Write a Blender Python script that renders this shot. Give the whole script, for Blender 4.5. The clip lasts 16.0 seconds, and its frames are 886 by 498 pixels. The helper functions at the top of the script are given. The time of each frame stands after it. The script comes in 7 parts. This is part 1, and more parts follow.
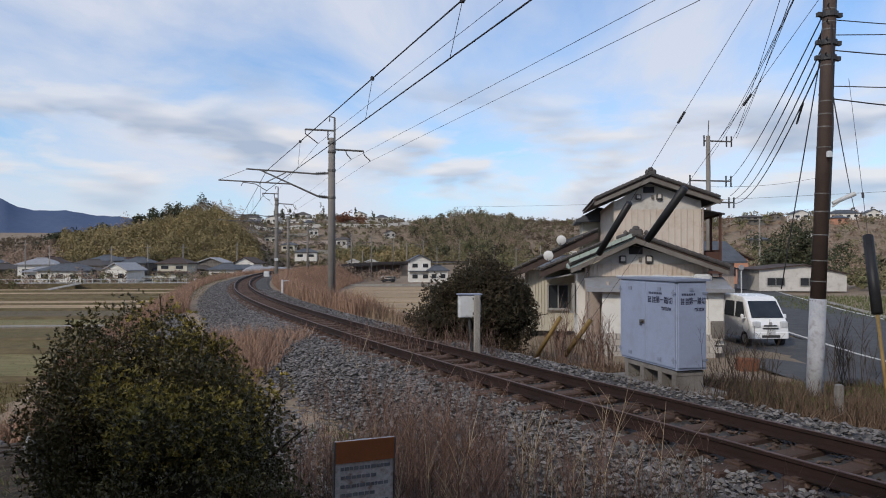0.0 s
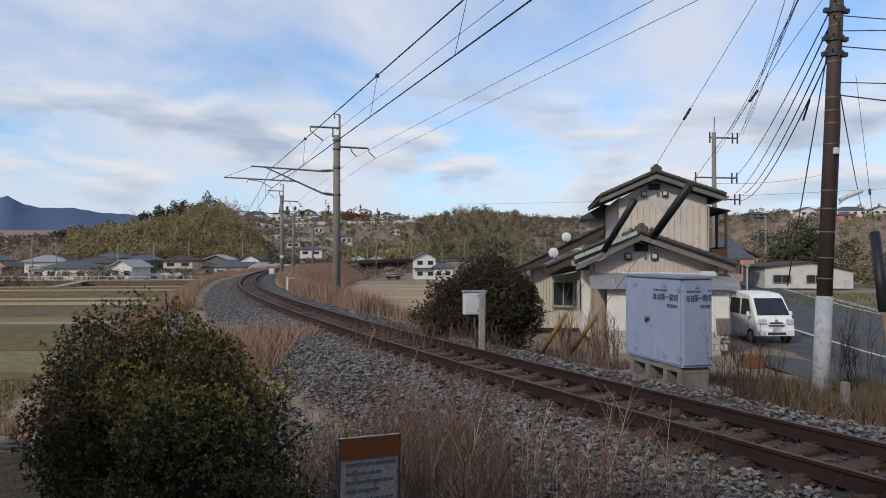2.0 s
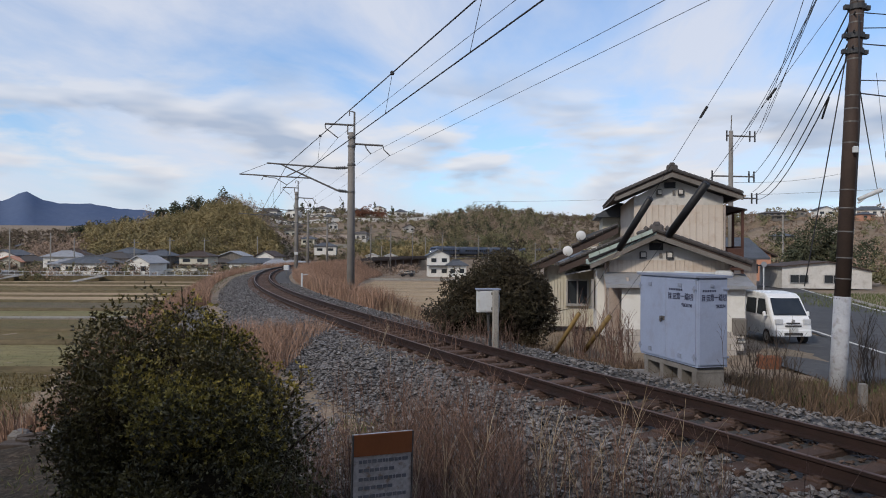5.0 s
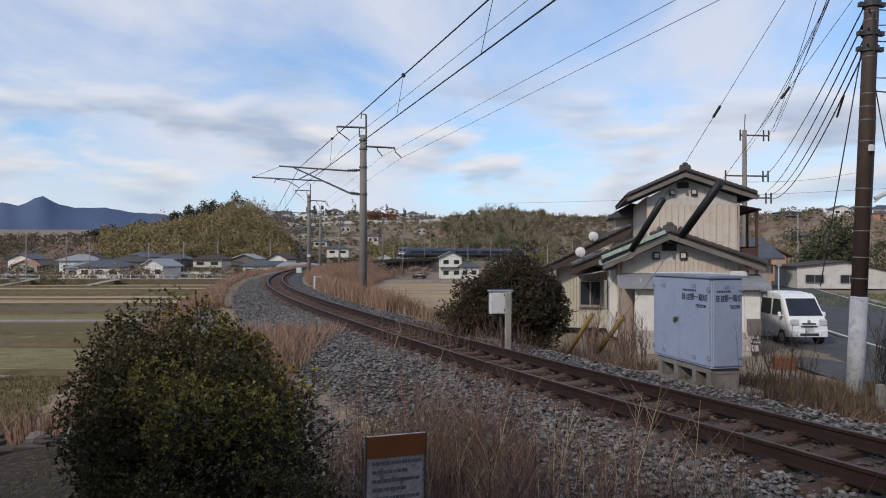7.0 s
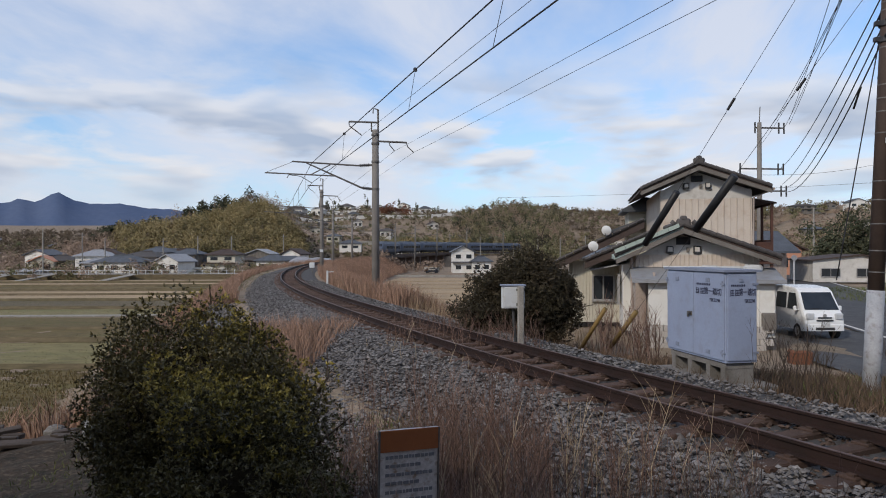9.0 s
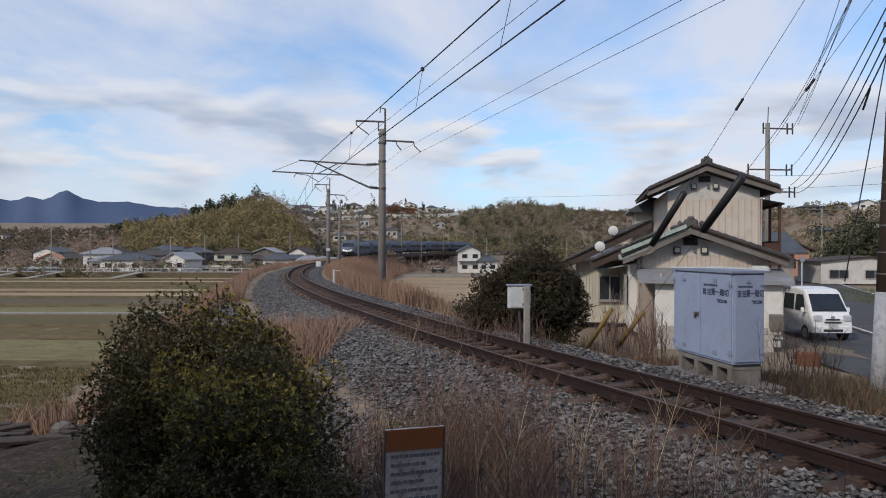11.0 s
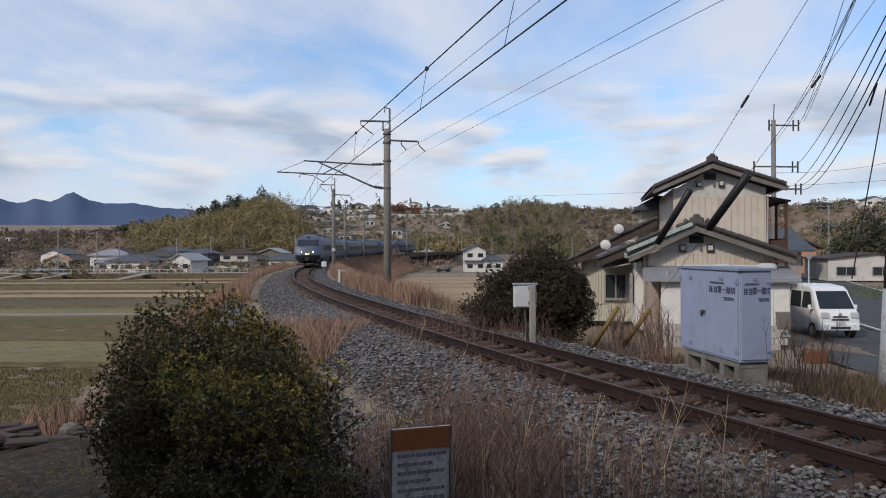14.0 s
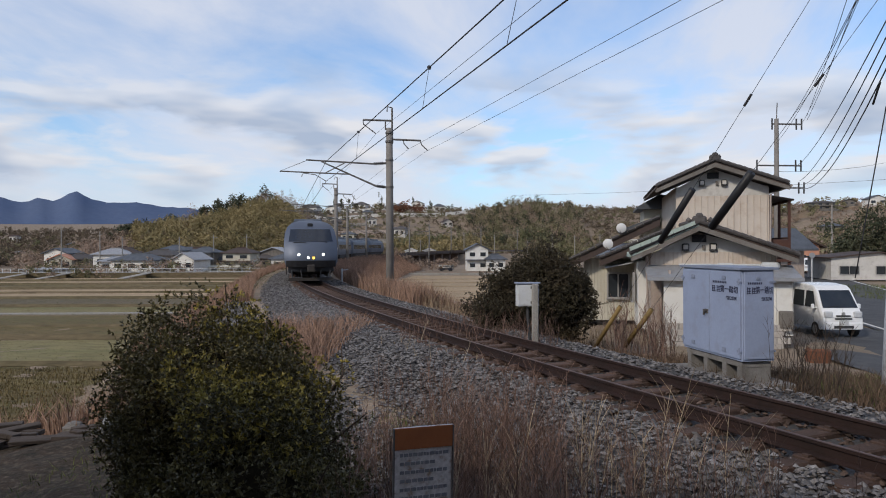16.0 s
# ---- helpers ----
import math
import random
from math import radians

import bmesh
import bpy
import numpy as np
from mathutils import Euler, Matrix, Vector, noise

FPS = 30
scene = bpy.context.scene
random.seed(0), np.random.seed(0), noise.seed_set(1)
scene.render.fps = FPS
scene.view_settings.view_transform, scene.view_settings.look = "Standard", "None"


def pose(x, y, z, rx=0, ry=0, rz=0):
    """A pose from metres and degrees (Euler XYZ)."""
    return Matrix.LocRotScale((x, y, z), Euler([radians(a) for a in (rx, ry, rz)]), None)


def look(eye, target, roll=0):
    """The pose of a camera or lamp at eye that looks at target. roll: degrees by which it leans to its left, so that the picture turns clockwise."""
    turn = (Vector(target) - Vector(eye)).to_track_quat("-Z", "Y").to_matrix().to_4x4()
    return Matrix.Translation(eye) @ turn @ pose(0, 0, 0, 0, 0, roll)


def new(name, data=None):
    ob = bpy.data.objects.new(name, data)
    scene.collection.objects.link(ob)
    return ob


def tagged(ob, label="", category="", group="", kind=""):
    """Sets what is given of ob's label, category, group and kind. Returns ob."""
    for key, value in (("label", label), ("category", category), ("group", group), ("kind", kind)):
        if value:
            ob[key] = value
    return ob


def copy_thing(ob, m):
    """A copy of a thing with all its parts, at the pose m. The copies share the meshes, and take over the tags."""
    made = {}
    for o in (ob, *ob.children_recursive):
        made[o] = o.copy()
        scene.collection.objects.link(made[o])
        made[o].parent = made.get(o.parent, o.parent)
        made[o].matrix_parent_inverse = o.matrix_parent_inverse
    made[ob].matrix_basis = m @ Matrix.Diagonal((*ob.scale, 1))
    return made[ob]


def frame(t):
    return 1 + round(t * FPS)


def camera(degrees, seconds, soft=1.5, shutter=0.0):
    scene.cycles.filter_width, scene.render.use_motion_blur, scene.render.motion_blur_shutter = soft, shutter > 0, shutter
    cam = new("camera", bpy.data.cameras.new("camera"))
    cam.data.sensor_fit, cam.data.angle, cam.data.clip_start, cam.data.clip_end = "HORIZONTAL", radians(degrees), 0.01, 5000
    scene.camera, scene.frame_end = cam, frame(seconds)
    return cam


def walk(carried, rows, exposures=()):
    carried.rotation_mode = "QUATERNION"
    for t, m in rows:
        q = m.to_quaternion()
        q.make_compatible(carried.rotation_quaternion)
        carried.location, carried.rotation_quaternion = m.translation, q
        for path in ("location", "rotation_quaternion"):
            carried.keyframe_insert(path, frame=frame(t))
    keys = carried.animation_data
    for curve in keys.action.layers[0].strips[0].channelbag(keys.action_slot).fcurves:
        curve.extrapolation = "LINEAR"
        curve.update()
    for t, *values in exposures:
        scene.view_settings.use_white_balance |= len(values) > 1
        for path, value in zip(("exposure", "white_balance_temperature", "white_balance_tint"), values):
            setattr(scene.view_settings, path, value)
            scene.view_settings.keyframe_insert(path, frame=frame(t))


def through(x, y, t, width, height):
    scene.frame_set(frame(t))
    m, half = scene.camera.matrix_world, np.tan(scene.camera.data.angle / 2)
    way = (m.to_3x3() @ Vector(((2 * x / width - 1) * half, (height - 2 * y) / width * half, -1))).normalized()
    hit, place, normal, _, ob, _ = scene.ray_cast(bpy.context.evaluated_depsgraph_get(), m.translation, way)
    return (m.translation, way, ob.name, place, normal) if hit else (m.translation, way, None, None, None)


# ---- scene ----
import itertools

# ---- camera ----
EYE = (0.0, 0.0, 1.84)
cam = camera(65.02, 16.0, soft=1.0)
# seconds, pitch, lean, turn
WALK = [
    (0, 90.792, 0.000, -0.000), (0.5, 90.495, 0.009, 0.253), (1, 90.386, 0.161, 0.481), (1.5, 90.633, 0.119, 0.473), (2, 90.557, 0.013, 0.408),
    (2.5, 90.526, -0.039, 0.418), (3, 90.453, -0.066, 0.802), (3.5, 90.367, -0.049, 1.078), (4, 90.303, -0.172, 1.280), (6.5, 90.479, -0.153, 2.186),
    (7, 90.493, -0.029, 2.554), (7.5, 90.139, -0.031, 2.790), (8, 89.927, 0.029, 3.032), (8.5, 89.929, 0.019, 3.129), (9, 90.046, 0.139, 3.572),
    (11.5, 89.990, -0.134, 4.158), (12, 89.975, -0.071, 4.230), (12.5, 89.965, -0.005, 4.291), (13, 89.964, -0.002, 4.472), (13.5, 89.855, 0.122, 4.584),
    (14, 89.954, 0.208, 4.533), (14.5, 89.830, 0.193, 4.428), (15, 89.827, 0.195, 4.591), (15.5, 89.894, 0.203, 4.625), (16, 89.879, 0.218, 4.732),
]
walk(cam, [(t, pose(*EYE, rx, ry, rz)) for t, rx, ry, rz in WALK], exposures=[(0, -0.15), (16, -0.15)])

# ---- world and sun ----
SUN_ELEV, SUN_AZ = radians(33), radians(-142)   # azimuth from +y, clockwise
world = bpy.data.worlds.new("sky")
scene.world = world
world.use_nodes = True


def build_sky():
    nt = world.node_tree
    nt.nodes.clear()
    out = nt.nodes.new("ShaderNodeOutputWorld")
    bg = nt.nodes.new("ShaderNodeBackground")
    sky = nt.nodes.new("ShaderNodeTexSky")
    sky.sky_type = "NISHITA"
    sky.sun_disc = False
    sky.sun_elevation = SUN_ELEV
    sky.sun_rotation = SUN_AZ
    sky.air_density, sky.dust_density, sky.ozone_density = 1.0, 0.6, 2.0
    tc = nt.nodes.new("ShaderNodeTexCoord")
    sep = nt.nodes.new("ShaderNodeSeparateXYZ")
    nt.links.new(tc.outputs["Generated"], sep.inputs[0])

    def math_node(op, a, b=None, clamp=False):
        n = nt.nodes.new("ShaderNodeMath")
        n.operation, n.use_clamp = op, clamp
        for i, v in enumerate((a, b)):
            if v is None:
                continue
            if isinstance(v, (int, float)):
                n.inputs[i].default_value = v
            else:
                nt.links.new(v, n.inputs[i])
        return n.outputs[0]

    def ramp(fac, stops):
        n = nt.nodes.new("ShaderNodeValToRGB")
        while len(n.color_ramp.elements) < len(stops):
            n.color_ramp.elements.new(0.5)
        for e, (p, c) in zip(n.color_ramp.elements, stops):
            e.position, e.color = p, (c, c, c, 1)
        nt.links.new(fac, n.inputs[0])
        return n.outputs[0]

    def noise_node(vec, scale, detail, rough, distort, shift, rot=0.0, stretch=(1, 1, 1)):
        mp = nt.nodes.new("ShaderNodeMapping")
        mp.inputs["Location"].default_value = shift
        mp.inputs["Rotation"].default_value = (0, 0, rot)
        mp.inputs["Scale"].default_value = stretch
        nt.links.new(vec, mp.inputs[0])
        n = nt.nodes.new("ShaderNodeTexNoise")
        n.inputs["Scale"].default_value = scale
        n.inputs["Detail"].default_value = detail
        n.inputs["Roughness"].default_value = rough
        n.inputs["Distortion"].default_value = distort
        nt.links.new(mp.outputs[0], n.inputs[0])
        return n.outputs["Fac"]

    # the cloud deck: the direction projected on a high plane
    zz = math_node("ADD", math_node("MAXIMUM", sep.outputs[2], 0.0), 0.13)
    comb = nt.nodes.new("ShaderNodeCombineXYZ")
    nt.links.new(math_node("DIVIDE", sep.outputs[0], zz), comb.inputs[0])
    nt.links.new(math_node("DIVIDE", sep.outputs[1], zz), comb.inputs[1])
    plane = comb.outputs[0]
    high = noise_node(plane, 1.15, 7, 0.56, 0.5, (3.1, 1.7, 0), radians(38), (1.0, 0.42, 1))
    high = ramp(high, [(0.34, 0.0), (0.60, 1.0)])
    # low flat cumulus in a band above the skyline
    comb2 = nt.nodes.new("ShaderNodeCombineXYZ")
    nt.links.new(math_node("ARCTAN2", sep.outputs[0], sep.outputs[1]), comb2.inputs[0])
    nt.links.new(math_node("MULTIPLY", sep.outputs[2], 3.4), comb2.inputs[1])
    low = noise_node(comb2.outputs[0], 5.2, 6, 0.52, 0.2, (1.35, 0.42, 0))
    low = ramp(low, [(0.44, 0.0), (0.56, 1.0)])
    band = ramp(sep.outputs[2], [(0.03, 0.0), (0.10, 1.0), (0.17, 1.0), (0.27, 0.0)])
    low = math_node("MULTIPLY", low, band)
    shade = noise_node(comb2.outputs[0], 5.2, 3, 0.5, 0.2, (1.35, 0.47, 0))
    shade = ramp(shade, [(0.46, 0.0), (0.66, 1.0)])

    def mix(fac, a, b):
        n = nt.nodes.new("ShaderNodeMix")
        n.data_type = "RGBA"
        if isinstance(fac, (int, float)):
            n.inputs[0].default_value = fac
        else:
            nt.links.new(fac, n.inputs[0])
        for i, v in ((6, a), (7, b)):
            if isinstance(v, tuple):
                n.inputs[i].default_value = (*v, 1)
            else:
                nt.links.new(v, n.inputs[i])
        return n.outputs[2]

    haze = ramp(sep.outputs[2], [(0.0, 0.75), (0.10, 0.35), (0.35, 0.0)])
    gain = nt.nodes.new("ShaderNodeMix")
    gain.data_type, gain.blend_type = "RGBA", "MULTIPLY"
    gain.inputs[0].default_value = 1.0
    nt.links.new(sky.outputs[0], gain.inputs[6])
    gain.inputs[7].default_value = (*SKY_GAIN, 1)
    base = mix(haze, gain.outputs[2], SKY_HAZE)
    c1 = mix(math_node("MULTIPLY", high, 0.88), base, CLOUD_HIGH)
    lowcol = mix(shade, CLOUD_LOW_LIT, CLOUD_LOW_DARK)
    c2 = mix(math_node("MULTIPLY", low, 0.88), c1, lowcol)
    nt.links.new(c2, bg.inputs[0])
    bg.inputs[1].default_value = SKY_STRENGTH
    nt.links.new(bg.outputs[0], out.inputs[0])


SKY_STRENGTH = 0.12
SKY_GAIN = (1.25, 1.45, 1.66)
SKY_HAZE = (4.0, 5.15, 7.0)
CLOUD_HIGH = (6.4, 6.75, 7.7)
CLOUD_LOW_LIT = (7.3, 7.3, 7.6)
CLOUD_LOW_DARK = (3.7, 4.4, 5.7)
build_sky()

sun_data = bpy.data.lights.new("sun", "SUN")
sun_data.energy, sun_data.angle, sun_data.color = 2.6, radians(4), (1.0, 0.9, 0.77)
sun = new("sun", sun_data)
sun.matrix_basis = look((0, 0, 60), (-math.sin(SUN_AZ) * math.cos(SUN_ELEV) * 10, -math.cos(SUN_AZ) * math.cos(SUN_ELEV) * 10, 60 - math.sin(SUN_ELEV) * 10))


# ---- materials ----
MATS = {}


def mat(name, a, b=None, scale=6.0, rough=0.8, metal=0.0, bump=0.2, fine=60.0, spot=None, spot_amount=0.5, stretch=(1, 1, 1), island=0.0, emit=0.0, spec=0.3, per_object=0.0, grain=0.24):
    """Two-scale procedural surface: a broad mix of a and b, fine grain, stains of colour spot, and relief."""
    if name in MATS:
        return MATS[name]
    m = bpy.data.materials.new(name)
    m.use_nodes = True
    nt = m.node_tree
    bs = nt.nodes["Principled BSDF"]
    b = b or tuple(c * 0.7 for c in a)
    tc = nt.nodes.new("ShaderNodeTexCoord")
    mp = nt.nodes.new("ShaderNodeMapping")
    mp.inputs["Scale"].default_value = stretch
    nt.links.new(tc.outputs["Object"], mp.inputs[0])

    def noise_node(s, detail):
        n = nt.nodes.new("ShaderNodeTexNoise")
        n.inputs["Scale"].default_value = s
        n.inputs["Detail"].default_value = detail
        n.inputs["Roughness"].default_value = 0.6
        nt.links.new(mp.outputs[0], n.inputs[0])
        return n.outputs["Fac"]

    def ramp(src, lo, hi):
        r = nt.nodes.new("ShaderNodeMapRange")
        r.inputs[1].default_value, r.inputs[2].default_value = lo, hi
        nt.links.new(src, r.inputs[0])
        return r.outputs[0]

    def mix(fac, x, y, mode="MIX"):
        n = nt.nodes.new("ShaderNodeMix")
        n.data_type, n.blend_type = "RGBA", mode
        if isinstance(fac, float):
            n.inputs[0].default_value = fac
        else:
            nt.links.new(fac, n.inputs[0])
        for i, v in ((6, x), (7, y)):
            if isinstance(v, tuple):
                n.inputs[i].default_value = (*v, 1)
            else:
                nt.links.new(v, n.inputs[i])
        return n.outputs[2]

    big, small = noise_node(scale, 5), noise_node(fine, 3)
    col = mix(ramp(big, 0.32, 0.68), a, b)
    g = mix(ramp(small, 0.25, 0.75), (1 - grain, 1 - grain, 1 - grain), (1 + grain, 1 + grain, 1 + grain))
    col = mix(1.0, col, g, "MULTIPLY")
    if spot:
        st = noise_node(scale * 2.7, 6)
        f = nt.nodes.new("ShaderNodeMath")
        f.operation = "MULTIPLY"
        f.inputs[1].default_value = spot_amount
        nt.links.new(ramp(st, 0.52, 0.66), f.inputs[0])
        col = mix(f.outputs[0], col, spot)
    if island or per_object:
        src = nt.nodes.new("ShaderNodeNewGeometry").outputs["Random Per Island"] if island else nt.nodes.new("ShaderNodeObjectInfo").outputs["Random"]
        k = island or per_object
        r = nt.nodes.new("ShaderNodeMapRange")
        r.inputs[3].default_value, r.inputs[4].default_value = 1 - k, 1 + k
        nt.links.new(src, r.inputs[0])
        col = mix(1.0, col, r.outputs[0], "MULTIPLY")
    nt.links.new(col, bs.inputs["Base Color"])
    bs.inputs["Metallic"].default_value = metal
    bs.inputs["Specular IOR Level"].default_value = spec
    rr = nt.nodes.new("ShaderNodeMapRange")
    rr.inputs[3].default_value, rr.inputs[4].default_value = max(rough - 0.1, 0.03), min(rough + 0.12, 1)
    nt.links.new(big, rr.inputs[0])
    nt.links.new(rr.outputs[0], bs.inputs["Roughness"])
    if bump:
        bp = nt.nodes.new("ShaderNodeBump")
        bp.inputs["Strength"].default_value = bump
        bp.inputs["Distance"].default_value = 0.02
        nt.links.new(small, bp.inputs["Height"])
        nt.links.new(bp.outputs[0], bs.inputs["Normal"])
    if emit:
        bs.inputs["Emission Color"].default_value = (*a, 1)
        bs.inputs["Emission Strength"].default_value = emit
    MATS[name] = m
    return m


M_GROUND = mat("dry_grass_ground", (0.25, 0.187, 0.135), (0.165, 0.13, 0.088), 0.35, 0.95, bump=0.6, fine=9, spot=(0.17, 0.11, 0.075), spot_amount=0.6, grain=0.4)
M_EARTH = mat("bare_earth", (0.12, 0.09, 0.06), (0.16, 0.125, 0.085), 1.5, 0.95, bump=0.5, fine=30)
M_STRAW = mat("straw_field", (0.36, 0.265, 0.165), (0.26, 0.19, 0.115), 0.12, 0.95, bump=0.5, fine=4, stretch=(0.2, 1, 1), spot=(0.2, 0.15, 0.08), spot_amount=0.5, grain=0.4)
M_STUBBLE = mat("stubble_field", (0.14, 0.10, 0.037), (0.085, 0.066, 0.026), 0.15, 0.95, bump=0.6, fine=4, stretch=(0.25, 1, 1), spot=(0.10, 0.095, 0.03), spot_amount=0.5, grain=0.45)
M_GREENFIELD = mat("green_field", (0.155, 0.135, 0.056), (0.215, 0.172, 0.083), 0.15, 0.95, bump=0.5, fine=4, stretch=(0.15, 1, 1), spot=(0.13, 0.13, 0.05), spot_amount=0.6, grain=0.45)
M_DARKFIELD = mat("ploughed_field", (0.125, 0.095, 0.058), (0.09, 0.075, 0.04), 0.15, 0.95, bump=0.6, fine=4, stretch=(0.25, 1, 1), grain=0.4)
M_BALLAST = mat("ballast_bed", (0.085, 0.083, 0.085), (0.045, 0.043, 0.043), 5, 0.95, bump=1.0, fine=34, spot=(0.06, 0.043, 0.033), spot_amount=0.35)
M_STONE = mat("ballast_stone", (0.17, 0.163, 0.162), (0.088, 0.082, 0.081), 3, 0.85, bump=0.4, fine=90, island=0.55, spot=(0.12, 0.085, 0.065), spot_amount=0.35)
M_STONE_RUST = mat("rusty_stone", (0.105, 0.072, 0.057), (0.062, 0.042, 0.033), 3, 0.95, bump=0.4, fine=90, island=0.5)
M_RAIL = mat("rusted_rail", (0.025, 0.0115, 0.0085), (0.015, 0.008, 0.006), 4, 0.7, bump=0.3, fine=60)
M_RAILTOP = mat("worn_rail_head", (0.13, 0.075, 0.058), (0.085, 0.05, 0.04), 4, 0.5, metal=0.6, bump=0.05, fine=40)
M_SLEEPER = mat("rust_stained_sleeper", (0.098, 0.060, 0.047), (0.06, 0.039, 0.031), 3, 0.92, bump=0.5, fine=40, per_object=0.3)
M_CONCRETE = mat("weathered_concrete", (0.30, 0.285, 0.26), (0.22, 0.205, 0.185), 1.2, 0.9, bump=0.25, fine=40, spot=(0.13, 0.12, 0.105), spot_amount=0.5)
M_PLINTH = mat("stained_plinth_concrete", (0.21, 0.20, 0.19), (0.13, 0.12, 0.11), 2.5, 0.92, bump=0.3, fine=40)
M_POLE = mat("grey_concrete_pole", (0.21, 0.195, 0.18), (0.15, 0.138, 0.127), 1.3, 0.88, bump=0.15, fine=30, grain=0.1)
M_BROWNPOLE = mat("brown_pole", (0.075, 0.05, 0.04), (0.05, 0.036, 0.03), 1.5, 0.7, bump=0.2, fine=30, grain=0.1)
M_GREYWRAP = mat("grey_pole_wrap", (0.40, 0.41, 0.44), (0.30, 0.31, 0.33), 2.5, 0.7, bump=0.2, fine=30, spot=(0.16, 0.13, 0.11), spot_amount=0.5, grain=0.1)
M_STEEL = mat("galvanised_steel", (0.16, 0.155, 0.15), (0.11, 0.10, 0.095), 5, 0.6, metal=0.5, bump=0.1)
M_WIRE = mat("dark_wire", (0.035, 0.035, 0.04), (0.025, 0.025, 0.03), 4, 0.6, bump=0)
M_BLACK = mat("black_plastic", (0.012, 0.012, 0.014), (0.02, 0.02, 0.022), 5, 0.5, bump=0.05, grain=0.04)
M_YELLOW = mat("faded_yellow_plastic", (0.25, 0.165, 0.06), (0.18, 0.12, 0.045), 5, 0.65, bump=0.1, spot=(0.1, 0.07, 0.03), spot_amount=0.5, grain=0.1)
M_CABINET = mat("pale_blue_paint", (0.262, 0.308, 0.425), (0.235, 0.275, 0.38), 1.5, 0.6, bump=0.03, fine=30, spot=(0.21, 0.225, 0.28), spot_amount=0.4, grain=0.05)
M_CABROOF = mat("cabinet_roof_paint", (0.21, 0.24, 0.32), (0.18, 0.205, 0.27), 2, 0.6, bump=0.03, grain=0.05)
M_INK = mat("dark_ink", (0.03, 0.035, 0.07), (0.04, 0.045, 0.08), 20, 0.7, bump=0, grain=0.04)
M_JBOX = mat("light_grey_enamel", (0.52, 0.54, 0.55), (0.46, 0.47, 0.48), 3, 0.55, bump=0.05, spot=(0.3, 0.26, 0.22), spot_amount=0.3, grain=0.04)
M_CREAM = mat("cream_corrugated_metal", (0.52, 0.46, 0.40), (0.47, 0.40, 0.34), 0.8, 0.7, bump=0.1, spot=(0.33, 0.22, 0.15), spot_amount=0.35, grain=0.1)
M_PLASTER = mat("grey_plaster", (0.54, 0.52, 0.49), (0.44, 0.42, 0.39), 0.9, 0.9, bump=0.2, spot=(0.24, 0.20, 0.17), spot_amount=0.35, grain=0.1)
M_WHITEWALL = mat("white_wall_paint", (0.66, 0.65, 0.62), (0.58, 0.56, 0.52), 0.7, 0.8, bump=0.1, spot=(0.38, 0.33, 0.28), spot_amount=0.3, grain=0.1)
M_CREAMWALL = mat("cream_wall_paint", (0.49, 0.465, 0.39), (0.42, 0.39, 0.32), 0.7, 0.8, bump=0.1, spot=(0.33, 0.28, 0.22), spot_amount=0.3, grain=0.1)
M_BLOCK = mat("concrete_block", (0.42, 0.39, 0.36), (0.34, 0.31, 0.28), 2, 0.9, bump=0.3, fine=50, per_object=0.1)
M_RUSTWALL = mat("rust_stained_panel", (0.40, 0.345, 0.31), (0.31, 0.25, 0.215), 1.5, 0.85, bump=0.2, spot=(0.18, 0.115, 0.08), spot_amount=0.5, stretch=(1, 1, 0.35))
M_TILE = mat("dark_roof_tile", (0.055, 0.05, 0.05), (0.085, 0.075, 0.07), 2, 0.65, bump=0.3, per_object=0.25)
M_TILEBLUE = mat("blue_grey_tile", (0.078, 0.086, 0.10), (0.055, 0.06, 0.07), 1, 0.55, bump=0.3)
M_ROOFGREEN = mat("pale_green_roof_sheet", (0.36, 0.43, 0.39), (0.29, 0.345, 0.31), 1.5, 0.6, bump=0.1, spot=(0.2, 0.16, 0.12), spot_amount=0.35)
M_ROOFBROWN = mat("brown_roof_sheet", (0.062, 0.042, 0.035), (0.045, 0.031, 0.026), 1.5, 0.7, bump=0.15, spot=(0.10, 0.065, 0.048), spot_amount=0.3, grain=0.1)
M_BARGE = mat("grey_timber_board", (0.17, 0.155, 0.14), (0.12, 0.105, 0.092), 2, 0.85, bump=0.3, stretch=(1, 1, 0.4))
M_DARKWOOD = mat("dark_red_timber", (0.09, 0.042, 0.03), (0.06, 0.03, 0.024), 2, 0.8, bump=0.3)
M_AWNING = mat("grey_metal_awning", (0.30, 0.31, 0.33), (0.25, 0.255, 0.27), 1.5, 0.55, metal=0.2, bump=0.1, spot=(0.2, 0.15, 0.12), spot_amount=0.3, grain=0.1)
M_GLASSDARK = mat("dark_window_glass", (0.02, 0.024, 0.03), (0.03, 0.035, 0.04), 2, 0.08, bump=0, spec=0.6, grain=0.04)
M_ALU = mat("aluminium_frame", (0.36, 0.35, 0.34), (0.30, 0.29, 0.28), 4, 0.45, metal=0.5, bump=0.05, grain=0.04)
M_DISH = mat("satellite_dish_white", (0.62, 0.62, 0.62), (0.56, 0.56, 0.56), 3, 0.5, bump=0.02, grain=0.04)
M_VAN = mat("white_car_paint", (0.74, 0.75, 0.76), (0.70, 0.71, 0.72), 2, 0.25, bump=0, spec=0.5, grain=0.04)
M_RUBBER = mat("tyre_rubber", (0.02, 0.02, 0.02), (0.03, 0.03, 0.03), 10, 0.85, bump=0.1)
M_DARKPLASTIC = mat("dark_grey_plastic", (0.035, 0.036, 0.04), (0.05, 0.05, 0.052), 8, 0.6, bump=0.05)
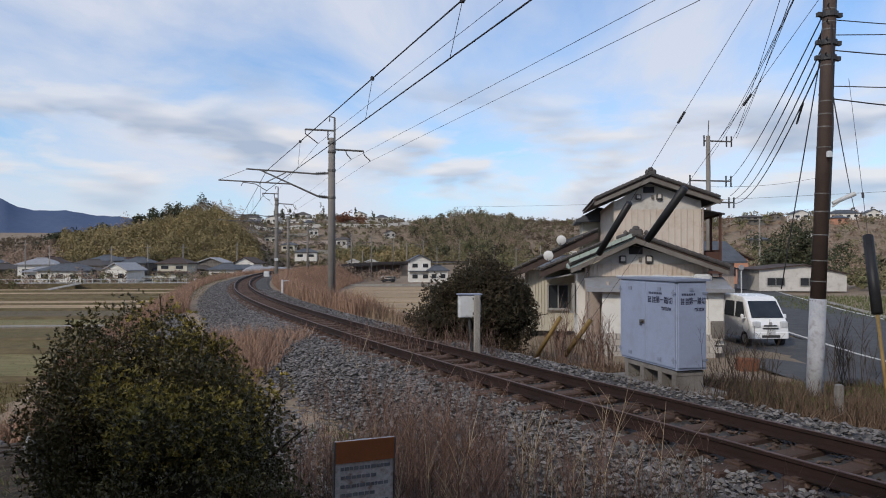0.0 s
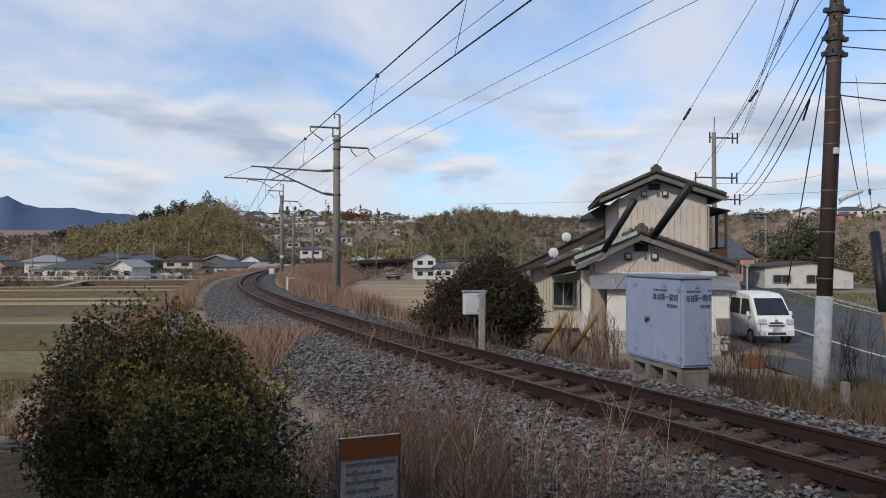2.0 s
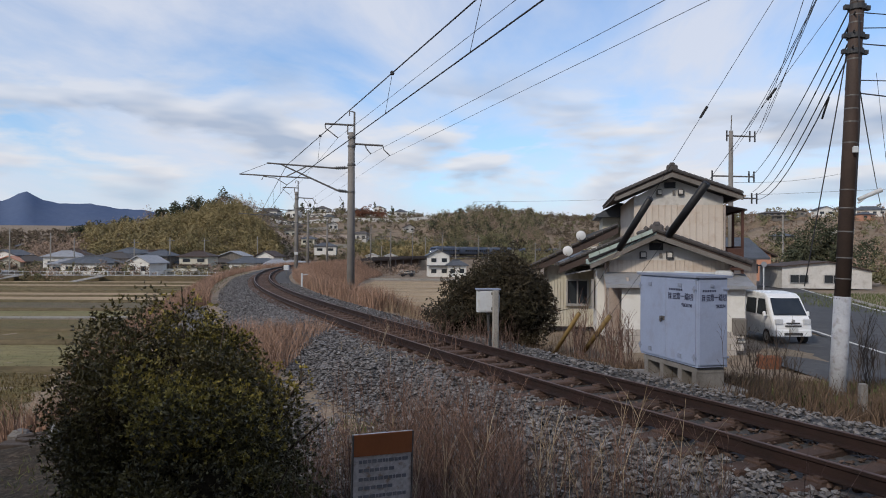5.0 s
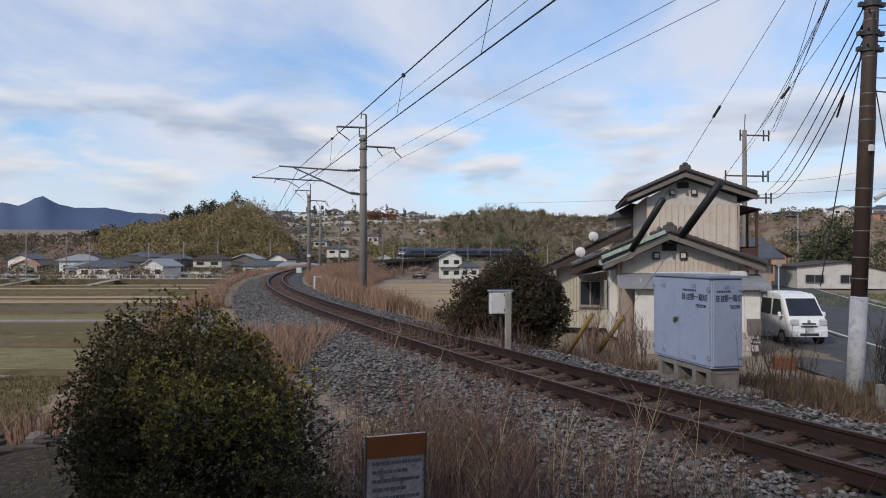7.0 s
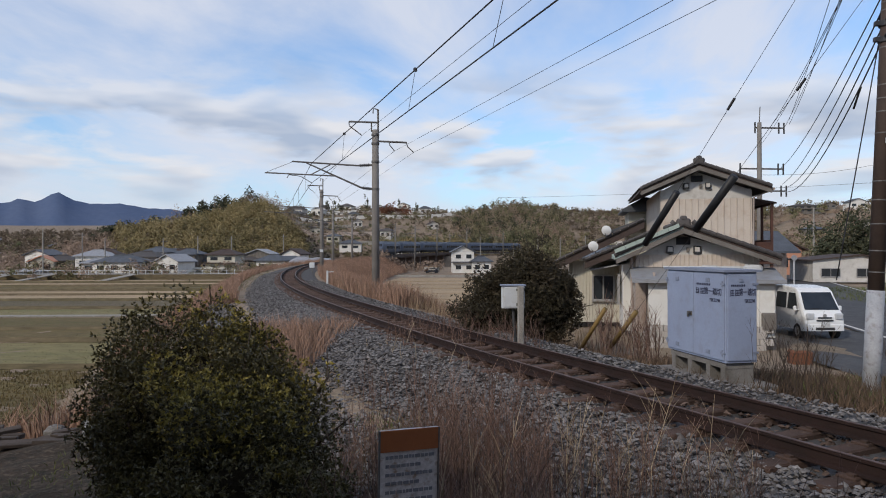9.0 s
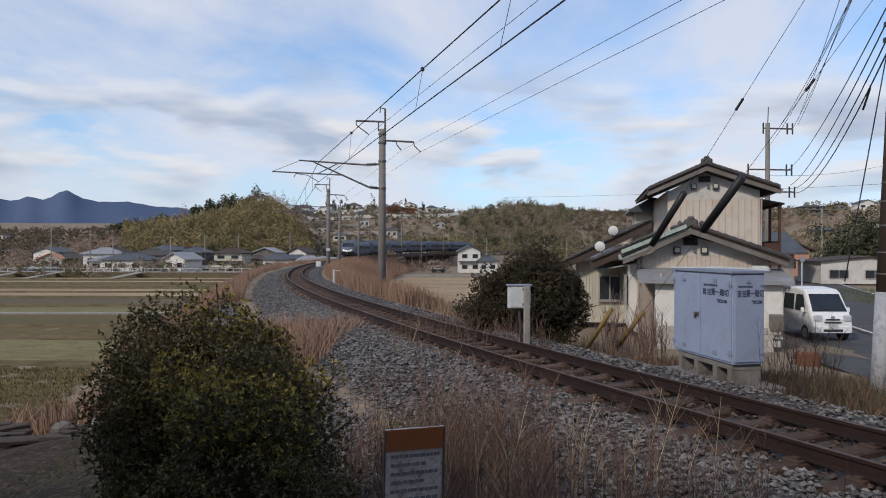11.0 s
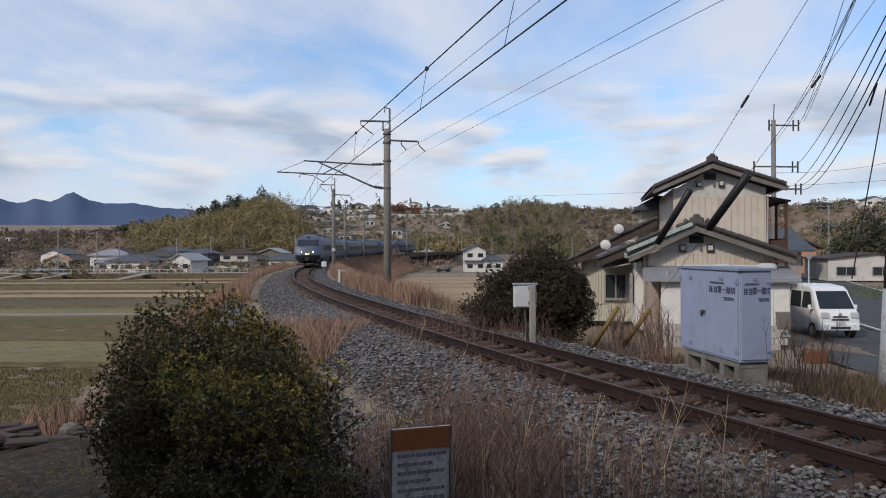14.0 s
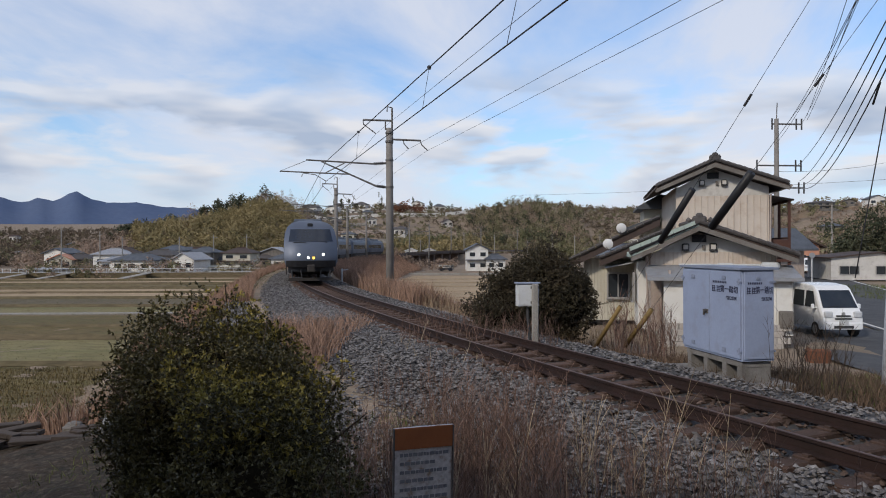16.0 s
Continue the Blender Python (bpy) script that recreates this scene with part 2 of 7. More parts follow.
M_LAMPGLASS = mat("lamp_glass", (0.55, 0.56, 0.58), (0.4, 0.42, 0.44), 9, 0.12, bump=0, spec=0.6, grain=0.04)
M_ASPHALT = mat("worn_asphalt", (0.072, 0.072, 0.075), (0.052, 0.052, 0.056), 0.8, 0.9, bump=0.3, fine=60, spot=(0.11, 0.105, 0.10), spot_amount=0.4)
M_LINE = mat("road_paint", (0.62, 0.61, 0.58), (0.5, 0.49, 0.46), 6, 0.8, bump=0.1, spot=(0.25, 0.24, 0.23), spot_amount=0.4)
M_LEAF = mat("evergreen_leaf", (0.045, 0.04, 0.014), (0.082, 0.068, 0.022), 1.5, 0.45, bump=0, island=0.6, spot=(0.19, 0.16, 0.035), spot_amount=0.35, spec=0.4)
M_LEAFYOUNG = mat("yellow_young_leaf", (0.30, 0.235, 0.05), (0.19, 0.16, 0.036), 3, 0.5, bump=0, island=0.4, spec=0.3)
M_LEAFDARK = mat("dark_evergreen_leaf", (0.036, 0.033, 0.018), (0.062, 0.046, 0.027), 1.2, 0.6, bump=0, island=0.6, spec=0.3)
# near-black colour that paints the shade inside the shrubs
M_INNER = mat("shrub_inner_shade", (0.022, 0.018, 0.012), (0.014, 0.012, 0.008), 9, 1.0, bump=0.8, fine=40, spec=0.0)
M_OLIVESTRAW = mat("olive_cut_straw", (0.13, 0.094, 0.037), (0.08, 0.063, 0.026), 0.3, 0.95, bump=0, island=0.45)
M_BARK = mat("bark", (0.075, 0.055, 0.042), (0.05, 0.038, 0.03), 6, 0.95, bump=0.4)
M_WEED = mat("dead_weed_stalk", (0.21, 0.135, 0.105), (0.09, 0.054, 0.042), 2, 0.9, bump=0, island=0.55)
M_PALEWEED = mat("pale_dry_stem", (0.36, 0.29, 0.20), (0.26, 0.20, 0.14), 2, 0.9, bump=0, island=0.35)
M_DRYGRASS = mat("dry_brown_grass", (0.33, 0.21, 0.15), (0.21, 0.13, 0.092), 0.25, 0.95, bump=0, island=0.4, fine=2)
M_BROWNGRASS = mat("dark_brown_grass", (0.13, 0.088, 0.06), (0.075, 0.052, 0.036), 0.6, 0.95, bump=0, island=0.45)
M_STRAWGRASS = mat("straw_grass", (0.27, 0.20, 0.13), (0.19, 0.138, 0.09), 0.4, 0.95, bump=0, island=0.4)
M_GREENGRASS = mat("green_grass", (0.075, 0.095, 0.03), (0.11, 0.12, 0.045), 1, 0.9, bump=0, island=0.4)
M_BAMBOO = mat("bamboo_foliage", (0.30, 0.232, 0.112), (0.14, 0.118, 0.055), 0.11, 0.9, bump=0, island=0.22, fine=0.35, grain=0.4)
M_WOODS = mat("woodland_foliage", (0.115, 0.12, 0.058), (0.20, 0.16, 0.095), 0.09, 0.9, bump=0, island=0.25, fine=0.3, grain=0.4)
M_BAREWOODS = mat("bare_woodland", (0.33, 0.24, 0.18), (0.175, 0.13, 0.10), 0.09, 0.95, bump=0, island=0.2, fine=0.3, grain=0.35)
M_SCRUB = mat("dark_hillside_scrub", (0.175, 0.13, 0.092), (0.085, 0.068, 0.046), 0.1, 0.95, bump=0, island=0.25, fine=0.3, grain=0.35)
M_PINE = mat("dark_conifer", (0.045, 0.055, 0.03), (0.06, 0.06, 0.035), 0.3, 0.9, bump=0, island=0.3)
M_REDTREE = mat("russet_foliage", (0.11, 0.04, 0.025), (0.14, 0.06, 0.03), 0.3, 0.9, bump=0, island=0.4)
M_ORANGE = mat("orange_sign_paint", (0.34, 0.115, 0.04), (0.28, 0.095, 0.035), 8, 0.65, bump=0.05, grain=0.06)
M_SIGNWHITE = mat("weathered_sign_face", (0.56, 0.54, 0.53), (0.46, 0.43, 0.41), 9, 0.65, bump=0.05, spot=(0.26, 0.175, 0.115), spot_amount=0.9)
M_SIGNTEXT = mat("faded_print", (0.16, 0.165, 0.19), (0.24, 0.24, 0.25), 12, 0.7, bump=0)
M_TRAIN = mat("gunmetal_metallic_paint", (0.092, 0.11, 0.15), (0.082, 0.098, 0.134), 0.6, 0.5, metal=0.35, bump=0, spec=0.5, grain=0.04)
M_TRAINROOF = mat("train_roof_grey", (0.10, 0.115, 0.14), (0.085, 0.095, 0.115), 1, 0.55, metal=0.2, bump=0.05, grain=0.04)
M_TRAINGLASS = mat("train_window_glass", (0.012, 0.016, 0.026), (0.016, 0.02, 0.03), 2, 0.12, bump=0, spec=0.6, grain=0.04)
M_UNDER = mat("underframe_grime", (0.028, 0.026, 0.025), (0.045, 0.038, 0.034), 2, 0.85, bump=0.2)
M_HEADLIGHT = mat("lit_headlight", (1.0, 0.97, 0.86), (1.0, 0.97, 0.86), 2, 0.3, bump=0, emit=9.0, grain=0.04)
M_AMBER = mat("lit_amber_lamp", (1.0, 0.55, 0.06), (1.0, 0.55, 0.06), 2, 0.3, bump=0, emit=4.5, grain=0.04)
# the blue of distance haze is put into the ridge's base colour
M_MOUNTAIN = mat("haze_tinted_hills", (0.075, 0.105, 0.18), (0.092, 0.12, 0.19), 0.004, 1.0, bump=0, fine=0.05, spec=0.0, grain=0.06)
M_FARLAND = mat("far_brown_slope", (0.15, 0.135, 0.11), (0.11, 0.105, 0.09), 0.012, 1.0, bump=0, fine=0.1)
M_BRICKRED = mat("salmon_wall", (0.48, 0.25, 0.17), (0.42, 0.21, 0.14), 1, 0.85, bump=0.1)
M_VIADUCT = mat("stained_viaduct", (0.115, 0.085, 0.07), (0.08, 0.06, 0.05), 0.4, 0.9, bump=0.2, fine=8)
M_DEADWOOD = mat("grey_dead_timber", (0.085, 0.066, 0.054), (0.04, 0.031, 0.026), 2.5, 0.9, bump=0.5, stretch=(0.3, 1, 1))
M_TERRACOTTA = mat("terracotta", (0.19, 0.075, 0.04), (0.14, 0.055, 0.03), 5, 0.8, bump=0.1, spot=(0.08, 0.05, 0.04), spot_amount=0.5)
M_NAVYCAR = mat("dark_car_paint", (0.02, 0.022, 0.03), (0.025, 0.027, 0.035), 2, 0.25, bump=0, spec=0.5, grain=0.04)


# ---- mesh helpers ----
class Mesh:
    """Collects vertices and faces for one mesh."""

    def __init__(self):
        self.v, self.f, self.mi = [], [], []

    def face(self, pts, mi=0):
        n = len(self.v)
        self.v.extend(tuple(p) for p in pts)
        self.f.append(tuple(range(n, n + len(pts))))
        self.mi.append(mi)

    def add(self, verts, faces, mi=0):
        n = len(self.v)
        self.v.extend(tuple(p) for p in verts)
        for f in faces:
            self.f.append(tuple(i + n for i in f))
            self.mi.append(mi)

    def box(self, c, s, m=None, mi=0, ch=0.0):
        """Box at centre c of size s, chamfered by ch on its upright and top edges."""
        x, y, z = (d / 2 for d in s)
        if ch <= 0:
            vs = [(i * x, j * y, k * z) for k in (-1, 1) for j in (-1, 1) for i in (-1, 1)]
            fs = [(0, 2, 3, 1), (4, 5, 7, 6), (0, 1, 5, 4), (2, 6, 7, 3), (0, 4, 6, 2), (1, 3, 7, 5)]
        else:
            ring = lambda a, b, zz: [(a - ch, -b, zz), (a, -b + ch, zz), (a, b - ch, zz), (a - ch, b, zz), (-a + ch, b, zz), (-a, b - ch, zz), (-a, -b + ch, zz), (-a + ch, -b, zz)]
            vs = ring(x, y, -z) + ring(x, y, z - ch) + ring(x - ch * 0.8, y - ch * 0.8, z)
            fs = [tuple(range(7, -1, -1)), tuple(range(16, 24))]
            for r in (0, 8):
                fs += [(r + i, r + (i + 1) % 8, r + 8 + (i + 1) % 8, r + 8 + i) for i in range(8)]
        mm = m or Matrix.Identity(4)
        self.add([mm @ (Vector(p)) + Vector(c) if m is None else mm @ (Vector(p) + Vector(c)) for p in vs], fs, mi)
        return self

    def tube(self, pts, r, n=8, mi=0, cap=True):
        """Round bar through pts; r a number or one radius a point."""
        pts = [Vector(p) for p in pts]
        rs = r if isinstance(r, (list, tuple)) else [r] * len(pts)
        rings = []
        side = None
        for i, p in enumerate(pts):
            d = (pts[min(i + 1, len(pts) - 1)] - pts[max(i - 1, 0)]).normalized()
            if side is None:
                side = d.cross(Vector((0, 0, 1)) if abs(d.z) < 0.9 else Vector((1, 0, 0))).normalized()
            else:
                side = (side - d * side.dot(d)).normalized()
            up = side.cross(d)
            rings.append([p + (side * math.cos(a) + up * math.sin(a)) * rs[i] for a in (2 * math.pi * k / n for k in range(n))])
        vs = [p for ring in rings for p in ring]
        fs = []
        for i in range(len(pts) - 1):
            fs += [(i * n + k, i * n + (k + 1) % n, (i + 1) * n + (k + 1) % n, (i + 1) * n + k) for k in range(n)]
        if cap:
            fs += [tuple(range(n - 1, -1, -1)), tuple(range((len(pts) - 1) * n, len(pts) * n))]
        self.add(vs, fs, mi)
        return self

    def prism(self, poly, y0, y1, m=None, mi=0):
        """Polygon in x, z swept from y0 to y1."""
        n = len(poly)
        vs = [Vector((x, y0, z)) for x, z in poly] + [Vector((x, y1, z)) for x, z in poly]
        fs = [tuple(range(n)), tuple(range(2 * n - 1, n - 1, -1))] + [(i, i + n, (i + 1) % n + n, (i + 1) % n) for i in range(n)]
        self.add([m @ p for p in vs] if m else vs, fs, mi)
        return self

    def data(self, name, mats, smooth=False):
        me = bpy.data.meshes.new(name)
        me.from_pydata(self.v, [], self.f)
        for mm in (mats if isinstance(mats, (list, tuple)) else [mats]):
            me.materials.append(mm)
        if any(self.mi):
            me.polygons.foreach_set("material_index", self.mi)
        if smooth:
            me.polygons.foreach_set("use_smooth", [True] * len(me.polygons))
        me.update()
        return me


def part(name, mesh, material, parent, label="", smooth=False, m=None, kind=""):
    ob = new(name, mesh.data(name, material, smooth) if isinstance(mesh, Mesh) else mesh)
    ob.parent = parent
    if m is not None:
        ob.matrix_basis = m
    return tagged(ob, label, "", "", kind)


def thing(name, label, category, m=None, group="", kind=""):
    ob = new(name)
    ob.empty_display_size = 0.3
    ob.matrix_basis = m or Matrix.Identity(4)
    return tagged(ob, label, category, group, kind)


def solo(name, mesh, material, label, category, group="", kind="", m=None, smooth=False):
    ob = new(name, mesh.data(name, material, smooth))
    if m is not None:
        ob.matrix_basis = m
    return tagged(ob, label, category, group, kind)


def smoothstep(a, b, x):
    t = np.clip((x - a) / (b - a), 0, 1)
    return t * t * (3 - 2 * t)


# ---- the railway line: a bending curve ----
CURVE = (0.47874, -0.52657, 0.2245, -0.0415, -0.01747, 0.00386)
S_LINE = np.linspace(-40, 520, 2241)


def build_line():
    u = np.clip(S_LINE, -25, 400) / 100
    th = sum(c * u ** i for i, c in enumerate(CURVE))
    dx, dy = -np.sin(th), np.cos(th)
    ds = np.diff(S_LINE)
    x = np.concatenate([[0], np.cumsum((dx[1:] + dx[:-1]) / 2 * ds)])
    y = np.concatenate([[0], np.cumsum((dy[1:] + dy[:-1]) / 2 * ds)])
    i0 = int(np.searchsorted(S_LINE, 0))
    return x - x[i0] + 0.86936, y - y[i0] + 12.00931, th


LINE_X, LINE_Y, LINE_TH = build_line()


def line_at(s, off=0.0):
    """Place and heading at s metres along the line; off: metres to the right of it, looking away."""
    x, y, th = (float(np.interp(s, S_LINE, a)) for a in (LINE_X, LINE_Y, LINE_TH))
    return x + math.cos(th) * off, y + math.sin(th) * off, th


def line_z(s):
    """Height of the rail top: a shallow dip, then a climb over the viaduct."""
    return float(-0.15 * smoothstep(8, 45, s) + 0.95 * smoothstep(115, 245, s))


def line_offset(px, py):
    """Signed distance of points from the line (right positive) and the station of the nearest place."""
    shape = px.shape
    px, py = px.ravel(), py.ravel()
    best, sg, st = np.full(px.shape, 1e9), np.zeros(px.shape), np.zeros(px.shape)
    for i in range(0, len(S_LINE), 8):
        ex, ey = px - LINE_X[i], py - LINE_Y[i]
        d = ex * ex + ey * ey
        k = d < best
        best[k] = d[k]
        sg[k] = (ex * math.cos(LINE_TH[i]) + ey * math.sin(LINE_TH[i]))[k]
        st[k] = S_LINE[i]
    return (np.where(np.abs(sg) * 1.5 > np.sqrt(best), sg, np.sign(sg) * np.sqrt(best))).reshape(shape), st.reshape(shape)


def hills(x, y):
    """Height of the hills over the low land."""
    b = np.degrees(np.arctan2(x, np.maximum(y, 1.0)))
    r = np.hypot(x, y)
    h = np.zeros_like(r)
    # bamboo hill behind the village
    h = h + (17.0 + 0.9 * np.sin(b * 0.9)) * (0.5 + 0.5 * smoothstep(-28.5, -18, b)) * smoothstep(-36, -28, b) * (1 - smoothstep(-18, -13.8, b)) * smoothstep(190, 275, r) * (1 - 0.8 * smoothstep(330, 450, r))
    # plateau with houses behind the line
    h = h + (30.5 + 1.2 * np.sin(b * 0.5)) * smoothstep(-21, -16, b) * smoothstep(270, 480, r)
    # wooded knoll in front of the plateau
    h = h + 6.5 * np.exp(-(((b - 1.6) / 4.0) ** 2)) * smoothstep(300, 370, r) * (1 - smoothstep(410, 480, r))
    # far open slope on the low side
    h = h + 34 * smoothstep(-23, -27, b) * smoothstep(360, 950, r)
    return h


def ground_z(x, y):
    off, st = line_offset(x, y)
    r = np.hypot(x, y)
    low = -4.0 + hills(x, y)
    # house plot and road on the right
    right = smoothstep(0, 5, off) * smoothstep(-6, 3, x - 0.02 * y + smoothstep(35, 60, y) * -6) * (1 - smoothstep(70, 95, y + np.maximum(0, -x + 8) * 3))
    right = np.maximum(right, smoothstep(9, 20, x - 0.07 * y) * smoothstep(-60, -20, off + 60) * (1 - smoothstep(110, 150, y)))
    z = low * (1 - right) + right * (-1.22 - 0.36 * smoothstep(9.5, 12.5, x))
    # raised bank on which the camera stands
    bank = 1 - smoothstep(9, 21, r - 2.5 * smoothstep(0, 8, off + 8))
    near = np.where(off < 0, -0.62 + 0.4 * smoothstep(4.6, 6.5, -off) - 0.55 * smoothstep(2, 9, -x - 0.25 * y + 2.0), -0.55 - 0.65 * smoothstep(3.5, 8, off))
    z = z * (1 - bank) + bank * near
    # embankment of the line
    foot = np.maximum(np.abs(off) - 3.4, 0)
    emb = -0.50 - foot * 0.55
    bridge = (st > 168) & (st < 238)
    emb = np.where(bridge, -50, emb)
    z = np.maximum(z, np.where(np.abs(off) < 3.4, np.where(bridge, -50, -0.5), emb))
    z = np.where((np.abs(off) < 3.0) & ~bridge, -0.5, z)
    return z


def ground_at(x, y):
    return float(ground_z(np.array([float(x)]), np.array([float(y)]))[0])


def build_ground():
    def axis(steps):
        out = [0.0]
        for step, end in steps:
            while out[-1] < end:
                out.append(out[-1] + step)
        return np.array(out)
    a = axis([(0.5, 24), (1.5, 60), (4, 160), (9, 420), (40, 900), (250, 3000)])
    xs = np.concatenate([-a[:0:-1], a])
    b = axis([(0.5, 34), (1.5, 90), (4, 280), (8, 560), (40, 1000), (250, 3000)])
    ys = np.concatenate([-axis([(1, 12), (8, 60), (100, 900)])[:0:-1], b])
    gx, gy = np.meshgrid(xs, ys)
    gz = ground_z(gx, gy)
    wob = np.sin(gx * 1.7 + np.sin(gy * 1.3)) * np.sin(gy * 1.9 + np.cos(gx * 0.9)) * 0.05
    gz = gz + np.where(np.hypot(gx, gy) < 60, wob * (gz < -0.55), 0)
    nx, ny = len(xs), len(ys)
    verts = np.stack([gx, gy, gz], -1).reshape(-1, 3)
    i = np.arange(ny - 1)[:, None] * nx + np.arange(nx - 1)[None, :]
    faces = np.stack([i, i + 1, i + nx + 1, i + nx], -1).reshape(-1, 4)
    me = bpy.data.meshes.new("ground")
    me.from_pydata(verts.tolist(), [], faces.tolist())
    me.materials.append(M_GROUND)
    me.polygons.foreach_set("use_smooth", [True] * len(me.polygons))
    return tagged(new("ground", me), "dry winter grass and brown earth reaching the hills", "ground", kind="structure")


build_ground()


def sweep(profile, s0, s1, step, z0=0.0, closed=False):
    """A cross-section of (offset, z) swept along the line."""
    me = Mesh()
    n = len(profile)
    ss = np.arange(s0, s1 + step * 0.5, step)
    for s in ss:
        for o, z in profile:
            x, y, _ = line_at(s, o)
            me.v.append((x, y, z + z0 + line_z(s)))
    for i in range(len(ss) - 1):
        for k in range(n if closed else n - 1):
            q = (k + 1) % n
            me.f.append((i * n + k, i * n + q, (i + 1) * n + q, (i + 1) * n + k))
            me.mi.append(0)
    if closed:
        me.f += [tuple(range(n - 1, -1, -1)), tuple(range((len(ss) - 1) * n, len(ss) * n))]
        me.mi += [0, 0]
    return me


# ---- track ----
RAIL = [(-0.07, -0.155), (0.07, -0.155), (0.07, -0.14), (0.012, -0.12), (0.010, -0.045), (0.033, -0.035), (0.033, -0.006), (-0.033, -0.006), (-0.033, -0.035), (-0.010, -0.045), (-0.012, -0.12), (-0.07, -0.14)]
SLEEPER_STEP = 0.62


def build_track():
    bed = sweep([(-3.3, -0.62), (-2.0, -0.26), (-1.3, -0.25), (1.3, -0.25), (2.0, -0.26), (3.0, -0.58)], -38, 500, 1.0)
    solo("ballast_bed", bed, M_BALLAST, "grey crushed stone ballast bed under the railway", "ballast", kind="structure")
    track = thing("railway_track", "single rusty railway track curving away on stained sleepers", "track")
    for side in (-1, 1):
        o = side * 0.566
        part("rail", sweep([(o + a, b) for a, b in RAIL], -38, 500, 0.8, closed=True), M_RAIL, track, "rusted steel rail", smooth=False)
        part("rail_head", sweep([(o - 0.026, -0.003), (o - 0.018, 0.0), (o + 0.018, 0.0), (o + 0.026, -0.003)], -38, 500, 0.8), M_RAILTOP, track, "worn shiny running surface")
    m = Mesh()
    m.box((0, 0, -0.08), (2.1, 0.22, 0.16), ch=0.02)
    for side in (-1, 1):
        m.box((side * 0.566, 0, 0.012), (0.30, 0.19, 0.03), ch=0.01)
        for k in (-0.1, 0.1):
            m.box((side * 0.566 + k, 0.03 * (1 if k > 0 else -1), 0.035), (0.05, 0.07, 0.03))
    me = m.data("sleeper", M_SLEEPER)
    for i in range(290):
        s = -16 + i * SLEEPER_STEP
        x, y, th = line_at(s)
        part("sleeper", me, None, track, m=pose(x, y, -0.182 + line_z(s), 0, 0, math.degrees(th)))
    far = Mesh()
    for i in range(290, 760):
        x, y, th = line_at(-16 + i * SLEEPER_STEP)
        dz = line_z(-16 + i * SLEEPER_STEP)
        far.box((0, 0, -0.08), (2.1, 0.22, 0.16), m=pose(x, y, -0.182 + dz, 0, 0, math.degrees(th)))
    part("sleepers", far, M_SLEEPER, track, kind="stuff")


build_track()


def build_stones():
    """Loose ballast: real stones, thick near the camera, thinning out along the line."""
    rng = np.random.default_rng(5)
    shapes = []
    for k in range(6):
        v = np.array([(0, 0, 1), (0.9, 0, 0.2), (0.25, 0.85, 0.15), (-0.75, 0.5, 0.25), (-0.7, -0.6, 0.1), (0.3, -0.9, 0.3), (0.1, 0.1, -0.7)])
        shapes.append(v * rng.uniform(0.75, 1.2, v.shape))
    tri = np.array([(0, 1, 2), (0, 2, 3), (0, 3, 4), (0, 4, 5), (0, 5, 1), (6, 2, 1), (6, 3, 2), (6, 4, 3), (6, 5, 4), (6, 1, 5)])

    def heap(name, n, s0, s1, power, o0, o1, size, material, label):
        s = s0 + (s1 - s0) * rng.random(n) ** power
        o = rng.uniform(o0, o1, n)
        x = np.interp(s, S_LINE, LINE_X) + np.cos(np.interp(s, S_LINE, LINE_TH)) * o
        y = np.interp(s, S_LINE, LINE_Y) + np.sin(np.interp(s, S_LINE, LINE_TH)) * o
        z = np.interp(o, [-6.0, -3.3, -2.0, -1.2, 1.2, 2.0, 3.0, 3.6], [-0.6, -0.58, -0.25, -0.245, -0.245, -0.25, -0.56, -0.6]) + rng.uniform(-0.02, 0.05, n) - 0.15 * smoothstep(8, 45, s)
        r = size * rng.uniform(0.55, 1.35, n)
        a = rng.uniform(0, 6.283, n)
        sh = np.array(shapes)[rng.integers(0, 6, n)]
        sx, sy, sz = rng.uniform(0.8, 1.3, n), rng.uniform(0.7, 1.0, n), rng.uniform(0.5, 0.9, n)
        vx, vy, vz = sh[:, :, 0] * (r * sx)[:, None], sh[:, :, 1] * (r * sy)[:, None], sh[:, :, 2] * (r * sz)[:, None]
        t = rng.uniform(-0.5, 0.5, n)[:, None]
        vx, vz = vx * np.cos(t) - vz * np.sin(t), vx * np.sin(t) + vz * np.cos(t)
        ca, sa = np.cos(a)[:, None], np.sin(a)[:, None]
        vv = np.stack([vx * ca - vy * sa + x[:, None], vx * sa + vy * ca + y[:, None], vz + z[:, None]], -1).reshape(-1, 3)
        ff = (tri[None] + (np.arange(n) * 7)[:, None, None]).reshape(-1, 3)
        me = bpy.data.meshes.new(name)
        me.from_pydata(vv.tolist(), [], ff.tolist())
        me.materials.append(material)
        tagged(new(name, me), label, "stones", kind="stuff")

    heap("ballast_stones", 56000, -14, 14, 1.0, -5.2, -0.75, 0.039, M_STONE, "loose grey crushed ballast stones beside the track")
    heap("ballast_stones", 27000, 10, 60, 1.6, -4.5, -0.75, 0.042, M_STONE, "loose grey crushed ballast stones beside the track")
    heap("ballast_stones", 17000, -14, 40, 1.3, 0.75, 3.2, 0.04, M_STONE, "loose grey crushed ballast stones beside the track")
    heap("rusty_ballast_stones", 6000, -14, 36, 1.3, -0.8, 0.8, 0.04, M_STONE_RUST, "rust-stained ballast stones between the rails")


build_stones()


